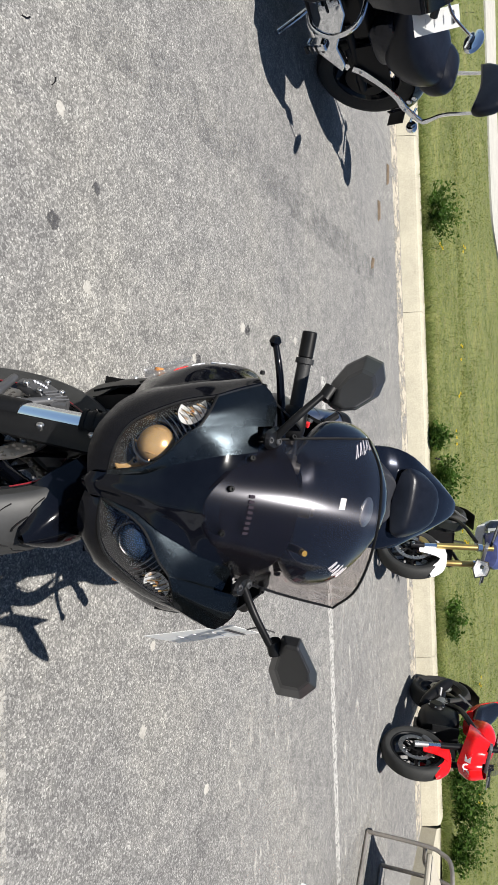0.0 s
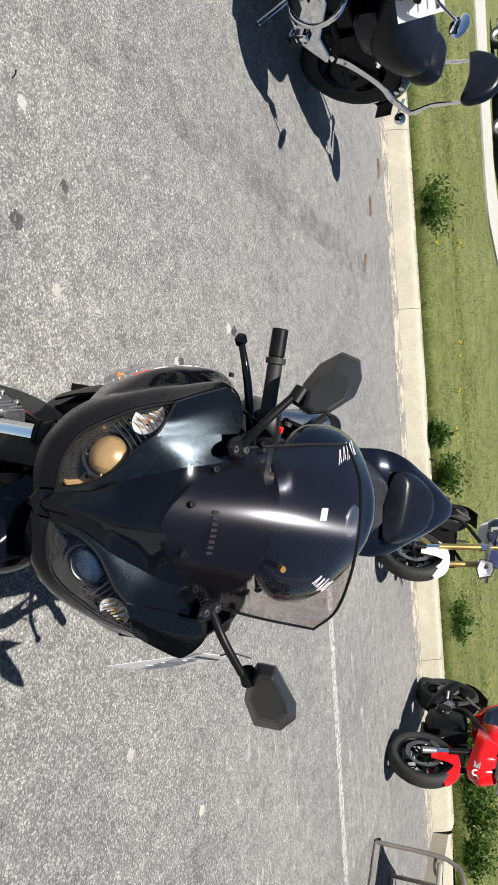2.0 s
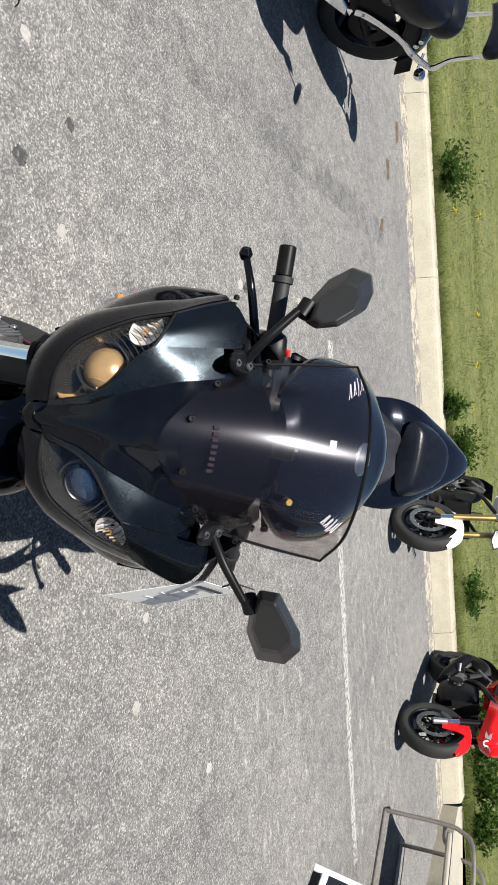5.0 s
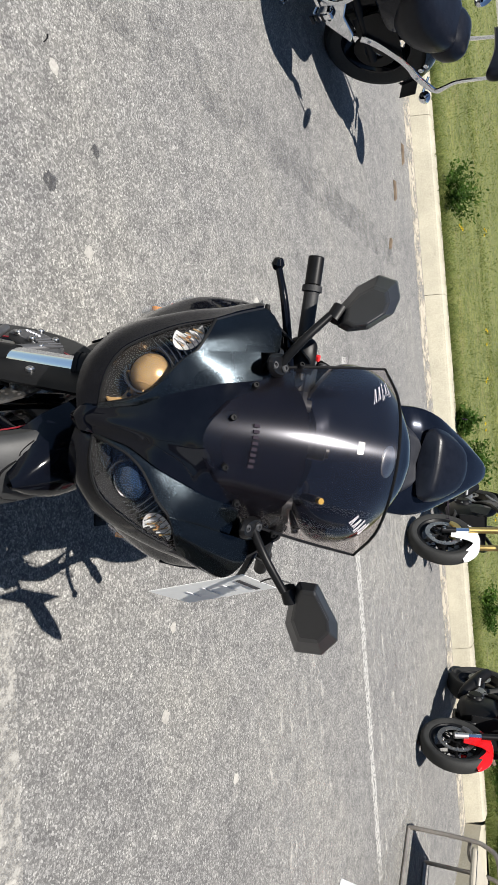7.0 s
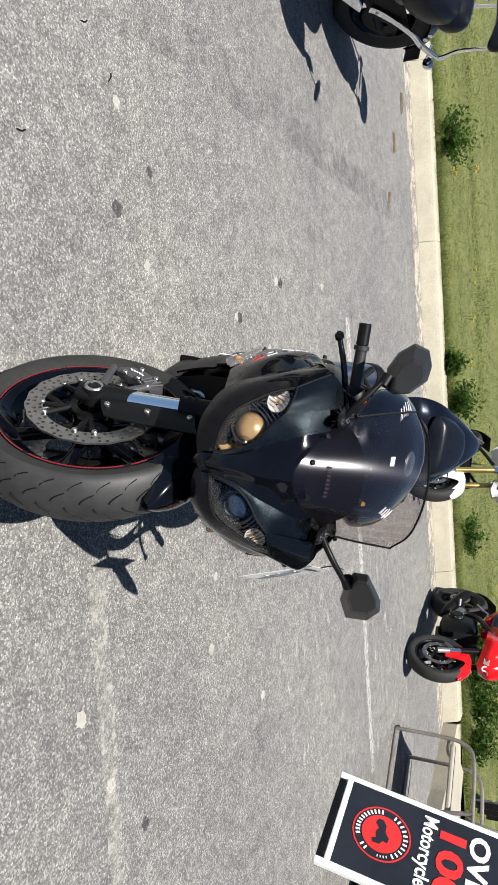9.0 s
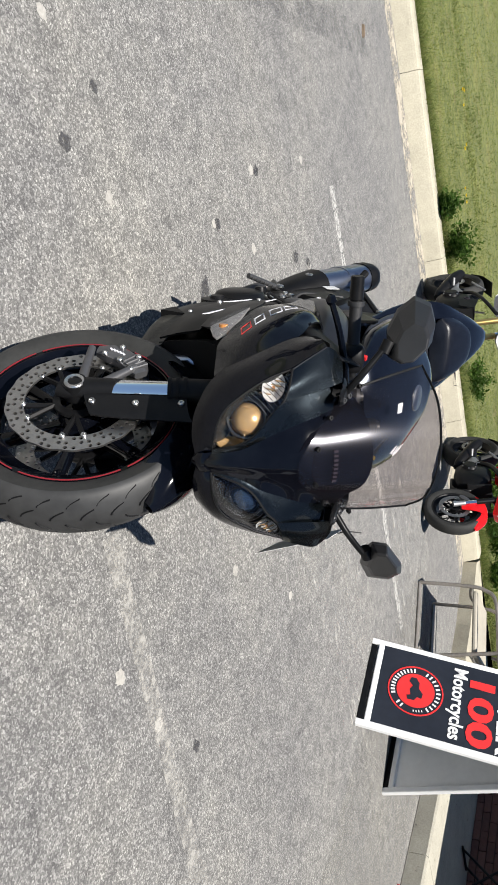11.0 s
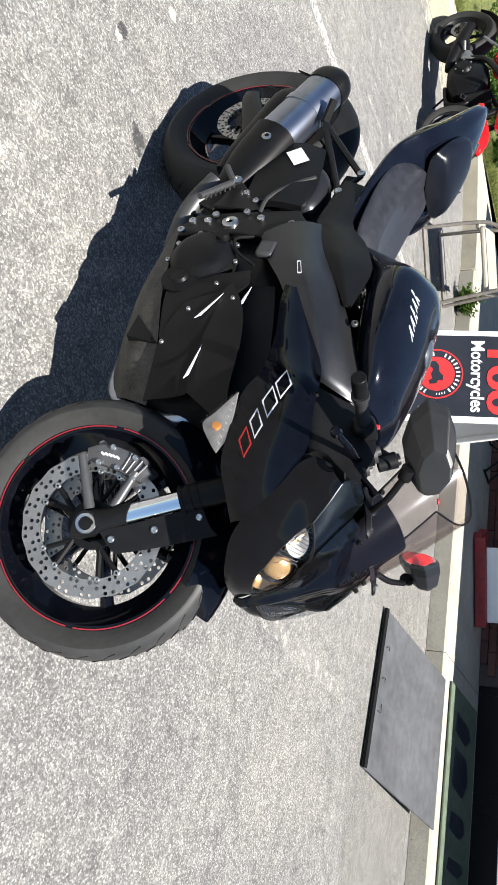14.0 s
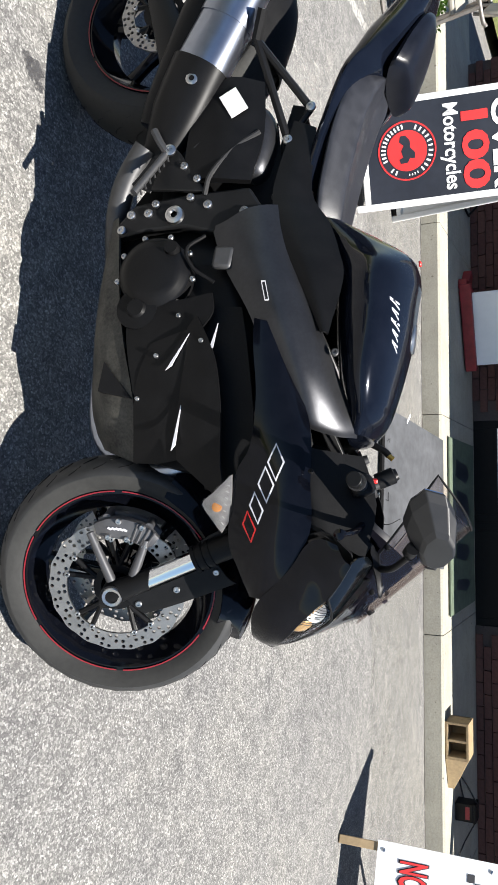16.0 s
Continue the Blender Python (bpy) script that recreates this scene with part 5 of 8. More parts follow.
def build_body(bike):
    sides = both_sides("side_fairing", [[(.690, -.155, .629), (.640, -.186, .682), (.560, -.208, .727), (.474, -.222, .726), (.400, -.212, .722), (.334, -.186, .708), (.240, -.204, .672), (.150, -.212, .634)],
                                        [(.689, -.152, .622), (.632, -.192, .648), (.572, -.224, .668), (.509, -.236, .690), (.434, -.240, .704), (.340, -.218, .688), (.235, -.218, .652), (.148, -.217, .624)],
                                        [(.687, -.146, .614), (.632, -.180, .612), (.574, -.208, .617), (.485, -.238, .637), (.420, -.243, .655), (.320, -.229, .650), (.215, -.224, .626), (.146, -.219, .612)],
                                        [(.686, -.139, .606), (.632, -.164, .584), (.575, -.186, .567), (.461, -.232, .585), (.404, -.240, .612), (.303, -.231, .615), (.199, -.225, .602), (.142, -.219, .600)]], 0.004, BLACK_DEEP, bike, "gloss black side fairing with outlined lettering bars", 3, 4)
    for sgn in (-1, 1):
        part("fairing_crease", tube([(.572, sgn * .2245, .668), (.509, sgn * .2365, .690), (.440, sgn * .2415, .703)], 0.0016, 6, 4), SPAR_GREY, sides[0 if sgn < 0 else 1])
    both_sides("mid_fairing", [[(.520, -.184, .562), (.440, -.210, .548), (.345, -.217, .544), (.253, -.217, .531), (.195, -.214, .512), (.129, -.204, .475)],
                               [(.475, -.186, .510), (.40, -.206, .500), (.325, -.212, .500), (.255, -.213, .495), (.20, -.211, .485), (.140, -.203, .466)],
                               [(.424, -.178, .446), (.37, -.196, .448), (.304, -.202, .450), (.25, -.205, .455), (.205, -.206, .459), (.155, -.202, .456)]], 0.005, BLACK_SATIN, bike, "satin black lower side fairing")
    both_sides("inner_panel", [[(.50, -.150, .60), (.35, -.170, .60), (.20, -.175, .58), (.10, -.170, .56)], [(.48, -.150, .50), (.35, -.165, .48), (.20, -.170, .46), (.10, -.168, .45)]], 0.004, BLACK_MATT, bike)
    both_sides("lower_fairing", [[(.424, -.168, .441), (.36, -.190, .447), (.29, -.198, .449), (.22, -.204, .466), (.155, -.204, .470)],
                                 [(.430, -.158, .395), (.36, -.182, .395), (.29, -.194, .395), (.23, -.200, .405), (.165, -.202, .435)],
                                 [(.427, -.140, .338), (.365, -.166, .343), (.304, -.182, .344), (.25, -.190, .352), (.185, -.194, .375)]], 0.005, BLACK_SATIN, bike, "satin black folded lower fairing panel")
    both_sides("engine_side_cover", [[(.170, -.196, .472), (.12, -.194, .505), (.075, -.190, .500)],
                                     [(.23, -.192, .402), (.15, -.194, .412), (.09, -.190, .420)],
                                     [(.29, -.184, .342), (.18, -.186, .318), (.09, -.182, .310)]], 0.006, BLACK_SATIN, bike)
    both_sides("fairing_fold", [[(.150, -.208, .474), (.20, -.209, .452), (.250, -.204, .420)], [(.165, -.207, .458), (.205, -.208, .436), (.246, -.203, .412)]], 0.010, BLACK_SATIN, bike)
    # silver slivers laid on as painted glints where the folds catch the light
    for sgn in (-1, 1):
        for a, b, y in (((.411, .444), (.317, .455), .208), ((.206, .511), (.150, .524), .217), ((.246, .421), (.169, .463), .213)):
            bm = prism([(0, -0.003), (1, -0.0004), (1, 0.0004), (0.12, 0.0045)], 0.002)
            va, vb = Vector((a[0], sgn * y, a[1])), Vector((b[0], sgn * y, b[1]))
            way = vb - va
            bm.transform(Matrix.Translation(va) @ Matrix(((way.x, 0, 0, 0), (0, 0, sgn, 0), (way.z, 1, 0, 0), (0, 0, 0, 1))))
            part("fairing_edge_trim", bm, SILVER_PRINT_AND_GLINT, bike, smooth=False)
    belly = [[(.428, -.125, .338), (.395, -.100, .250), (.358, 0, .176), (.395, .100, .250), (.428, .125, .338)],
             [(.300, -.180, .338), (.280, -.150, .240), (.250, 0, .172), (.280, .150, .240), (.300, .180, .338)],
             [(.120, -.184, .295), (.10, -.150, .222), (.10, 0, .180), (.10, .150, .222), (.120, .184, .295)],
             [(-.125, -.160, .258), (-.125, -.125, .228), (-.125, 0, .205), (-.125, .125, .228), (-.125, .160, .258)]]
    part("belly_pan", panel(belly, 0.005, 4, 4), DUSTY_BLACK, bike, "dusty black belly pan")
    part("belly_vent", prism([(.298, .335), (.218, .266), (.282, .258)], 0.034, Matrix(((1, 0, 0, 0), (0, 0, 1, -.166), (0, 1, 0, 0), (0, 0, 0, 1)))), BLACK_MATT, bike, "black vent mouth in the belly pan", smooth=False)
    # engine, radiator and covers
    block = bmesh.new()
    loft([half_ring(x, [(0, t), (w * 0.8, t), (w, t - 0.05), (w, b + 0.05), (w * 0.8, b), (0, b)]) for x, w, t, b in ((-.11, .13, .52, .26), (0.0, .16, .56, .22), (.16, .165, .62, .21), (.30, .15, .60, .24), (.36, .12, .50, .28))], 1, block)
    part("engine_block", block, BLACK_SATIN, bike, bevel=0.01)
    cover = bmesh.new()
    revolve([(0, -.215), (.050, -.214), (.066, -.208), (.074, -.196), (.080, -.194), (.082, -.150)], 40, cover, (0.026, 0, .368))
    part("clutch_cover", cover, BLACK_SATIN, bike, "round black clutch cover")
    part("stator_cover", revolve([(0, .215), (.05, .213), (.07, .20), (.078, .15)], 36, centre=(0.03, 0, .36)), BLACK_SATIN, bike)
    part("pump_cover", revolve([(0, -.205), (.018, -.205), (.022, -.198), (.045, -.196), (.05, -.15)], 28, centre=(0.105, 0, .335)), BLACK_SATIN, bike)
    for k in range(9):
        a = k * 2 * math.pi / 9
        studs("cover_bolt", [(0.026 + 0.086 * math.cos(a), -.190, .368 + 0.086 * math.sin(a))], (0, -1, 0), 0.0065, STEEL, bike)
    studs("fairing_screw", [(.185, -.216, .490), (.213, -.206, .392), (.125, -.200, .432), (.300, -.190, .352)], (0, -1, 0), 0.0055, STEEL, bike)
    studs("fairing_screw", [(.445, -.240, .615), (.450, -.243, .730)], (0, -1, 0), 0.005, BLACK_MATT, bike)
    part("oil_filler", revolve([(0, -.222), (.014, -.222), (.016, -.216), (.016, -.19)], 18, centre=(-0.02, 0, .41)), BLACK_SATIN, bike)
    part("throttle_bracket", box((0.05, 0.02, 0.045), pose(-.003, -.19, .518, 0, 8, 0)), BRACKET_GREY, bike, bevel=0.008)
    part("wiring", tube([(-.06, -.18, .47), (-.02, -.205, .44), (0.02, -.20, .455), (.05, -.19, .50)], 0.004, 8, 4), BLACK_MATT, bike)
    rad = [[(.455, y, .565 - abs(y) * 0.1) for y in (-.15, -.08, 0, .08, .15)], [(.440, y, .44) for y in (-.15, -.08, 0, .08, .15)], [(.415, y, .315 + abs(y) * 0.1) for y in (-.13, -.07, 0, .07, .13)]]
    part("radiator", panel(rad, 0.028, 3, 3), BLACK_MATT, bike)
    for y in (-.09, -.03, .03, .09):
        part("exhaust_header", tube([(.40, y, .47), (.435, y, .38), (.40, y * 0.9, .26), (.30, y * 0.6, .20), (.05, y * 0.4, .195)], 0.019, 10, 4), MUFFLER_STEEL, bike)
    # twin-spar frame with swingarm plates
    spars = both_sides("frame_spar", [[(.350, -.070, .790), (.330, -.094, .790), (.265, -.130, .763), (.191, -.160, .735), (.098, -.170, .697), (-.043, -.165, .636), (-.130, -.152, .618)],
                              [(.356, -.106, .768), (.338, -.130, .760), (.272, -.168, .738), (.195, -.192, .708), (.104, -.198, .672), (-.030, -.184, .612), (-.124, -.165, .586)],
                              [(.352, -.138, .735), (.335, -.160, .724), (.262, -.196, .706), (.190, -.212, .676), (.110, -.213, .643), (-.015, -.193, .582), (-.112, -.172, .552)],
                              [(.345, -.155, .704), (.326, -.170, .700), (.252, -.202, .680), (.184, -.211, .650), (.112, -.211, .616), (.002, -.192, .554), (-.090, -.175, .520)],
                              [(.340, -.135, .670), (.320, -.150, .664), (.246, -.184, .644), (.178, -.194, .614), (.108, -.194, .580), (.006, -.176, .520), (-.085, -.160, .486)]], 0.010, SPAR_GREY, bike, "dark anodised alloy frame spar", 3, 4)
    for sgn in (-1, 1):
        out = [(-.060, .530), (-.110, .600), (-.172, .560), (-.164, .417), (-.145, .300), (-.100, .262), (-.070, .268), (-.082, .33), (-.088, .42)]
        m = Matrix(((1, 0, 0, 0), (0, 0, -sgn * -1, sgn * 0.158), (0, 1, 0, 0), (0, 0, 0, 1)))
        plate = part("pivot_plate", prism(out, 0.030, m), FRAME_BLACK, bike, bevel=0.006)
        part("pivot_bolt", revolve([(0.007, sgn * .180), (0.009, sgn * .184), (0.014, sgn * .184), (0.020, sgn * .181), (0.022, sgn * .170)], 24, centre=(-.114, 0, .396)), STEEL, plate)
        for x, z in ((-.135, .470), (-.122, .335), (-.120, .295), (-.085, .275), (-.115, .552)):
            studs("plate_bolt", [(x, sgn * .176, z)], (0, sgn, 0), 0.010, STEEL, plate)
        both = [[(.166, sgn * .180, .741), (.047, sgn * .164, .766), (-.019, sgn * .154, .754), (-.093, sgn * .135, .728), (-.174, sgn * .124, .686), (-.33, sgn * .116, .690)], [(.162, sgn * .182, .736), (.025, sgn * .178, .700), (-.030, sgn * .170, .680), (-.100, sgn * .155, .664), (-.170, sgn * .138, .645), (-.34, sgn * .118, .664)], [(.160, sgn * .180, .732), (.020, sgn * .172, .668), (-.040, sgn * .166, .642), (-.110, sgn * .156, .618), (-.180, sgn * .140, .606), (-.35, sgn * .118, .640)]]
        cover = part("subframe_cover", panel(both, 0.008, 3, 4), BLACK_SATIN, bike)
        studs("cover_screw", [(-.159, sgn * .146, .611), (.201, sgn * .176, .757)], (0, sgn, 0.2), 0.008, BRACKET_GREY, cover)
    # tank
    # each station: crown, shoulder, the sharp side crease, the tucked-in flank
    tank = []
    for x, prof in ((.350, [(0, .828), (.045, .824), (.080, .808), (.095, .795), (.088, .778), (0, .77)]),
                    (.310, [(0, .860), (.058, .855), (.118, .834), (.146, .808), (.124, .782), (0, .77)]),
                    (.235, [(0, .884), (.064, .878), (.150, .850), (.188, .810), (.152, .768), (0, .75)]),
                    (.137, [(0, .906), (.070, .900), (.162, .868), (.198, .824), (.160, .758), (0, .74)]),
                    (.050, [(0, .916), (.072, .910), (.157, .872), (.192, .827), (.158, .758), (0, .73)]),
                    (.000, [(0, .921), (.066, .914), (.140, .872), (.172, .828), (.150, .752), (0, .72)]),
                    (-.045, [(0, .909), (.060, .902), (.108, .858), (.134, .812), (.143, .742), (0, .71)]),
                    (-.085, [(0, .852), (.056, .846), (.092, .812), (.112, .784), (.128, .728), (0, .70)]),
                    (-.125, [(0, .772), (.054, .769), (.085, .752), (.100, .738), (.110, .705), (0, .68)])):
        half = [(q.y, q.z) for q in soft([(0, y, z) for y, z in prof], 4, 3)]
        half[0], half[-1] = (0.0, half[0][1]), (0.0, half[-1][1])
        tank.append(half_ring(x, half[:-1]) + [Vector((x, 0, prof[-1][1]))])
    tank = [r[:-1] for r in tank]
    tank_body = part("fuel_tank", loft(tank, 4), BLACK_GLOSS, bike, "deep blue-black gloss fuel tank")
    cap = part("filler_cap", revolve([(0, 0.008), (0.030, 0.008), (0.034, 0.005), (0.036, -0.004), (0.048, -0.004), (0.050, -0.014)], 32, axis="z"), STEEL, bike, "round bright filler cap")
    cap.matrix_basis = Matrix.Translation((.120, 0, .9025)) @ Matrix.Rotation(radians(6), 4, "Y")
    # seats and tail
    # the saddle has a firm edge along each flank
    seat = []
    for x, top, low, w in ((-.112, .742, .690, .090), (-.150, .750, .692, .112), (-.210, .758, .700, .126), (-.330, .782, .722, .134), (-.420, .806, .748, .126), (-.470, .828, .772, .104), (-.492, .836, .790, .070)):
        half = [(q.y, q.z) for q in soft([(0, 0, top - .008), (0, w * .50, top - .002), (0, w * .66, top), (0, w, low + .012), (0, w * .97, low), (0, 0, low - .015)], 4, 2)]
        seat.append(half_ring(x, half[:-1]))
    part("rider_seat", loft(seat, 4), SADDLE_VINYL, bike, "black vinyl rider's seat")
    tail = []
    for x, top, w, low in ((-.190, .700, .124, .652), (-.340, .742, .146, .700), (-.450, .786, .158, .740), (-.500, .838, .162, .772), (-.560, .880, .148, .802), (-.630, .912, .120, .846), (-.720, .946, .086, .892), (-.800, .966, .054, .928), (-.845, .972, .030, .944)):
        half = [(q.y, q.z) for q in soft([(0, 0, top), (0, w * .66, top - .002), (0, w, top - .026), (0, w * .93, low), (0, w * .6, low - .012), (0, 0, low - .014)], 4, 1)]
        tail.append(half_ring(x, half[:-1]))
    tail_body = part("tail_cowl", loft(tail, 4), BLACK_GLOSS, bike, "gloss black swept-up tail fairing")
    pad = [half_ring(x, p) for x, p in (
        (-.486, [(0, .876), (.060, .872), (.086, .858), (.090, .842), (0, .83)]),
        (-.500, [(0, .896), (.074, .891), (.098, .874), (.102, .852), (0, .84)]),
        (-.560, [(0, .922), (.066, .917), (.090, .902), (.094, .880), (0, .87)]),
        (-.622, [(0, .942), (.044, .938), (.064, .928), (.068, .908), (0, .90)]),
        (-.654, [(0, .944), (.024, .942), (.036, .936), (.040, .926), (0, .92)]))]
    part("passenger_seat", loft(pad, 4, around=2), SEAT_VINYL, bike, "black vinyl passenger pad with piped edge")
    part("tail_light", box((0.012, 0.06, 0.018), Matrix.Translation((-.846, 0, .952))), RED_PLAIN, bike, bevel=0.003)
    # rear wheel, swingarm and guard
    rear = build_wheel(bike, "rear_wheel", Matrix.Translation((-.705, 0, .291)), 0.298, 0.178, rim=0.204, pin=RED_PIN)
    build_disc(rear, -0.085, 0.110, 0.078, 40, 14)
    for sgn in (-1, 1):
        arm = loft([oval((x, sgn * y, z), (0, 1, 0), (0, 0, 1), a, b, 12, 3.0) for x, y, z, a, b in ((-.12, .115, .395, .030, .050), (-.30, .125, .395, .022, .055), (-.50, .128, .365, .020, .050), (-.70, .130, .298, .018, .032), (-.76, .130, .288, .014, .024))], 3)
        part("swingarm", arm, FRAME_BLACK, bike)
    hug = []
    for a in (62, 95, 125, 160):
        c, s = math.cos(radians(a)), math.sin(radians(a))
        hug.append([Vector((-.705 + c * (0.316 - 0.05 * abs(u) ** 2), u * 0.092, .291 + s * (0.316 - 0.05 * abs(u) ** 2))) for u in (-1, -.6, 0, .6, 1)])
    part("rear_hugger", panel(hug, 0.004, 4, 3), BLACK_MATT, bike)
    # exhaust can, heat shields
    axis = Vector((-.40, -.045, .208)).normalized()
    side = Vector((0, 1, 0)).cross(axis).normalized()
    lat = axis.cross(side)
    ring = lambda x, y, z, a, b, p=2.4: oval((x + .018, y + .048, z + .010), side, lat, a, b, 22, p)
    can = part("exhaust_can", loft([ring(-.470, -.222, .418, .060, .049), ring(-.480, -.223, .423, .063, .051), ring(-.680, -.243, .527, .059, .048)], 2), MUFFLER_STEEL, bike, "brushed steel silencer with a bluish sheen")
    part("can_shroud", loft([ring(-.255, -.185, .300, .030, .028), ring(-.30, -.192, .330, .042, .036), ring(-.38, -.206, .370, .064, .050), ring(-.482, -.224, .423, .069, .057)], 3), BLACK_SATIN, can, "black front shroud of the silencer")
    part("can_underside", loft([oval((x, y, z), side, lat, a, b, 18, 2.6) for x, y, z, a, b in ((-.345, -.150, .312, .026, .024), (-.40, -.158, .340, .040, .030), (-.50, -.170, .385, .046, .032), (-.62, -.185, .432, .044, .030), (-.66, -.190, .450, .020, .016))], 3), BLACK_SATIN, can, "black shield under the silencer")
    part("can_end_cap", loft([ring(-.672, -.242, .523, .062, .051), ring(-.700, -.245, .537, .061, .050), ring(-.722, -.247, .548, .050, .041), ring(-.728, -.248, .551, .034, .028)], 2), BLACK_SATIN, can, "black silencer end cap")
    part("can_strap", loft([ring(-.580, -.232, .474, .064, .053), ring(-.600, -.234, .485, .064, .053)], 1), MUFFLER_STEEL, can)
    part("shroud_bolt", bolt((-.410, -.219, .427), (0.1, -1, 0.1), 0.014), STEEL, can)
    both_sides("inner_guard", [[(-.06, -.100, .62), (-.20, -.100, .62), (-.36, -.104, .60)], [(-.06, -.104, .42), (-.20, -.104, .42), (-.34, -.104, .46)], [(-.04, -.100, .24), (-.16, -.100, .26), (-.26, -.100, .33)]], 0.004, BLACK_MATT, bike)
    part("link_pipe", tube([(-.05, -.05, .21), (-.14, -.12, .235), (-.21, -.155, .265), (-.28, -.178, .315)], 0.026, 14, 4), BRACKET_GREY, bike)
    part("heat_guard", panel([[(-.19, -.150, .555), (-.30, -.150, .580), (-.42, -.150, .575)], [(-.19, -.165, .49), (-.31, -.168, .50), (-.43, -.165, .505)], [(-.20, -.155, .41), (-.32, -.160, .42), (-.40, -.160, .44)]], 0.02, 3, 3), BLACK_SATIN, bike)
    part("rear_canister", loft([oval((x, -.105, z), (0, 1, 0), (0.4, 0, 1), a, b, 18, 2.6) for x, z, a, b in ((-.225, .520, .030, .035), (-.25, .530, .050, .055), (-.33, .545, .054, .058), (-.385, .545, .045, .050), (-.40, .545, .02, .025))], 3), SPAR_GREY, bike, "rounded grey metal canister")
    for k in range(4):
        p = Vector((-.286 - k * 0.011, -.181, .452 + k * 0.012))
        part("guard_slot", tube([p, p + Vector((.016, .002, -.022))], 0.0028, 6, 1), FRAME_BLACK, bike)
    studs("bracket_bolt", [(-.245, -.178, .293), (-.227, -.180, .411), (-.195, -.180, .443), (-.152, -.180, .431), (-.141, -.180, .352)], (0, -1, 0), 0.009, STEEL, bike)
    part("brake_line", tube([(-.16, -.172, .46), (-.20, -.186, .475), (-.26, -.178, .52), (-.30, -.172, .575)], 0.006, 8, 5), GRIP, bike)
    stick = part("warning_sticker", box((0.062, 0.0012, 0.042), pose(-.363, -.190, .517, 0, -31, 0)), PAPER, bike, "small white warning sticker", smooth=False)
    part("under_tray", panel([[(-.16, -.10, .60), (-.40, -.10, .66)], [(-.16, .10, .60), (-.40, .10, .66)]], 0.03), BLACK_MATT, bike)
    shock = revolve([(0.028, k * 0.012 + (0.004 if k % 2 else 0)) if k % 2 else (0.020, k * 0.012) for k in range(18)], 16, axis="z")
    shock.transform(along((-.24, 0, .32), (-.20, 0, .60)))
    part("shock_spring", shock, STEEL, bike)
    # hanger with passenger pegs, rider pegs, pedal
    for sgn in (-1, 1):
        pts = [Vector((-.303, sgn * .120, .628)), Vector((-.383, sgn * .115, .676)), Vector((-.512, sgn * .190, .560))]
        bm = tube([pts[0], pts[2]], 0.009, 8, 2)
        tube([pts[1], pts[2]], 0.009, 8, 2, bm)
        tube([pts[0], pts[1]], 0.007, 8, 2, bm)
        hang = part("peg_hanger", bm, FRAME_BLACK, bike)
        studs("hanger_bolt", [pts[0] + Vector((0, sgn * 0.010, 0)), pts[1] + Vector((0, sgn * 0.010, 0))], (0, sgn, 0), 0.011, STEEL, hang)
        part("passenger_peg", tube([pts[2], pts[2] + Vector((-.045, sgn * .035, .020))], 0.012, 8, 2), BLACK_MATT, hang)
        peg = Vector((-.262, sgn * .188, .375))
        tip = Vector((-.140, sgn * .234, .322))
        bm = prism([(-.165, .465), (-.178, .335), (-.285, .375), (-.262, .398)], 0.012, Matrix(((1, 0, 0, 0), (0, 0, sgn, sgn * 0.172), (0, 1, 0, 0), (0, 0, 0, 1))))
        rest = part("footrest_bracket", bm, FRAME_BLACK, bike, bevel=0.003)
        foot = tube([peg, tip], 0.0085, 10, 6)
        for k in range(7):
            p = peg.lerp(tip, 0.15 + k * 0.13)
            tube([p + Vector((0, 0, 0.009)), p + Vector((0.007, sgn * -0.009, 0.009))], 0.0022, 4, 1, foot)
        part("rider_peg", foot, BRACKET_GREY, rest, "knurled alloy footpeg")
        part("peg_pivot", bolt(peg + Vector((0.004, sgn * 0.008, 0.006)), (0, sgn, 0.2), 0.013), STEEL, rest)
        pedal = tube([peg + Vector((0.01, sgn * 0.004, 0)), Vector((-.272, sgn * .198, .360)), Vector((-.305, sgn * .200, .342))], 0.009, 8, 3)
        part("foot_lever", pedal, BRACKET_GREY, rest)
        part("heel_plate", box((0.075, 0.004, 0.06), pose(-.222, sgn * .166, .322, 0, 28, 0)), FRAME_BLACK, rest, bevel=0.002)
    part("side_stand", tube([(-.03, .12, .26), (-.05, .22, .15), (-.06, .30, .072)], 0.011, 10, 3), BLACK_SATIN, bike)
    part("stand_foot", box((0.05, 0.035, 0.008), pose(-.06, .305, .073, 13, 0, 0)), BLACK_SATIN, bike, bevel=0.002)
    # flush front indicators
    for sgn in (-1, 1):
        ys = lambda y: sgn * (0.011 - y)
        rows = [[(.568, ys(-.181), .552), (.540, ys(-.196), .570), (.500, ys(-.217), .577), (.460, ys(-.236), .580)], [(.560, ys(-.183), .545), (.532, ys(-.197), .540), (.498, ys(-.214), .552), (.461, ys(-.235), .578)], [(.548, ys(-.184), .536), (.514, ys(-.196), .513), (.494, ys(-.210), .537), (.462, ys(-.234), .576)]]
        sig = part("indicator", panel(rows, 0.003, 4, 4), LENS, bike, "flush clear front indicator with amber bulb")
        inset = [[Vector(p) + Vector((0, -sgn * 0.0065, 0)) for p in r] for r in rows]
        part("indicator_reflector", panel(inset, 0.002, 3, 3), SIGNAL_BOWL, sig)
        for k in range(7):
            u = 0.14 + k * 0.11
            a, b = Vector(inset[0][0]).lerp(Vector(inset[0][3]), u), Vector(inset[2][0]).lerp(Vector(inset[2][3]), u)
            part("indicator_rib", tube([a + Vector((0, sgn * 0.0025, 0)), b + Vector((0, sgn * 0.0025, 0))], 0.0012, 5, 1), REFLECTOR, sig)
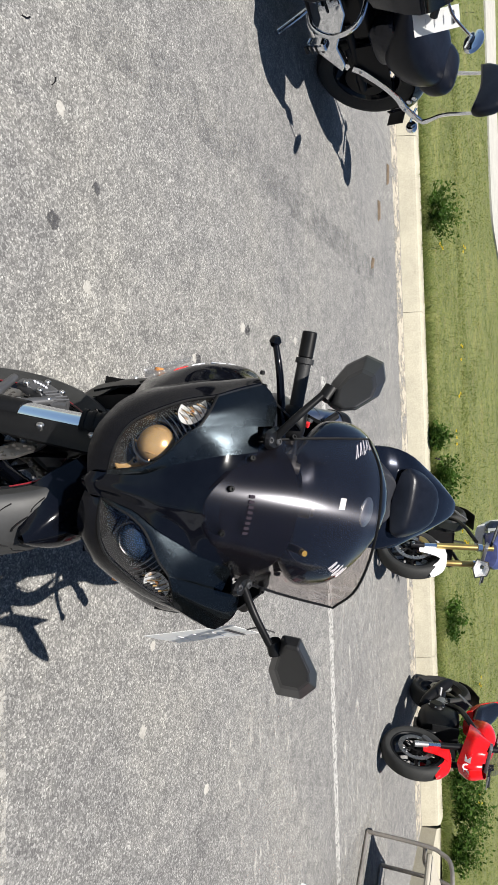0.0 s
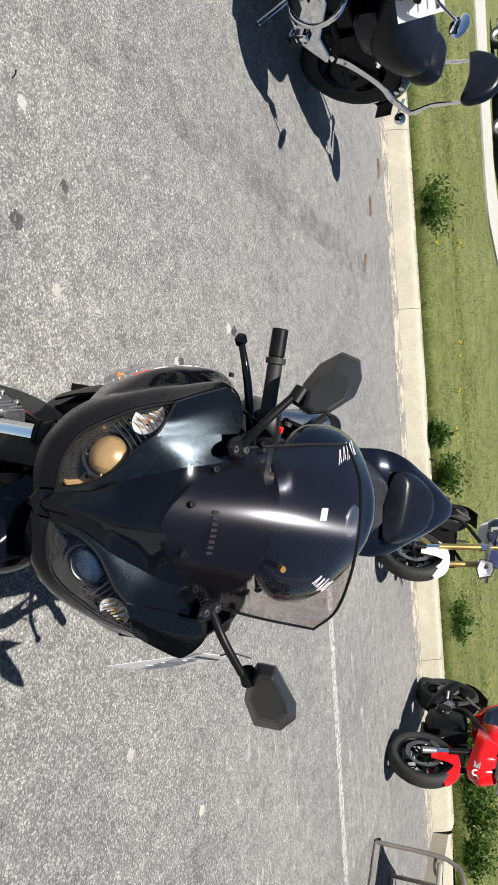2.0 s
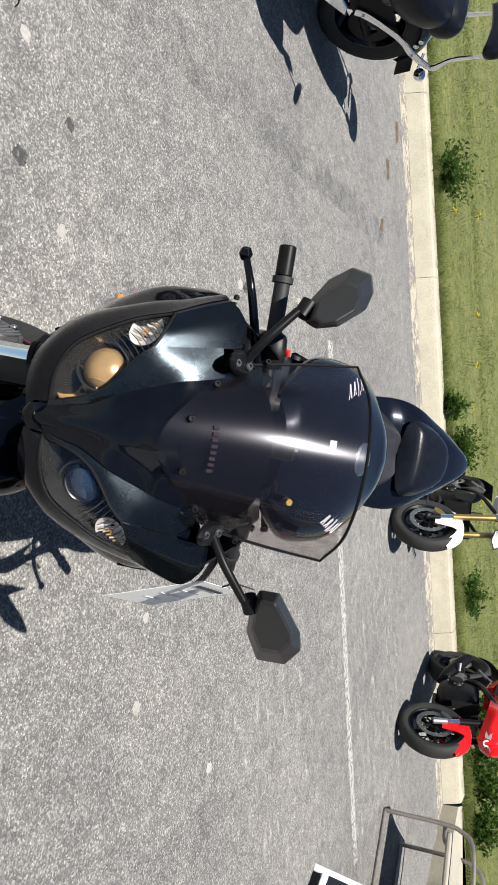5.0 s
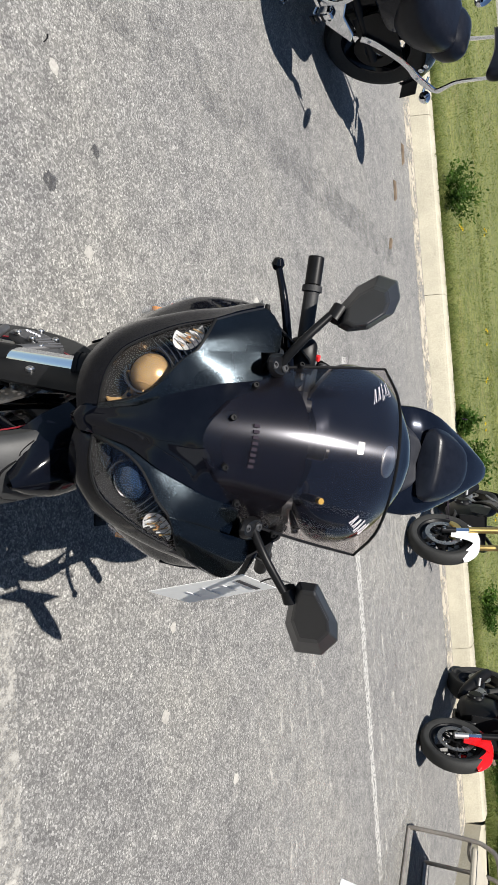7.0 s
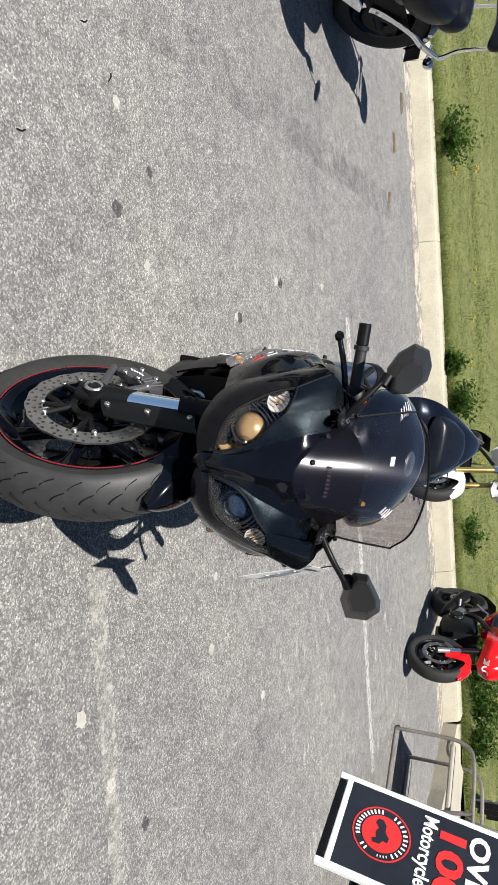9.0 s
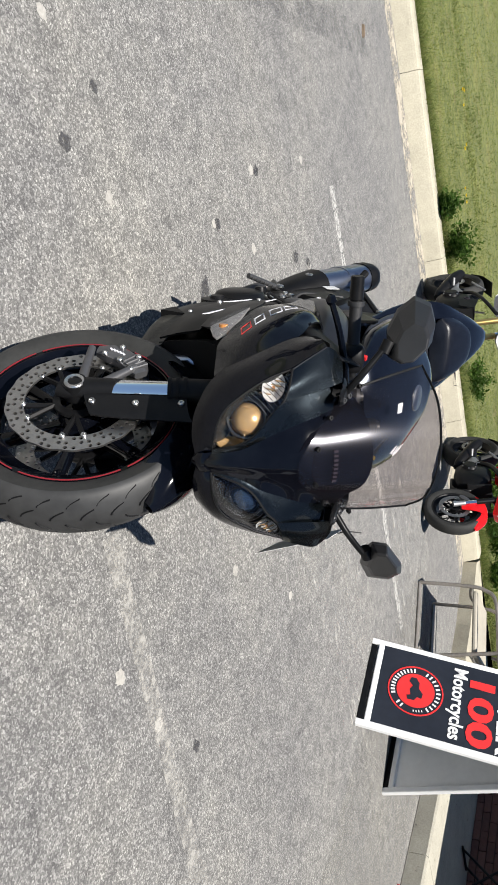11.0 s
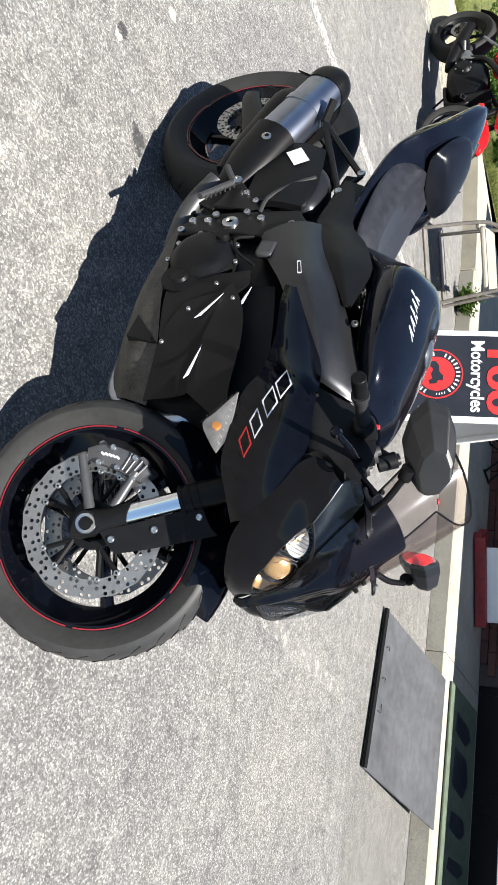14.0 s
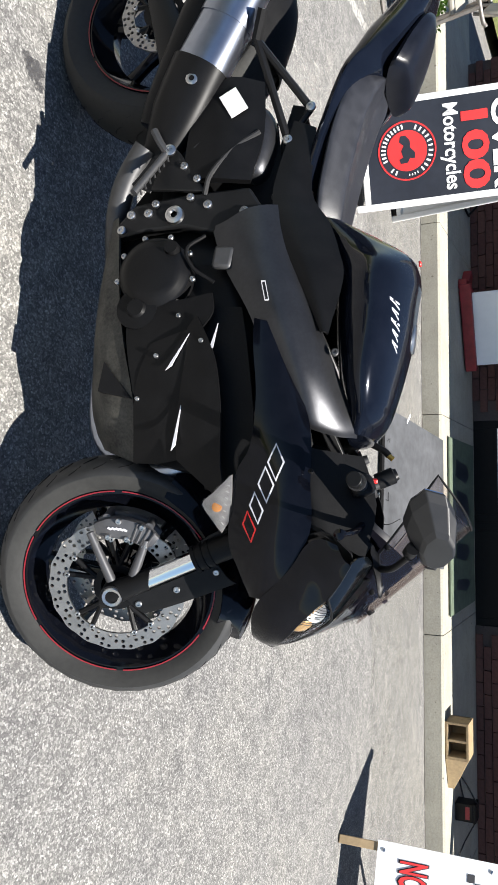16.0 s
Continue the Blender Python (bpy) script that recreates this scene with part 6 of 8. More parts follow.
        b = revolve([(0, -0.006), (0.010, -0.004), (0.010, 0.004), (0, 0.006)], 16, centre=(.520, ys(-.197), .545))
        part("indicator_bulb", b, AMBER, sig)
    # plain lettering bars in silver and red
    for sgn in (-1, 1):
        a, b = Vector((.418, sgn * .256, .672)), Vector((.590, sgn * .210, .598))
        way = (b - a).normalized()
        nrm = Vector((0.20, sgn, 0.02)).normalized()
        up = nrm.cross(way) if sgn < 0 else way.cross(nrm)
        up = up if up.z > 0 else -up
        m = Matrix(((way.x, up.x, nrm.x, 0), (way.y, up.y, nrm.y, 0), (way.z, up.z, nrm.z, 0), (0, 0, 0, 1)))
        glyphs = [(0.000, 0.040), (0.047, 0.038), (0.100, 0.030), (0.140, 0.030)]
        for k, (x, w) in enumerate(glyphs):
            s, h, t = 0.013, 0.0155, 0.0030
            out = [(x - s, -h), (x + w - s, -h), (x + w + s, h), (x + s, h)]
            hole = [(x - s + t * 1.6, -h + t), (x + w - s - t * 0.6, -h + t), (x + w + s - t * 1.6, h - t), (x + s + t * 0.6, h - t)]
            bm = lay_on(prism(out, 0.0012, hole=hole), Matrix.Translation(a + nrm * 0.004) @ m, sides[0 if sgn < 0 else 1])
            part("lettering_bar", bm, RED_PLAIN if k == 3 else SILVER_PRINT_AND_GLINT, bike, smooth=False)
    for sgn in (-1, 1):
        m = Matrix.Translation((.130, sgn * .158, .880)) @ Matrix.Rotation(radians(sgn * -62), 4, "X") @ Matrix.Rotation(radians(-sgn * 8), 4, "Z")
        bm = bmesh.new()
        for k in range(5):
            x = (k - 2) * 0.021
            h = 0.014 if k in (0, 2) else 0.010
            prism([(x - 0.007, -h), (x - 0.0035, -h), (x + 0.0055, h), (x + 0.002, h)], 0.0015, None, bm)
            prism([(x - 0.0045, -h), (x + 0.005, h * 0.2), (x + 0.013, h), (x + 0.0165, h), (x + 0.008, h * 0.1), (x - 0.001, -h)], 0.0015, None, bm)
        lay_on(bm, m, tank_body)
        part("tank_lettering_bars", bm, SILVER_PRINT_AND_GLINT, bike)
        way, nrm = Vector((.0546, sgn * .0065, .0139)).normalized(), Vector((-.11, sgn, .05)).normalized()
        up = nrm.cross(way).normalized()
        m = Matrix(((way.x, up.x, nrm.x, .0844), (way.y, up.y, nrm.y, sgn * .2212), (way.z, up.z, nrm.z, .6183), (0, 0, 0, 1)))
        bm = prism([(-.024, -.0045), (.022, -.0045), (.024, .0045), (-.022, .0045)], 0.0022, m, hole=[(-.021, -.003), (.0195, -.003), (.021, .003), (-.0195, .003)])
        part("frame_badge", bm, PRINT_GREY, bike, smooth=False)
        m = Matrix.Translation((-.660, sgn * .150, .900)) @ Matrix.Rotation(radians(sgn * -14), 4, "Z") @ Matrix.Rotation(radians(90 if sgn < 0 else -90), 4, "X") @ Matrix.Rotation(radians(22 * sgn), 4, "Z")
        for k in range(3):
            x = k * .02
            bm = prism([(x - .028, -.008), (x - .014, -.008), (x - .010, .008), (x - .024, .008)], 0.001, hole=[(x - .0255, -.006), (x - .0165, -.006), (x - .0125, .006), (x - .0215, .006)])
            part("tail_lettering_bar", lay_on(bm, m, tail_body), PRINT_DIM, bike, smooth=False)


def price_tag(parent_matrix, name, label):
    tag = thing(name, label, "price tag", parent_matrix)
    rows = [[(x, 0.0012 * math.sin(4 * z + x * 9), -z) for z in (0, .07, .14, .20)] for x in (-.10, -.03, .04, .10)]
    part("sheet", panel(rows, 0.0008, 3, 3), PAPER, tag)
    for k in range(4):
        w = (0.15, 0.10, 0.12, 0.09)[k]
        part("print_bar", box((w * 0.8, 0.0010, 0.0025 if k else 0.010), Matrix.Translation((0.0, 0.0022, -0.026 - k * 0.040))), INK if k == 0 else PRINT_GREY, tag, smooth=False)
    part("tie", tube([(0, 0, 0), (0.01, 0, 0.03), (-.01, 0.01, 0.06)], 0.0015, 5, 3), GRIP, tag)
    return tag


BIKE_M = pose(1.604, -0.159, 0.0, -LEAN, 0, -6)
sport_bike = thing("sport_motorcycle", "black metallic faired sports motorcycle leaning on its side stand", "motorcycle", BIKE_M)
build_front_end(sport_bike)
build_cowl(sport_bike)
build_body(sport_bike)
price_tag(BIKE_M @ Matrix.Translation((.505, .228, .828)) @ Matrix.Rotation(radians(-16), 4, "Z") @ Matrix.Rotation(radians(23), 4, "X") @ Matrix.Diagonal((0.78, 1, 0.85, 1)), "price_tag", "white printed price sheet hanging from the handlebar")


# ---- the other parked motorcycles ----
def ring_set(specs):
    return [half_ring(x, p) for x, p in specs]


def parked_sportbike(name, label, m, group, base, paint, fork_mat, fairing, steer=14.0, wheelbase=1.36):
    """A sports motorcycle with its axle line along x; the fairing is left off for the naked one."""
    bike = thing(name, label, "motorcycle", m, group)
    fx, rx = wheelbase / 2, -wheelbase / 2
    hub = Vector((fx, 0, 0.298))
    fork = FORK
    st = Matrix.Translation(hub) @ Matrix.Rotation(radians(steer), 4, fork) @ Matrix.Translation(-hub)
    wheel = build_wheel(bike, "front_wheel", st @ Matrix.Translation(hub), 0.298, 0.120, rim_mat=BLACK_SATIN, spokes=5, groove=False)
    for y in (-0.062, 0.062):
        build_disc(wheel, y, 0.155, 0.115, 36, 1)
    rear = build_wheel(bike, "rear_wheel", Matrix.Translation((rx, 0, 0.312)), 0.312, 0.175, rim_mat=BLACK_SATIN, spokes=5, groove=False)
    build_disc(rear, -0.085, 0.11, 0.08, 30, 1)
    part("axle_end", revolve([(0, -0.125), (0.016, -0.125), (0.018, -0.10)], 16), STEEL, wheel)
    made = []
    for sgn in (-1, 1):
        a = hub + Vector((0, sgn * 0.098, 0))
        made.append(part("fork_foot", tube([a - fork * 0.02, a + fork * 0.10], 0.029, 14, 1, end=0.024), ALLOY if fairing else BLACK_SATIN, bike))
        made.append(part("fork_leg", tube([a + fork * 0.08, a + fork * 0.24], 0.021, 14, 1), CHROME, bike))
        made.append(part("fork_tube", tube([a + fork * 0.21, a + fork * 0.72], 0.027, 16, 1), fork_mat, bike))
        cal = bmesh.new()
        for yo in (0.022, -0.016):
            rings = []
            for k in range(5):
                ang = radians(118 + k * 13)
                c, s = math.cos(ang), math.sin(ang)
                rings.append(oval(hub + Vector((c * 0.142, sgn * (0.062 + yo), s * 0.142)), (c, 0, s), (0, 1, 0), 0.028 * (0.7, 1, 1, 1, 0.7)[k], 0.014, 8, 3.0))
            loft(rings, 2, cal)
        made.append(part("brake_caliper", cal, GOLD if not fairing else CALIPER, bike))
    rows = []
    for ang, w in ((46, 0.02), (56, 0.056), (80, 0.074), (115, 0.074), (140, 0.06)):
        c, s = math.cos(radians(ang)), math.sin(radians(ang))
        rows.append([hub + Vector((c * (0.320 - 0.06 * abs(u) ** 2.2), u * w, s * (0.320 - 0.06 * abs(u) ** 2.2))) for u in (-1, -.6, 0, .6, 1)])
    made.append(part("front_fender", panel(rows, 0.004, 4, 3), paint, bike))
    for sgn in (-1, 1):
        made.append(part("fender_side", panel([[hub + Vector((-.01, sgn * .085, .06)), hub + Vector((.045, sgn * .082, .07))], [hub + Vector((-.09, sgn * .084, .20)), hub + Vector((.03, sgn * .080, .21))], [hub + Vector((-.15, sgn * .076, .27)), hub + Vector((.05, sgn * .070, .285))]], 0.004, 3, 2), paint, bike))
    top = hub + fork * 0.66
    made.append(part("yoke", box((0.09, 0.26, 0.03), Matrix.Translation(top)), ALLOY, bike, bevel=0.006))
    for sgn in (-1, 1):
        g = top + Vector((-0.01, sgn * 0.10, 0.03))
        end = g + Vector((-0.07, sgn * 0.25, 0.02))
        made.append(part("handlebar", tube([g, g.lerp(end, 0.4), end], 0.012, 10, 3), BLACK_SATIN, bike))
        made.append(part("grip", tube([g.lerp(end, 0.5), end], 0.017, 12, 1), GRIP, bike))
        made.append(part("lever", tube([g.lerp(end, 0.35) + Vector((0.04, 0, 0)), end + Vector((0.05, 0, -0.01))], 0.007, 8, 2, end=0.005), ALLOY, bike))
    for ob in made:
        ob.matrix_basis = st
    # engine, frame, exhaust
    eng = loft(ring_set([(x, [(0, t), (w * 0.8, t), (w, t - 0.05), (w, b + 0.05), (w * 0.8, b), (0, b)]) for x, w, t, b in ((-.16, .13, .52, .25), (0, .17, .58, .22), (.16, .17, .60, .22), (.30, .13, .52, .28))]), 1)
    part("engine_block", eng, BLACK_SATIN, bike, bevel=0.012)
    for sgn in (-1, 1):
        part("engine_cover", revolve([(0, sgn * .205), (.055, sgn * .203), (.075, sgn * .185), (.085, sgn * .15)], 30, centre=(0.0, 0, .36)), BLACK_SATIN, bike)
        studs("cover_bolt", [(0.075 * math.cos(k * 1.05), sgn * .190, .36 + 0.075 * math.sin(k * 1.05)) for k in range(6)], (0, sgn, 0), 0.008, STEEL, bike)
        part("frame_tube", tube([(.34, sgn * .10, .82), (.16, sgn * .18, .68), (-.08, sgn * .16, .56), (-.16, sgn * .14, .40)], 0.026 if fairing else 0.017, 12, 4), FRAME_BLACK, bike)
        part("swingarm", tube([(-.14, sgn * .12, .38), (rx + .25, sgn * .13, .36), (rx, sgn * .13, .312)], 0.032, 12, 4), ALLOY if not fairing else FRAME_BLACK, bike)
        peg = Vector((-.22, sgn * .19, .36))
        part("footpeg_hanger", prism([(-.12, .46), (-.14, .33), (-.25, .36), (-.24, .40)], 0.014, Matrix(((1, 0, 0, 0), (0, 0, sgn, sgn * 0.16), (0, 1, 0, 0), (0, 0, 0, 1)))), ALLOY, bike, bevel=0.002)
        part("footpeg", tube([peg, peg + Vector((-.03, sgn * .07, 0))], 0.012, 8, 2), ALLOY, bike)
        part("rear_peg_stay", tube([(-.30, sgn * .12, .66), (-.42, sgn * .16, .52), (-.34, sgn * .13, .60)], 0.010, 8, 3), ALLOY, bike)
    for y in (-.08, 0, .08):
        part("exhaust_header", tube([(.30, y, .46), (.38, y, .38), (.34, y * .8, .24), (.10, y * .5, .20)], 0.020, 10, 4), STEEL if not fairing else BLACK_SATIN, bike)
    part("silencer", loft([oval(c, (0, 1, 0), (0, 0, 1), a, a, 16) for c, a in (((-.05, -.12, .22), .03), ((-.15, -.15, .25), .05), ((-.40, -.20, .34), .058), ((-.52, -.21, .39), .05))], 3), BLACK_SATIN, bike)
    part("radiator", box((0.035, 0.30, 0.24), pose(.34, 0, .50, 0, -12, 0)), BLACK_MATT, bike, bevel=0.006)
    # tank, seats, tail
    tank = ring_set([(.33, [(0, .86), (.07, .85), (.11, .82), (.09, .76), (0, .75)]), (.22, [(0, .93), (.11, .91), (.17, .85), (.14, .74), (0, .73)]), (.06, [(0, .93), (.10, .91), (.165, .84), (.13, .71), (0, .70)]), (-.08, [(0, .84), (.08, .83), (.11, .79), (.10, .70), (0, .69)])])
    up = Matrix.Translation((0, 0, 0.0 if fairing else 0.15))
    part("fuel_tank", loft(tank, 4, around=3), paint if fairing else VIOLET_PAINT, bike, "" if fairing else "blue-violet fuel tank").matrix_basis = up
    seat = ring_set([(-.06, [(0, .78), (.08, .77), (.11, .74), (.10, .70), (0, .69)]), (-.25, [(0, .79), (.12, .78), (.15, .75), (.13, .71), (0, .70)]), (-.42, [(0, .84), (.10, .83), (.13, .80), (.11, .76), (0, .75)]), (-.62, [(0, .91), (.06, .90), (.09, .88), (.08, .85), (0, .84)])])
    part("seat", loft(seat, 4, around=2), SEAT_VINYL, bike).matrix_basis = up
    tail = ring_set([(-.18, [(0, .70), (.11, .69), (.13, .67), (.10, .62), (0, .61)]), (-.42, [(0, .78), (.11, .77), (.13, .75), (.10, .69), (0, .68)]), (-.70, [(0, .90), (.06, .89), (.07, .87), (.05, .83), (0, .82)])])
    part("tail_unit", loft(tail, 4, around=2), paint, bike).matrix_basis = up
    part("rear_mudguard", panel([[(rx + .02, -.08, .70), (rx + .02, .08, .70)], [(rx - .20, -.08, .58), (rx - .20, .08, .58)], [(rx - .30, -.07, .46), (rx - .30, .07, .46)]], 0.006, 3, 2), BLACK_MATT, bike)
    part("side_stand", tube([(-.05, .12, .24), (-.08, .24, .12), (-.09, .30, .06)], 0.011, 8, 3), BLACK_SATIN, bike)
    if fairing:
        cheeks = [[(.62, -.02, .66), (.56, -.12, .68), (.44, -.19, .70), (.26, -.20, .70)], [(.66, -.02, .76), (.60, -.14, .77), (.46, -.20, .79), (.30, -.17, .80)], [(.60, -.02, .86), (.55, -.12, .88), (.44, -.16, .90), (.34, -.13, .88)]]
        both_sides("nose_fairing", cheeks, 0.004, paint, bike)
        part("nose_bridge", panel([[(.62, -.025, .66), (.635, 0, .66), (.62, .025, .66)], [(.66, -.025, .76), (.675, 0, .76), (.66, .025, .76)], [(.60, -.025, .86), (.615, 0, .86), (.60, .025, .86)]], 0.004, 3, 2), paint, bike)
        for sgn in (-1, 1):
            lamp = part("headlamp", panel([[(.652, sgn * .035, .715), (.628, sgn * .085, .718), (.585, sgn * .130, .735)], [(.672, sgn * .035, .765), (.640, sgn * .090, .770), (.590, sgn * .140, .785)]], 0.003, 4, 4), LENS, bike)
            part("lamp_bowl", panel([[(.644, sgn * .035, .715), (.618, sgn * .085, .718), (.575, sgn * .125, .735)], [(.662, sgn * .035, .765), (.630, sgn * .090, .770), (.580, sgn * .135, .785)]], 0.002, 3, 3), REFLECTOR, lamp)
        badge = part("round_badge", prism([(0.030 * math.cos(k * 0.524), 0.030 * math.sin(k * 0.524)) for k in range(12)], 0.003, Matrix.Translation((.668, 0, .735)) @ Matrix.Rotation(radians(78), 4, "Y")), SIGN_WHITE, bike, "white round badge", smooth=False)
        part("badge_mark", prism([(0.018 * math.cos(k * 1.047), 0.018 * math.sin(k * 1.047)) for k in range(6)], 0.003, Matrix.Translation((.6695, 0, .735)) @ Matrix.Rotation(radians(78), 4, "Y")), RED_PLAIN, badge, smooth=False)
        part("windscreen", panel([[(.54, -.11, .90), (.60, 0, .88), (.54, .11, .90)], [(.40, -.12, 1.0), (.46, 0, 1.04), (.40, .12, 1.0)]], 0.003, 5, 5), SCREEN, bike)
    else:
        # angular headlamp with its grey shell, carried in front of the fork
        c = hub + fork * 0.66 + Vector((0.09, 0.09, 0))
        face = [(-.085, -.045), (-.060, .050), (0, .066), (.060, .050), (.085, -.045), (0, -.070)]
        rim = lambda k, d: [c + Vector((d + z * k * -0.35, y * k, z * k)) for y, z in face]
        lamp = part("headlamp", loft([rim(1.0, .0), rim(.92, .012), rim(.55, .018)], 2), LENS, bike, "angular clear headlamp")
        part("lamp_bowl", loft([rim(.96, -.004), rim(.70, -.035), rim(.25, -.050)], 2, caps=False), REFLECTOR, lamp)
        part("lamp_shell", loft([rim(1.06, .002), rim(1.08, -.010), rim(.80, -.075)], 2, caps=False), SPAR_GREY, lamp)
        for sgn in (-1, 1):
            part("fork_clamp", tube([hub + fork * 0.58 + Vector((0, sgn * .098, 0)), hub + fork * 0.62 + Vector((0, sgn * .098, 0))], 0.034, 14, 1), CHROME, bike).matrix_basis = st
            part("radiator_cowl", panel([[(.38, sgn * .17, .62), (.22, sgn * .20, .64)], [(.36, sgn * .18, .48), (.24, sgn * .20, .46)]], 0.006, 3, 3), BLACK_SATIN, bike)
        part("belly_pan", panel([[(.36, -.15, .36), (.40, 0, .30), (.36, .15, .36)], [(.10, -.16, .28), (.10, 0, .20), (.10, .16, .28)]], 0.006, 3, 3), SPAR_GREY, bike)
        part("side_stripe", panel([[(.20, -.172, .985), (.02, -.172, .965)], [(.18, -.158, .90), (.03, -.155, .885)]], 0.003), WHITE_PAINT, bike)
    return bike


WHITE_BIKE = pose(-2.555, 0.744, 0, -9, 0, 6) @ Matrix.Scale(0.82, 4)
RED_BIKE = pose(-2.438, 2.222, 0, -9, 0, 1) @ Matrix.Scale(0.82, 4)
parked_sportbike("naked_motorcycle", "white naked motorcycle with gold fork tubes, parked at the kerb", WHITE_BIKE, "parked motorcycles", 0, WHITE_PAINT, GOLD, False, 22.0)
parked_sportbike("red_motorcycle", "bright red faired motorcycle parked at the kerb", RED_BIKE, "parked motorcycles", 0, RED_PAINT, BLACK_SATIN, True, 12.0)


def cruiser(m):
    """A black and chrome cruiser; its rear axle stands at x = 0."""
    bike = thing("cruiser_motorcycle", "black cruiser motorcycle with much chrome and a padded backrest", "motorcycle", m, "parked motorcycles")
    rear = build_wheel(bike, "rear_wheel", Matrix.Translation((0, 0, .325)), .325, .165, rim=.205, spokes=9, groove=False)
    part("belt_pulley", revolve([(0.06, .095), (.125, .095), (.13, .088), (.125, .080), (.06, .080)], 36, closed=True), BLACK_SATIN, rear)
    build_disc(rear, -0.09, 0.145, 0.10, 36, 1)
    front = build_wheel(bike, "front_wheel", Matrix.Translation((1.62, 0, .33)), .33, .13, rim=.22, spokes=9, groove=False)
    build_disc(front, 0.075, 0.145, 0.10, 36, 1)
    rows = []
    for ang, w in ((-8, .07), (20, .095), (55, .105), (95, .105), (135, .10), (168, .08)):
        c, s = math.cos(radians(ang)), math.sin(radians(ang))
        rows.append([Vector((c * (.372 - .07 * abs(u) ** 3), u * w, .325 + s * (.372 - .07 * abs(u) ** 3))) for u in (-1, -.7, 0, .7, 1)])
    part("rear_fender", panel(rows, 0.005, 4, 4), BLACK_GLOSS, bike, "gloss black rear mudguard")
    rows = []
    for ang, w in ((40, .06), (80, .085), (120, .085), (160, .06)):
        c, s = math.cos(radians(ang)), math.sin(radians(ang))
        rows.append([Vector((1.62 + c * (.362 - .07 * abs(u) ** 3), u * w, .33 + s * (.362 - .07 * abs(u) ** 3))) for u in (-1, -.7, 0, .7, 1)])
    part("front_fender", panel(rows, 0.005, 4, 4), BLACK_GLOSS, bike)
    for sgn in (-1, 1):
        part("swingarm", tube([(.50, sgn * .14, .36), (.2, sgn * .15, .34), (0, sgn * .15, .325)], .026, 10, 3), BLACK_SATIN, bike)
        rail = [((.205, .320), .024), ((.180, .360), .024), ((.10, .432), .021), ((-.01, .502), .021), ((-.085, .534), .020), ((-.16, .552), .022), ((-.28, .618), .022), ((-.302, .655), .018), ((-.270, .735), .014), ((-.262, .80), .014), ((-.268, .93), .011), ((-.262, 1.03), .010)]
        ways = [(Vector((b[0][0] - a[0][0], 0, b[0][1] - a[0][1]))).normalized() for a, b in zip(rail, rail[1:])]
        rings = [oval((x, sgn * (.182 - .10 * min(.4, max(0, z - .45))), z), Vector((-w.z, 0, w.x)), (0, 1, 0), r, .008, 12, 3.5) for ((x, z), r), w in zip(rail, ways + ways[-1:])]
        part("sissy_bar", loft(rings, 2), CHROME, bike, "flat chrome strut bent up into the backrest bar")
        studs("strut_bolt", [(.180, sgn * .191, .362), (-.165, sgn * .182, .552)], (0, sgn, 0), .010, STEEL, bike)
        lamp = part("turn_signal", revolve([(0, -.05), (.02, -.045), (.034, -.02), (.036, 0), (.03, .012), (0, .016)], 20, axis="x", centre=(-.33, sgn * .17, .56)), CHROME, bike, "chrome ball turn signal")
        part("signal_stem", tube([(-.25, sgn * .10, .59), (-.29, sgn * .17, .56)], .008, 8, 2), CHROME, lamp)
        part("fork_leg", tube([(1.62, sgn * .11, .33), (1.20, sgn * .11, 1.02)], .026, 12, 1), CHROME, bike)
        part("handlebar", tube([(1.16, sgn * .05, .98), (1.12, sgn * .25, 1.05), (.98, sgn * .44, 1.02), (.86, sgn * .49, .97)], .014, 10, 4), CHROME, bike)
        part("grip", tube([(.96, sgn * .45, 1.015), (.84, sgn * .495, .965)], .019, 12, 1), GRIP, bike)
        mir = part("mirror", loft([oval((.72 + d, sgn * .535, 1.14), (0.35, 1, 0), (0, 0, 1), a, a * .46, 18) for d, a in ((-.012, .086), (-.008, .094), (.012, .086), (.026, .044))], 2), CHROME, bike, "oval chrome mirror")
        part("mirror_stem", tube([(.97, sgn * .44, 1.02), (.86, sgn * .50, 1.05), (.78, sgn * .52, 1.10), (.735, sgn * .53, 1.135)], .007, 8, 3), CHROME, mir)
        part("crash_bar", tube([(1.02, sgn * .08, .62), (1.08, sgn * .28, .60), (1.10, sgn * .38, .44), (1.06, sgn * .34, .26), (.98, sgn * .10, .20)], .016, 12, 5), CHROME, bike, "looped chrome engine guard")
        part("footboard", box((.30, .10, .02), pose(.80, sgn * .30, .29, 0, -6, 0)), BLACK_SATIN, bike, bevel=.006)
        peg = part("highway_peg", tube([(1.08, sgn * .37, .36), (1.06, sgn * .50, .36)], .022, 14, 3), CHROME, bike, "chrome highway peg")
        for k in range(4):
            part("peg_band", tube([(1.075 - k * .004, sgn * (.395 + k * .026), .36), (1.073 - k * .004, sgn * (.405 + k * .026), .36)], .0235, 14, 1), GRIP, peg)
        part("rocker_cover", box((.16, .05, .10), pose(.72, sgn * .13, .60, 0, 12, 0)), CHROME, bike, bevel=.018)
    case = Matrix(((1, 0, 0, 0), (0, 0, 1, .19), (0, 1, 0, 0), (0, 0, 0, 1)))
    part("primary_cover", prism([(.215, .268), (.268, .302), (.40, .290), (.62, .40), (.86, .40), (.90, .30), (.82, .21), (.44, .178), (.372, .166)], .045, case), CHROME, bike, "pointed chrome primary cover", bevel=.008)
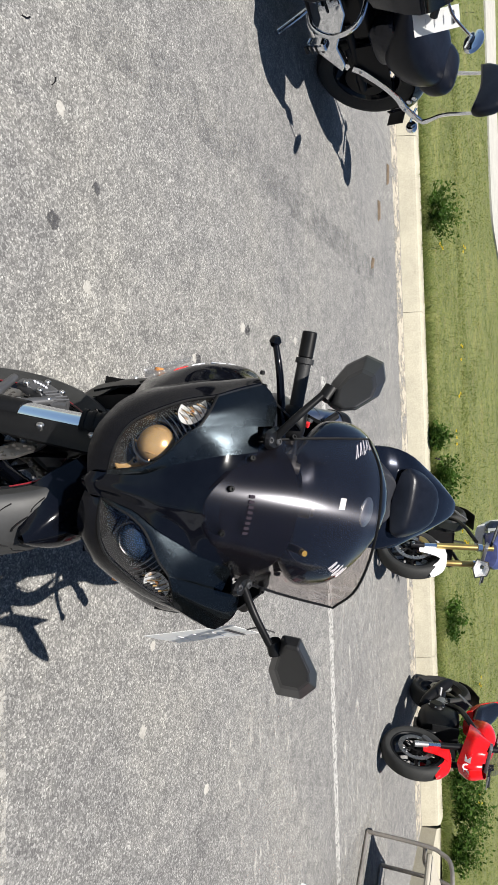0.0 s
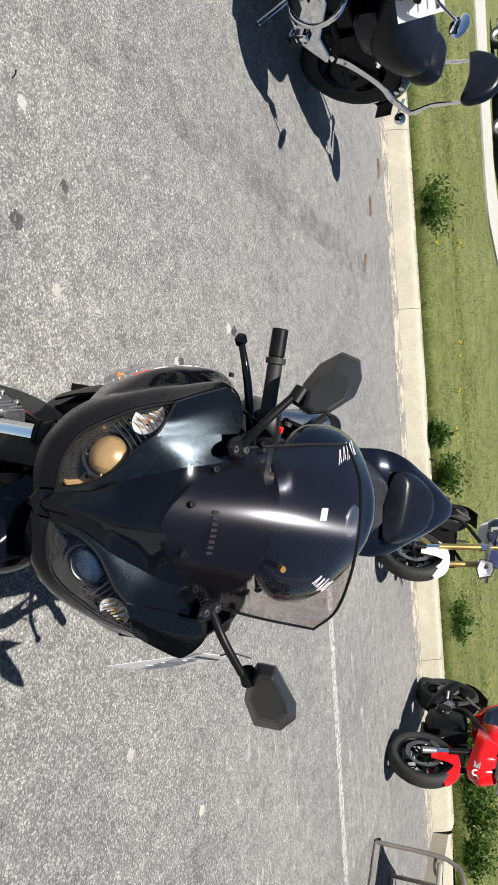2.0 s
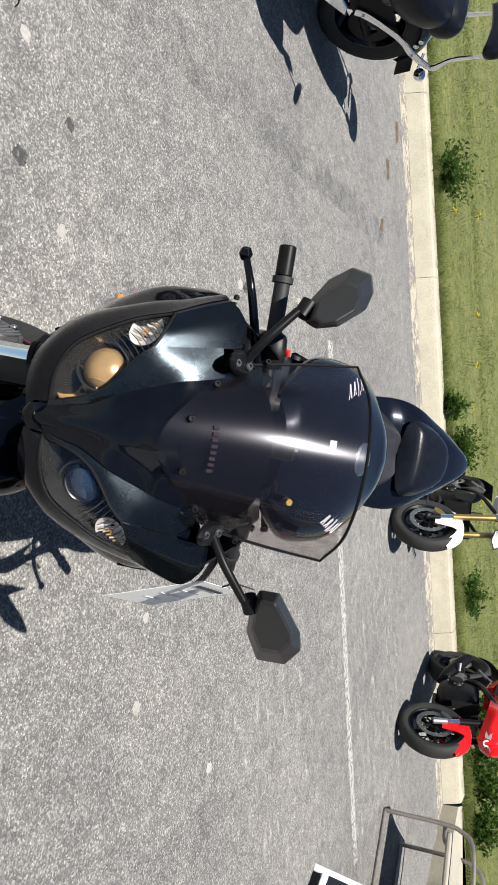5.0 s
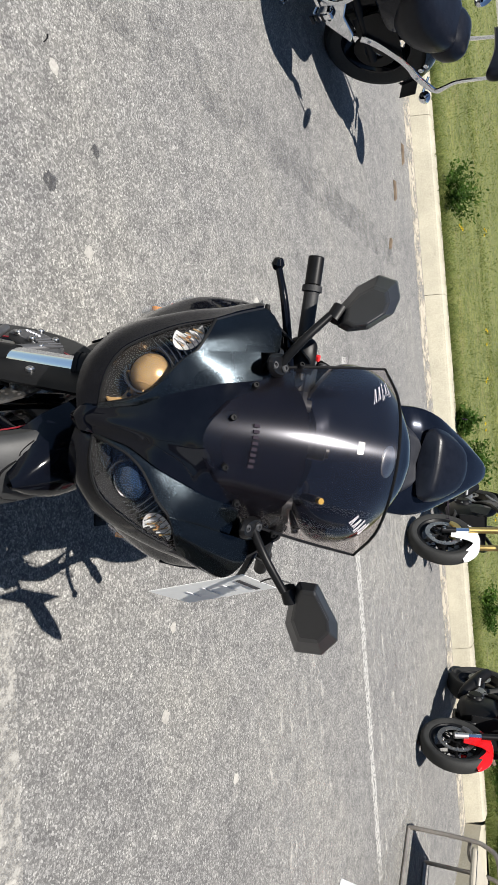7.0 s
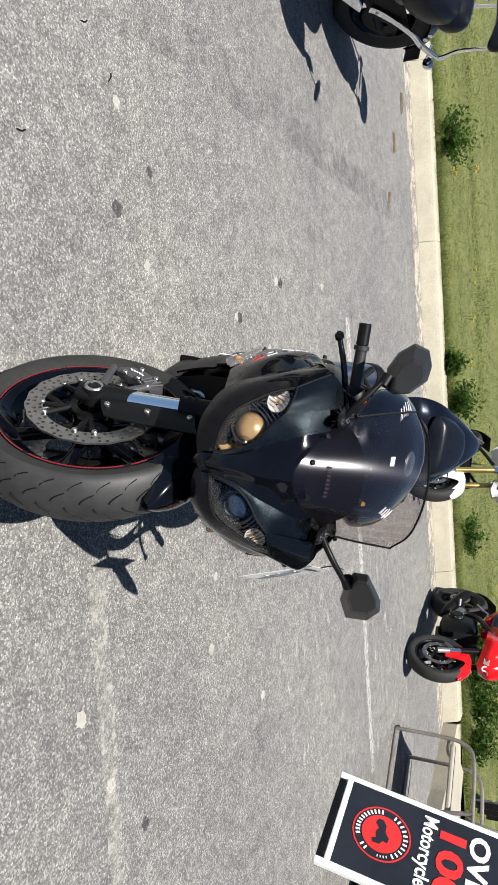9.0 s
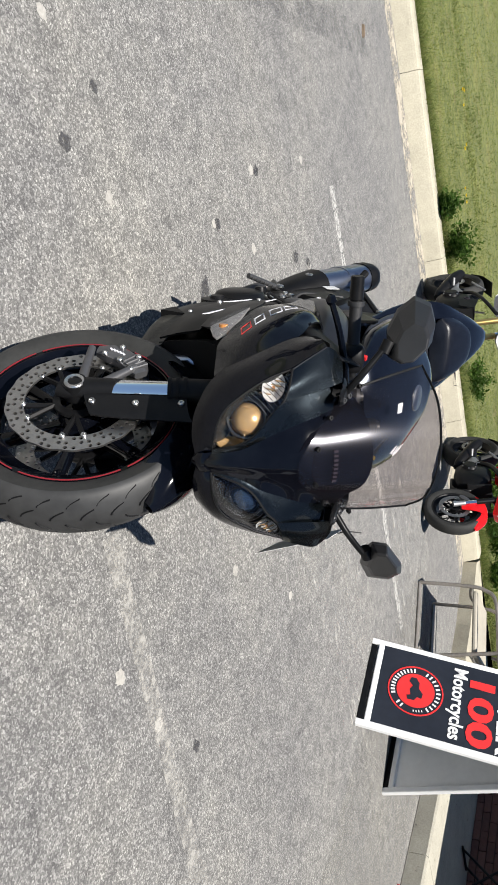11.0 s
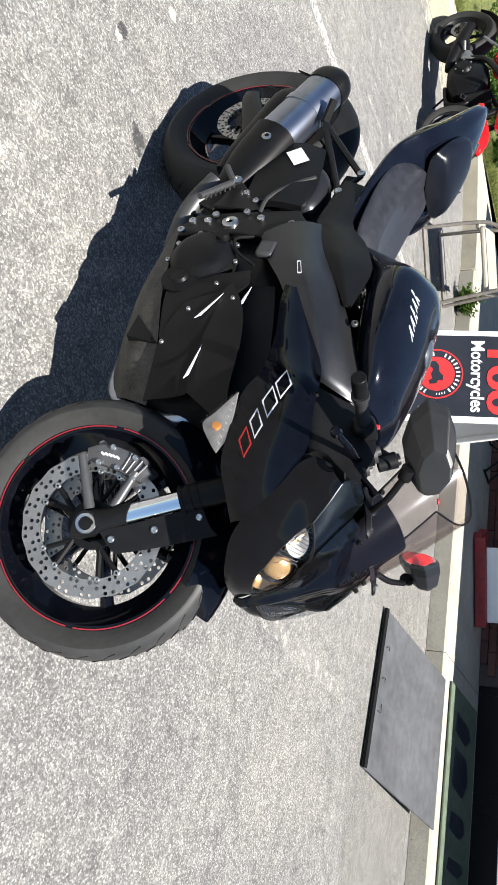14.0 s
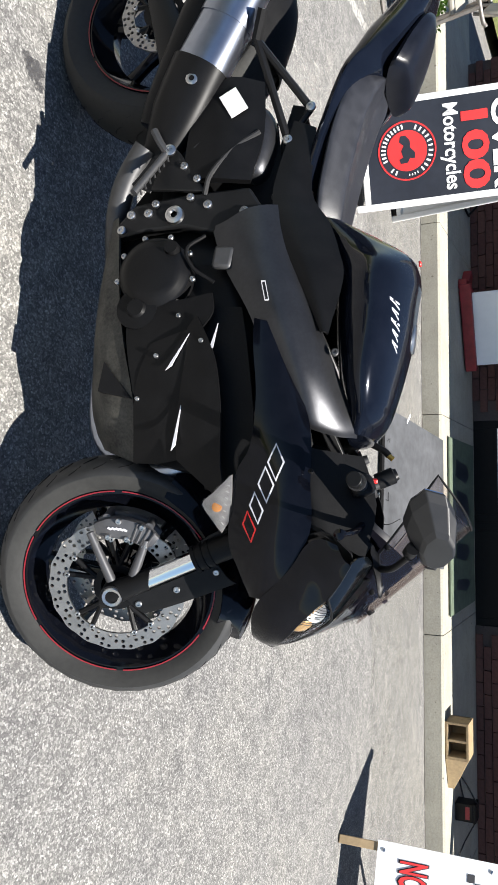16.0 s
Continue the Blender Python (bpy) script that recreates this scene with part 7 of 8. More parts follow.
    for sgn in (-1, 1):
        part("lower_guard", panel([[(.34, sgn * .150, .52), (.16, sgn * .158, .52), (-.02, sgn * .150, .50)], [(.34, sgn * .165, .40), (.18, sgn * .172, .40), (.02, sgn * .165, .42)], [(.32, sgn * .160, .30), (.20, sgn * .168, .30), (.10, sgn * .165, .33)]], 0.01, 3, 3), BLACK_SATIN, bike)
    for x, z in ((-.115, .262), (-.085, .300)):
        part("axle_nut", bolt((x, .168, z), (0, 1, 0), .016), CHROME, rear)
    part("saddle_guard", tube([(.80, .20, .30), (.74, .36, .28), (.68, .40, .40), (.72, .36, .54), (.80, .20, .58)], .014, 12, 5), CHROME, bike, "looped chrome rear guard")
    rear_peg = part("pillion_peg", box((.048, .060, .150), pose(.585, .350, .255, -8, 4, 0)), CHROME, bike, "ridged chrome pillion peg", bevel=.012)
    for k in range(4):
        part("peg_band", box((.052, .008, .017), pose(.584, .381, .211 + k * .030, -8, 4, 0)), GRIP, rear_peg, bevel=.004)
    part("oil_tank", loft([oval((.34, y, .56), (1, 0, 0), (0, 0, 1), a, b, 16, 3.0) for y, a, b in ((.10, .15, .10), (.17, .15, .10), (.19, .12, .08))], 1), BLACK_GLOSS, bike)
    part("crankcase", box((.46, .30, .26), pose(.60, 0, .36)), BLACK_SATIN, bike, bevel=.03)
    for k, (x, tilt) in enumerate(((.50, -22), (.74, 22))):
        cyl = part("cylinder", revolve([(.075 if i % 2 else .088, i * .014) for i in range(16)], 22, axis="z"), BLACK_SATIN, bike)
        cyl.matrix_basis = pose(x, 0, .42, 0, tilt, 0)
    part("air_cleaner", revolve([(0, -.26), (.07, -.255), (.09, -.24), (.09, -.16)], 26, centre=(.64, 0, .58)), CHROME, bike)
    for z in (.20, .30):
        part("exhaust_pipe", tube([(.78, -.16, .46), (.80, -.22, .34), (.55, -.24, z), (-.20, -.25, z - .02), (-.35, -.25, z - .01)], .036, 14, 4), CHROME, bike)
    frame_rails = [[(.30, s * .13, .36), (.40, s * .13, .62), (.95, s * .06, .86), (1.18, 0, .95)] for s in (-1, 1)]
    for rail in frame_rails:
        part("frame_rail", tube(rail, .02, 10, 4), BLACK_GLOSS, bike)
    tank = ring_set([(1.12, [(0, 1.00), (.09, .99), (.15, .93), (.10, .84), (0, .82)]), (.94, [(0, 1.05), (.20, 1.03), (.30, .94), (.22, .80), (0, .77)]), (.74, [(0, 1.02), (.18, 1.00), (.275, .91), (.20, .78), (0, .75)]), (.62, [(0, .92), (.10, .90), (.15, .83), (.12, .74), (0, .73)]), (.52, [(0, .82), (.06, .81), (.09, .77), (.07, .72), (0, .71)])])
    part("fuel_tank", loft(tank, 4, around=3), BLACK_GLOSS, bike, "gloss black teardrop tank")
    seat = ring_set([(.58, [(0, .75), (.07, .745), (.10, .72), (.09, .68), (0, .67)]), (.44, [(0, .74), (.14, .735), (.19, .68), (.17, .60), (0, .59)]), (.26, [(0, .76), (.15, .755), (.215, .67), (.19, .53), (0, .52)]), (.10, [(0, .80), (.15, .79), (.205, .71), (.18, .575), (0, .57)]), (.00, [(0, .81), (.11, .80), (.16, .74), (.14, .645), (0, .64)]), (-.03, [(0, .78), (.07, .775), (.10, .74), (.09, .69), (0, .68)])])
    part("rider_seat", loft(seat, 4, around=3), SEAT_VINYL, bike, "wide black rider's saddle")
    pillion = ring_set([(.06, [(0, .80), (.08, .795), (.12, .76), (.11, .69), (0, .68)]), (-.02, [(0, .84), (.10, .83), (.155, .77), (.14, .66), (0, .65)]), (-.10, [(0, .845), (.10, .835), (.145, .78), (.13, .69), (0, .68)]), (-.15, [(0, .80), (.06, .795), (.09, .77), (.08, .72), (0, .71)])])
    part("pillion_seat", loft(pillion, 4, around=3), SEAT_VINYL, bike)
    kidney = soft([(0, y, z) for y, z in ((-.165, .935), (-.10, .948), (0, .962), (.10, .948), (.165, .935), (.178, .985), (.150, 1.075), (.085, 1.135), (0, 1.150), (-.085, 1.135), (-.150, 1.075), (-.178, .985), (-.165, .935))], 4, 2)[:-1]
    heart = Vector((0, 0, 1.04))
    part("backrest", loft([[heart + (p - heart) * k + Vector((x - .10 * (p.z - 1.04), 0, 0)) for p in kidney] for x, k in ((-.290, .80), (-.278, .96), (-.255, 1.0), (-.225, .97), (-.208, .82))], 3), SEAT_VINYL, bike, "black padded backrest with a hollowed lower edge")
    part("plate_bracket", box((.006, .19, .11), pose(-.40, 0, .42, 0, 12, 0)), BLACK_SATIN, bike, smooth=False)
    # unseen fairing and leg shields, added to widen the shadow on the ground
    for sgn in (-1, 1):
        part("handlebar_fairing", panel([[(1.24, sgn * .02, 1.20), (1.20, sgn * .30, 1.20), (1.10, sgn * .46, 1.14), (.90, sgn * .48, 1.06)], [(1.36, sgn * .02, .98), (1.30, sgn * .36, .98), (1.14, sgn * .54, .94), (.90, sgn * .54, .92)], [(1.30, sgn * .02, .74), (1.24, sgn * .34, .72), (1.10, sgn * .52, .68), (.93, sgn * .50, .70)]], .01, 3, 4), BLACK_GLOSS, bike, "unseen black fairing added to cast the wide front shadow")
        part("fairing_inner", panel([[(1.28, sgn * .02, .95), (1.24, sgn * .32, .95), (1.12, sgn * .50, .95), (.92, sgn * .52, .95)], [(1.00, sgn * .02, .96), (.95, sgn * .22, .96), (.90, sgn * .36, .96), (.885, sgn * .46, .96)]], .012, 3, 4), BLACK_MATT, bike)
        part("leg_shield", panel([[(1.10, sgn * .12, .68), (1.04, sgn * .34, .66), (1.00, sgn * .46, .60)], [(1.14, sgn * .12, .42), (1.08, sgn * .36, .42), (1.00, sgn * .50, .42)], [(1.08, sgn * .12, .24), (1.04, sgn * .32, .24), (1.00, sgn * .42, .26)]], .01, 3, 4), BLACK_GLOSS, bike, "unseen black leg shield added to fill the front shadow")
    part("headlamp", revolve([(0, .02), (.06, .015), (.085, 0), (.09, -.02), (.07, -.12), (0, -.15)], 28, axis="x", centre=(1.38, 0, .92)), CHROME, bike)
    part("kick_stand", tube([(.66, .16, .22), (.70, .30, .14), (.74, .40, .10)], .014, 10, 3), CHROME, bike, "chrome kickstand")
    part("shift_linkage", tube([(.70, .26, .34), (.95, .29, .36), (1.02, .33, .33)], .008, 8, 3), CHROME, bike)
    return bike


def parked_car(m):
    """A white estate car; its middle stands at the origin, nose to +x."""
    car = thing("parked_car", "white estate car with alloy wheels parked beyond the footpath", "car", m)
    arch = lambda cx: [(cx + .37 * math.cos(radians(a)), .33 + .37 * math.sin(radians(a))) for a in (-22, 0, 30, 60, 90, 120, 150, 180, 202)]
    low = [(2.20, .24)] + [(x, max(.20, z)) for x, z in arch(1.40)] + [(x, max(.20, z)) for x, z in arch(-1.40)] + [(-2.18, .26), (-2.24, .50), (-2.20, .84), (-2.10, .92), (.95, .94), (1.85, .82), (2.20, .66), (2.26, .44)]
    body = prism(low, 1.78, Matrix(((1, 0, 0, 0), (0, 0, 1, 0), (0, 1, 0, 0), (0, 0, 0, 1))))
    part("body", body, WHITE_PAINT, car, smooth=False, bevel=.05)
    cabin = loft([[Vector((x, s * w, z)) for x, s in ((a, -1), (b, -1), (b, 1), (a, 1))] for z, a, b, w in ((.90, -2.08, 1.02, .84), (1.20, -1.96, .60, .76), (1.42, -1.78, .16, .66), (1.46, -1.60, 0, .60))], 1)
    part("cabin", cabin, WHITE_PAINT, car, smooth=False, bevel=.04)
    for s in (-1, 1):
        part("sill", box((2.0, .05, .12), pose(0, s * .885, .27)), BLACK_MATT, car, smooth=False, bevel=.015)
        for a, b, c, d in ((.72, .28, .00, -.02), (-.10, -.10, -1.00, -1.00), (-1.10, -1.10, -1.92, -1.72)):
            part("side_window", panel([[(a, s * .845, .96), (c, s * .845, .96)], [(b, s * .700, 1.36), (d, s * .700, 1.36)]], .012, 2, 2), DARK_GLASS, car)
        for x in (.02, -1.06):
            part("door_handle", box((.16, .03, .03), pose(x - .1, s * .90, .80)), CHROME, car, bevel=.008)
        part("headlight", box((.22, .34, .14), pose(2.12, s * .62, .66, 0, 14, 0)), LENS, car, bevel=.03)
        part("tail_light", box((.10, .22, .32), pose(-2.19, s * .70, .78, 0, -6, 0)), RED_PLAIN, car, bevel=.02)
        part("wing_mirror", box((.10, .20, .13), pose(.78, s * .98, .98)), WHITE_PAINT, car, bevel=.03)
        for x in (1.40, -1.40):
            build_wheel(car, "wheel", pose(x, s * .80, .33), .33, .205, rim=.225, spokes=10, rim_mat=ALLOY, groove=False)
    part("windscreen", panel([[(1.06, -.74, .95), (1.06, .74, .95)], [(.24, -.60, 1.40), (.24, .60, 1.40)]], .012, 2, 2), DARK_GLASS, car)
    part("underside", box((4.2, 1.5, .10), pose(0, 0, .25)), BLACK_MATT, car, smooth=False)
    return car


CAR_WAY = Vector((0.414, 0.910, 0))
parked_car(pose(-15.1 - 0.80 * 0.910, -7.60 + 0.80 * 0.414, 0.055, 0, 0, math.degrees(math.atan2(CAR_WAY.y, CAR_WAY.x))))


CRUISER_M = pose(-0.99, -2.27, 0.0, -11, 0, -19) @ Matrix.Scale(0.96, 4)
cruiser(CRUISER_M)
price_tag(pose(-.06, -1.925, .925, 8, 0, -63) @ Matrix.Diagonal((0.45, 1, 1, 1)), "price_tag", "white printed price sheet hanging from the handlebar grip")


# ---- signs ----
def frame_from(origin, right, up):
    right, up = Vector(right).normalized(), Vector(up).normalized()
    out = right.cross(up).normalized()
    up = out.cross(right)
    return Matrix(((right.x, up.x, out.x, origin[0]), (right.y, up.y, out.y, origin[1]), (right.z, up.z, out.z, origin[2]), (0, 0, 0, 1)))


def disc_shape(r, n=40, cx=0.0, cy=0.0):
    return [(cx + r * math.cos(2 * math.pi * k / n), cy + r * math.sin(2 * math.pi * k / n)) for k in range(n)]


def build_a_sign():
    """Folding pavement sign: two moulded white frames with printed panels, black feet."""
    a, b = Vector((.47, 2.34, 0)), Vector((-.09, 2.185, 0))
    wide = (a - b).length
    w = (a - b).normalized()
    n = Vector((0, 0, 1)).cross(w)
    n = n if n.y > 0 else -n
    tilt = radians(18)
    root = thing("pavement_sign", "folding white-framed pavement sign with black printed panels", "sign", Matrix.Translation(b))
    for side in (0, 1):
        if side == 0:
            m = frame_from((0, 0, 0), w, Vector((0, 0, 1)) * math.cos(tilt) + n * math.sin(tilt))
        else:
            m = frame_from(n * 0.79 + w * wide, -w, Vector((0, 0, 1)) * math.cos(tilt) - n * math.sin(tilt))
        tall = 1.24
        bm = bmesh.new()
        for x in (0.018, wide - 0.018):
            box((0.036, tall, 0.036), m @ Matrix.Translation((x, tall / 2, -0.018)), bm)
        for y in (0.065, tall - 0.02):
            box((wide - 0.07, 0.036, 0.036), m @ Matrix.Translation((wide / 2, y, -0.018)), bm)
        part("frame", bm, SIGN_WHITE, root, "white moulded sign frame", smooth=False, bevel=0.006)
        part("foot_bar", box((wide - 0.08, 0.035, 0.03), m @ Matrix.Translation((wide / 2, 0.022, -0.02))), BLACK_SATIN, root, smooth=False, bevel=0.004)
        board = part("panel", box((wide - 0.066, tall - 0.12, 0.012), m @ Matrix.Translation((wide / 2, tall / 2 + 0.022, -0.008))), SIGN_BLACK if side == 0 else SIGN_WHITE, root, "black printed panel" if side == 0 else "plain pale panel", smooth=False)
        if side == 0:
            face = m @ Matrix.Translation((wide / 2, 0, 0.0))
            cx, cy = -0.006, 0.298
            logo = face @ Matrix.Translation((cx, cy, 0))
            part("ring", prism(disc_shape(0.158), 0.003, logo, hole=disc_shape(0.150)), SIGN_RED, board, smooth=False)
            part("disc", prism(disc_shape(0.108), 0.003, logo), SIGN_RED, board, "round red emblem", smooth=False)
            shape = [(-.075, -.03), (-.055, .0), (-.02, .012), (.0, .045), (.03, .05), (.035, .025), (.06, .02), (.075, -.015), (.055, -.03), (.04, -.012), (.01, -.03), (-.02, -.025), (-.035, -.055), (-.065, -.055)]
            part("emblem_shape", prism(shape, 0.003, logo @ Matrix.Translation((0, 0, 0.0015)) @ Matrix.Rotation(radians(-18), 4, "Z")), SIGN_BLACK, board, smooth=False)
            # the words round the emblem, as plain upright bars
            for start, count, size in ((99, 12, 9.2), (228, 2, 11.5), (-88, 4, 7.0), (-53, 11, 11.9)):
                for k in range(count):
                    ang = radians(start + k * size)
                    part("plain_bar", box((0.0095 if size > 8 else 0.005, 0.024 if size > 8 else 0.012, 0.003), logo @ Matrix.Rotation(ang, 4, "Z") @ Matrix.Translation((0, 0.129, 0))), SIGN_WHITE, board, smooth=False)
            letters("Motorcycles", 0.110, SIGN_WHITE, face @ Matrix.Translation((0.002, 0.535, 0.0)) @ Matrix.Diagonal((0.83, 1, 1, 1)), board, bold=0.0022)
            letters("100", 0.190, SIGN_RED, face @ Matrix.Translation((0.010, 0.657, 0.0)) @ Matrix.Diagonal((1.62, 1, 1, 1)), board, bold=0.006)
            letters("OVER", 0.145, SIGN_WHITE, face @ Matrix.Translation((0.012, 0.802, 0.0)) @ Matrix.Diagonal((1.25, 1, 1, 1)), board, bold=0.005)
        else:
            part("handle_slot", box((0.16, 0.03, 0.014), m @ Matrix.Translation((wide / 2, 0.16, -0.002))), CALIPER, board, smooth=False, bevel=0.004)


build_a_sign()


def build_no_sign():
    """White board on a wooden trestle, lettered in red."""
    root = thing("wooden_sign", "white board with red lettering on a raw wooden trestle", "sign", Matrix.Translation((3.73, 2.03, 0)))
    right = Vector((1.0, -0.42, 0.0)).normalized()
    n = Vector((0, 0, 1)).cross(right)
    tilt = radians(24)
    wide, tall = 0.95, 1.12
    m = frame_from((0, 0, 0), right, Vector((0, 0, 1)) * math.cos(tilt) + n * math.sin(tilt))
    for x in (0.02, wide - 0.02):
        part("leg", box((0.04, tall, 0.035), m @ Matrix.Translation((x, tall / 2 + 0.01, -0.022))), WOOD, root, "raw wooden leg", smooth=False, bevel=0.003)
    part("crossbar", box((wide - 0.08, 0.04, 0.03), m @ Matrix.Translation((wide / 2, 0.60, -0.022))), WOOD, root, smooth=False, bevel=0.003)
    top, foot = m @ Vector((wide / 2, 0.98, -0.04)), Vector((0, 0, 0)) + n * 0.86 + right * wide / 2 + Vector((0, 0, 0.012))
    part("prop", tube([top, foot], 0.016, 6, 1), WOOD, root)
    board = part("board", box((wide + 0.02, tall - 0.20, 0.006), m @ Matrix.Translation((wide / 2, 0.20 + (tall - 0.2) / 2, 0.0))), WHITE_SHEET, root, "glossy white board", smooth=False)
    under = m @ Matrix.Translation((0.118, 0.372, 0.0040)) @ Matrix.Diagonal((0.46, 1.1, 1, 1))
    letters("NO", 0.17, INK, under, board, bold=0.010)
    letters("NO", 0.17, SIGN_RED, under @ Matrix.Translation((0, 0, 0.0035)), board, bold=0.003)
    for k in range(10):
        part("check_square", box((0.035, 0.035, 0.003), m @ Matrix.Translation((0.075 + (k % 5) * 0.07 + (k // 5) * 0.035, 0.655 + (k // 5) * 0.036, 0.004))), INK, board, smooth=False)
    for x, y in ((0.03, 0.23), (0.03, 0.75), (0.9, 0.23)):
        studs("nail_head", [m @ Vector((x, y, 0.004))], m.to_3x3() @ Vector((0, 0, 1)), 0.009, STEEL, board)


build_no_sign()


def build_here_sign():
    """White board standing in a red wooden foot on the walkway."""
    a, b = Vector((.36, 4.62, 0)), Vector((.93, 4.84, 0))
    right = (b - a).normalized()
    root = thing("standing_sign", "white board with black letters standing in a red wooden foot", "sign", Matrix.Translation((a.x, a.y, TOP + 0.008)))
    m = frame_from((0, 0, 0), right, (0, 0, 1))
    wide = (b - a).length
    board = part("board", box((wide, 1.5, 0.02), m @ Matrix.Translation((wide / 2, 0.85, 0))), WHITE_SHEET, root, "plain white upright board", smooth=False, bevel=0.003)
    letters("HERE", 0.140, INK, m @ Matrix.Translation((wide * 0.56, 0.575, 0.0115)), board)
    part("beam", box((wide + 0.12, 0.09, 0.09), m @ Matrix.Translation((wide / 2 - 0.02, 0.055, 0.012))), RED_WOOD, root, "dark red painted beam", smooth=False, bevel=0.006)
    for x, s in ((-0.06, 1), (-0.02, -1)):
        part("foot", box((0.08, 0.07, 0.34), m @ Matrix.Translation((x, 0.036, -0.12)) @ Matrix.Rotation(radians(24 * s), 4, "Y")), RED_WOOD, root, smooth=False, bevel=0.005)


build_here_sign()


# ---- things on the asphalt and the walkway ----
def build_ramp():
    root = thing("threshold_ramp", "grey rubber ramp with a black lip leading up to the walkway", "ramp", Matrix.Translation((1.97, 2.76, 0)))
    low = [Vector((-.46, 0.0, .012)), Vector((.42, -.08, .012))]
    high = [Vector((-.32, 1.06, TOP + .016)), Vector((.60, 1.04, TOP + .016))]
    rows = [[low[0].lerp(low[1], t).lerp(high[0].lerp(high[1], t), s) for t in (0, .25, .5, .75, 1)] for s in (0, .06, .3, .6, .9, 1)]
    part("plate", shell(rows, 0.012), RAMP_GREY, root, smooth=False)
    rows = [[p + Vector((0, -.008 + 0.032 * s, .006 * s + 0.004)) for p in (low[0], low[0].lerp(low[1], .5), low[1])] for s in (0, 1)]
    part("lip", shell(rows, 0.013), BLACK_MATT, root, "black front lip", smooth=False)
    bm = bmesh.new()
    for k in range(1):
        tube([low[0] + Vector((0, .005 + k * .026, .012 + k * 0.004)), low[1] + Vector((0, .005 + k * .026, .012 + k * 0.004))], 0.006, 6, 1, bm)
    part("rib", bm, BLACK_MATT, root)
    rng = random.Random(3)
    for k in range(3):
        p = low[0].lerp(low[1], 0.25 + 0.2 * k) + Vector((0, 0.06, 0.025))
        part("frayed_strand", tube([p, p + Vector((rng.uniform(-.03, .03), .03, .008)), p + Vector((rng.uniform(-.05, .05), .05, .002))], 0.0014, 5, 3), BLACK_MATT, root)


def build_mat():
    root = thing("door_mat", "worn green door mat with dark printed shapes", "door mat", Matrix.Translation((2.27, 4.58, TOP + 0.009)))
    part("mat", box((1.34, 1.02, 0.014), Matrix.Translation((0, 0, 0.007))), MAT_GREEN, root, smooth=False, bevel=0.004)
    for x, w in ((-.42, .18), (-.12, .30), (.22, .16), (.48, .12)):
        part("dark_print", prism([(x - w / 2, -.26), (x + w / 2 - .05, -.30), (x + w / 2, .10), (x + .02, .28), (x - w / 2 + .03, .18)], 0.002, Matrix.Translation((0, 0, 0.0155))), SIGN_BLACK, root, smooth=False)


def build_wood_block():
    root = thing("wooden_wedge", "raw wooden wedge box with two open compartments on the walkway edge", "wooden block", Matrix.Translation((3.78, 4.00, TOP + 0.004)) @ Matrix.Scale(0.85, 4))
    t = 0.02
    part("floor", box((.30, .22, t), Matrix.Translation((0, 0, t / 2))), WOOD, root, smooth=False, bevel=0.002)
    for x in (-.14, 0, .14):
        part("divider", box((t, .22, .15), Matrix.Translation((x, 0, .075 + t))), WOOD, root, smooth=False, bevel=0.002)
    part("back_board", box((.30, t, .15), Matrix.Translation((0, .10, .075 + t))), WOOD, root, smooth=False, bevel=0.002)
    part("top_board", box((.30, .22, t), Matrix.Translation((0, 0, .18))), WOOD, root, smooth=False, bevel=0.002)
    part("wedge", loft([[Vector((.152, y, z)) for y, z in ((-.11, 0.001), (.11, 0.001), (.11, .185), (-.11, .185))], [Vector((.42, y + .08, z)) for y, z in ((-.09, 0.001), (.10, 0.001), (.10, .05), (-.09, .05))]], 1), WOOD, root, smooth=False)


def build_battery():
    root = thing("battery_box", "small black battery box with a cable on the walkway", "battery", Matrix.Translation((4.38, 4.28, TOP + 0.006)))
    part("case", box((.13, .13, .13), Matrix.Translation((0, 0, .065))), BLACK_SATIN, root, smooth=False, bevel=0.006)
    part("lid", box((.134, .134, .02), Matrix.Translation((0, 0, .14))), BLACK_MATT, root, smooth=False, bevel=0.004)
    part("label_bar", box((.09, .002, .03), Matrix.Translation((0, -.066, .09))), RED_PIN, root, smooth=False)
    part("cable", tube([(-.05, 0, .15), (-.16, -.03, .10), (-.22, .05, .012), (.1, .30, .012)], 0.006, 8, 4), GRIP, root)
    part("lead", tube([(.05, 0, .15), (.25, -.1, .05), (.45, -.18, .012), (.7, -.24, .012)], 0.005, 8, 4), GRIP, root)


def build_stand_rack():
    """Dark folding stand with crossed legs by the wall."""
    root = thing("folding_stand", "dark folding stand with crossed legs against the wall", "stand", Matrix.Translation((-.66, 4.92, TOP + 0.008)))
    for y in (-.10, .10):
        part("leg", tube([(-.20, y, .012), (.20, y, .46)], 0.010, 8, 1), BLACK_SATIN, root)
        part("crossed_leg", tube([(.20, y, .012), (-.20, y, .46)], 0.010, 8, 1), BLACK_SATIN, root)
    for x, z in ((-.20, .012), (.20, .012), (-.20, .46), (.20, .46)):
        part("crossbar", tube([(x, -.13, z), (x, .13, z)], 0.010, 8, 1), BLACK_SATIN, root)


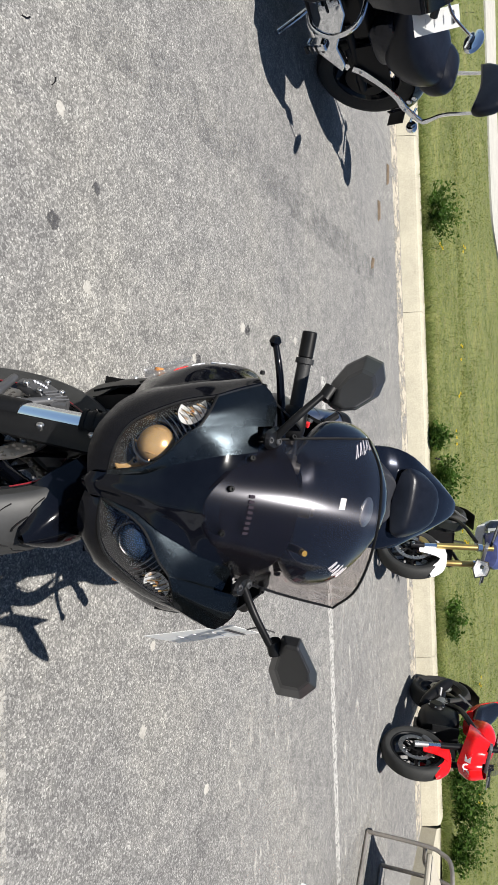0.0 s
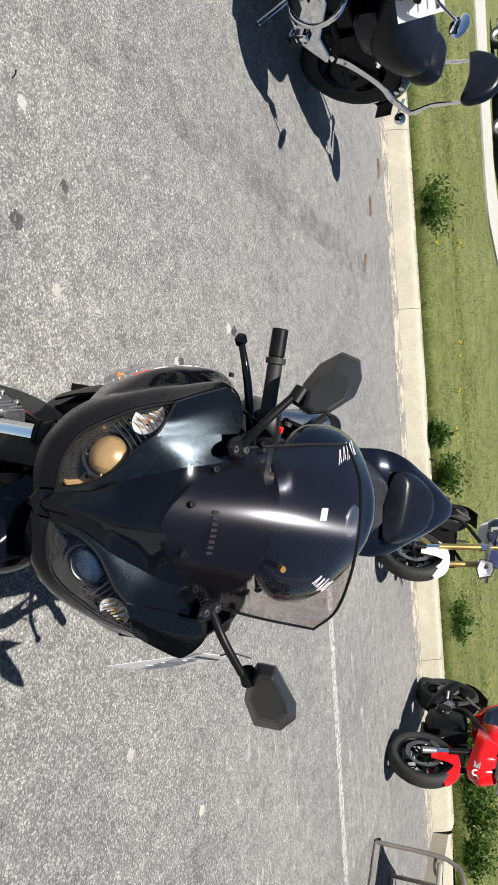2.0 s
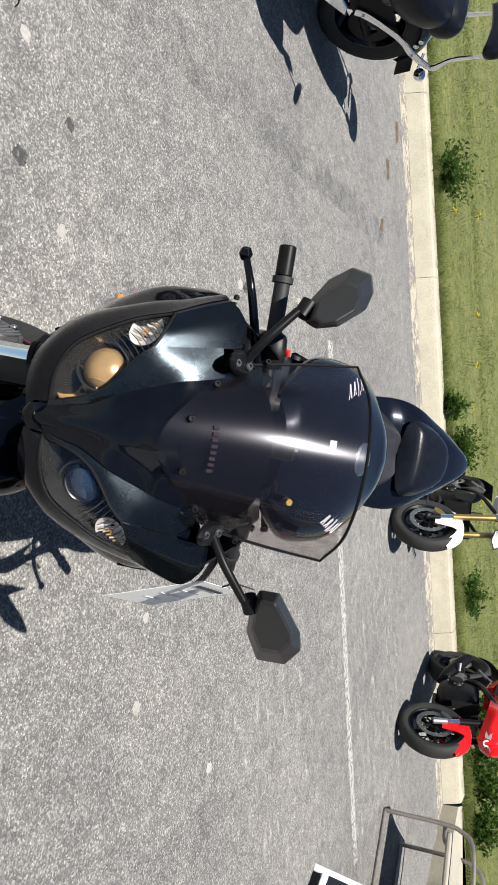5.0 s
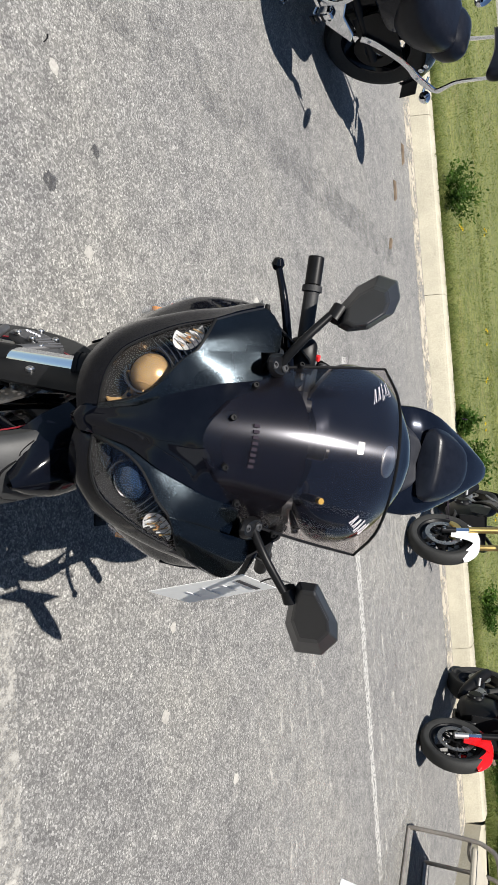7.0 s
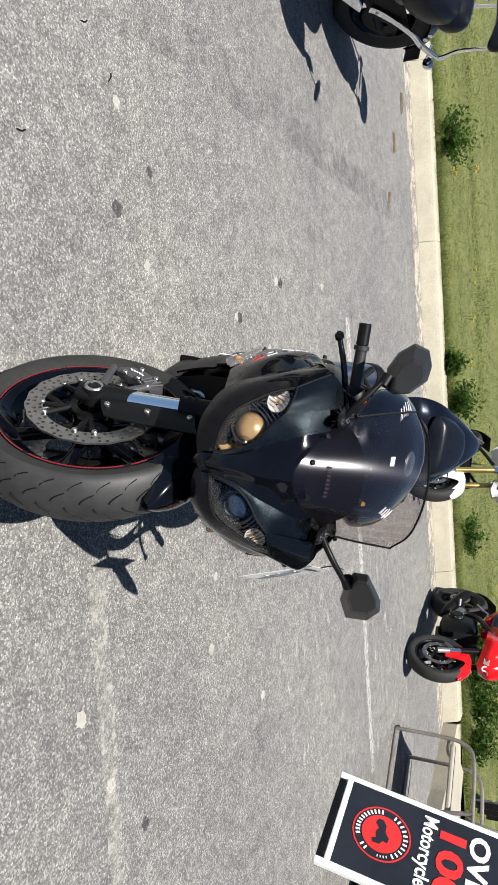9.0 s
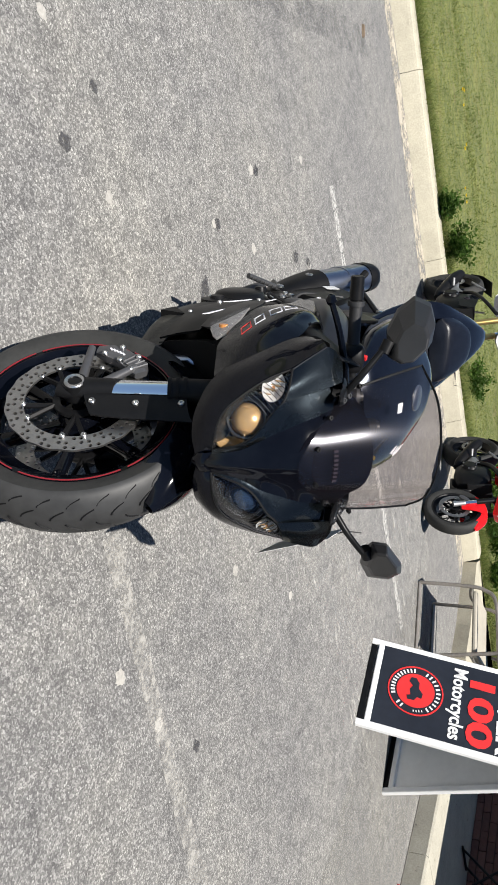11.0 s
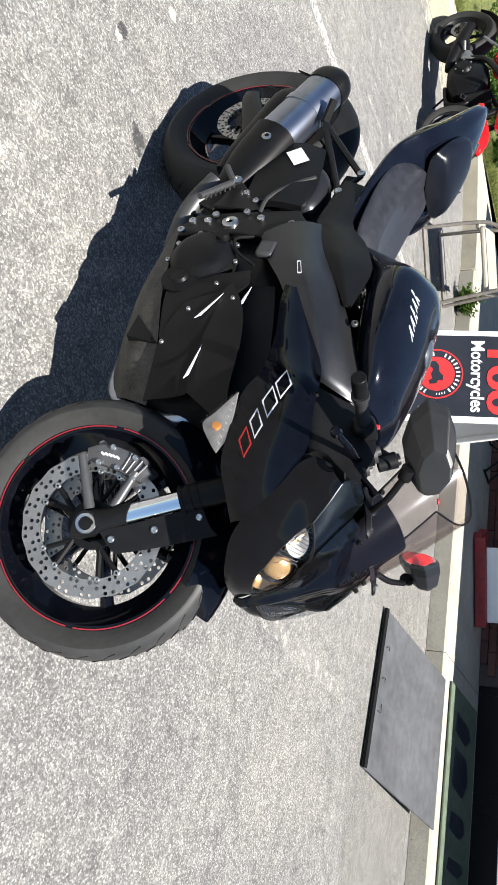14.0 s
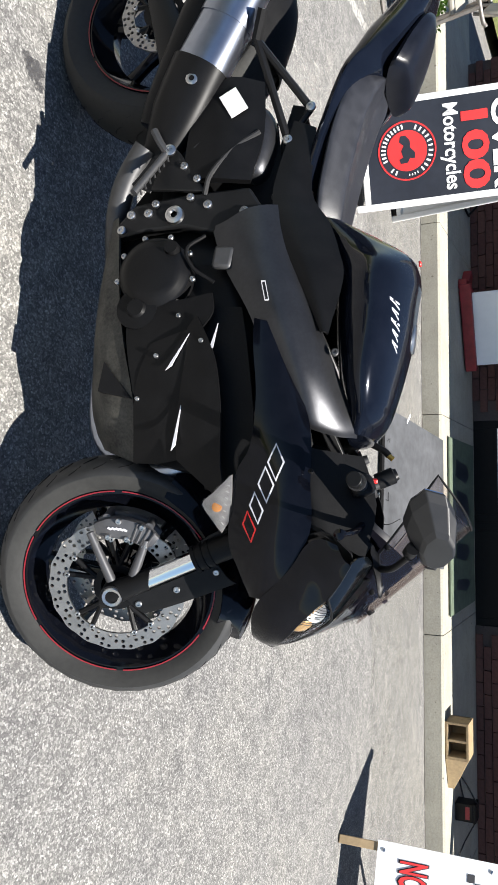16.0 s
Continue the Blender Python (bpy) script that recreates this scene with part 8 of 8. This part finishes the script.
def build_chair():
    """Tubular metal chair with a beige seat pad and dark sling."""
    root = thing("metal_chair", "tubular metal chair with a beige pad standing on the asphalt", "chair", Matrix.Translation((-1.30, 2.98, 0)) @ Matrix.Rotation(radians(38), 4, "Z"))
    for sgn in (-1, 1):
        y = sgn * 0.27
        part("side_tube", tube([(-.27, y, .013), (-.25, y, .36), (-.22, y, .50), (-.12, y, .58), (.28, y, .60), (.36, y, .62)], 0.014, 10, 5), TUBE_METAL, root, "weathered steel side tube")
        part("rear_leg", tube([(.30, y, .013), (.26, y, .40), (.24, y, .60)], 0.014, 10, 4), TUBE_METAL, root)
        part("foot_runner", tube([(-.27, y, .014), (.30, y, .014)], 0.012, 8, 2), TUBE_METAL, root)
    part("front_rail", tube([(-.25, -.27, .40), (-.24, 0, .36), (-.25, .27, .40)], 0.012, 10, 5), TUBE_METAL, root)
    part("back_rail", tube([(.26, -.27, .40), (.26, .27, .40)], 0.012, 10, 2), TUBE_METAL, root)
    part("seat_pad", box((.48, .50, .035), Matrix.Translation((.02, 0, .425))), BEIGE, root, "beige seat pad", bevel=0.012)
    part("back_pad", box((.035, .50, .42), pose(.33, 0, .80, 0, 12, 0)), BEIGE, root, bevel=0.012)
    for sgn in (-1, 1):
        part("back_post", tube([(.27, sgn * .24, .55), (.40, sgn * .24, 1.02)], 0.012, 8, 2), TUBE_METAL, root)


def build_dark_fence():
    """Low fence of dark horizontal slats beyond the corner of the kerb."""
    root = thing("slatted_fence", "low fence of weathered dark slats behind the bushes", "fence", Matrix.Translation((-4.45, 5.25, 0.10)) @ Matrix.Rotation(radians(-38), 4, "Z"))
    for k in range(9):
        part("slat", box((1.9, .02, .072), pose(0, 0, .06 + k * .088, 14, 0, 0)), RAMP_GREY, root, smooth=False, bevel=0.004)
    for x in (-.95, 0, .95):
        part("post", box((.06, .06, .9), Matrix.Translation((x, .05, .42))), BLACK_MATT, root, smooth=False, bevel=0.004)


def build_debris():
    rng = random.Random(21)
    for k, (x, y, rot, ln) in enumerate(((-2.80, -2.17, 80, .19), (-2.42, -1.78, 84, .17), (-2.14, -1.32, 60, .10))):
        root = thing("wood_splinter", "thin weathered piece of wood lying by the kerb", "wood scrap", pose(x, y, 0.0, 0, 0, rot), group="wood scraps")
        part("piece", box((ln, .022, .02), Matrix.Translation((0, 0, .010)), taper=0.8), OLD_WOOD, root, smooth=False, bevel=0.003)
    for k, (x, y, rot) in enumerate(((1.72, -1.30, 20), (1.62, -1.18, 60), (2.06, -.92, 10))):
        root = thing("twig", "small dark twig on the asphalt", "twig", pose(x, y, 0.0, 0, 0, rot), group="twigs")
        part("stick", tube([(0, 0, .003), (.015, .003, .004), (.034, -.002, .003)], 0.0024, 5, 3, end=0.0014), BLACK_MATT, root)
    root = thing("wood_offcut", "dusty plank end leaning in the weeds", "wood scrap", pose(-3.75, 3.05, .10, 10, -20, 30))
    part("piece", box((.50, .12, .03), Matrix.Translation((0, 0, .05))), OLD_WOOD, root, smooth=False, bevel=0.003)
    root = thing("red_scrap", "tiny red scrap at the foot of the walkway", "scrap", pose(.33, 3.80, 0, 0, 0, 30))
    part("piece", loft([oval((0, 0, z), (1, 0, 0), (0, 1, 0), r, r * .6, 8) for z, r in ((.001, .02), (.012, .024), (.02, .012))], 2), RED_PLAIN, root)


build_ramp()
build_mat()
build_wood_block()
build_battery()
build_stand_rack()
build_chair()
build_dark_fence()
build_debris()
for k, (x, y, r, h) in enumerate(((-3.75, -2.05, .26, .36), (-3.62, 0.42, .20, .30), (-3.50, 0.03, .13, .20), (-4.0, 1.85, .22, .22), (-3.85, 3.35, .30, .34), (-4.15, 3.85, .34, .42), (-3.75, 4.05, .22, .34), (-4.4, 3.2, .3, .3))):
    build_weed((x, y, KERB_TOP - 0.02), r, h, 30 + k, "leafy green weed clump growing behind the kerb")
build_weed((-1.62, 3.80, 0.0), .12, .20, 77, "small green weed growing from the joint of the kerb")
for k, (x, y) in enumerate(((-4.11, -1.79), (-6.19, -2.16), (-5.58, -.86), (-5.31, -.42), (-4.98, .10), (-6.4, 3.31), (-5.86, 4.6), (-5.2, 1.1), (-5.4, 1.4))):
    build_flower((x, y, verge_height(x, y)), 50 + k)
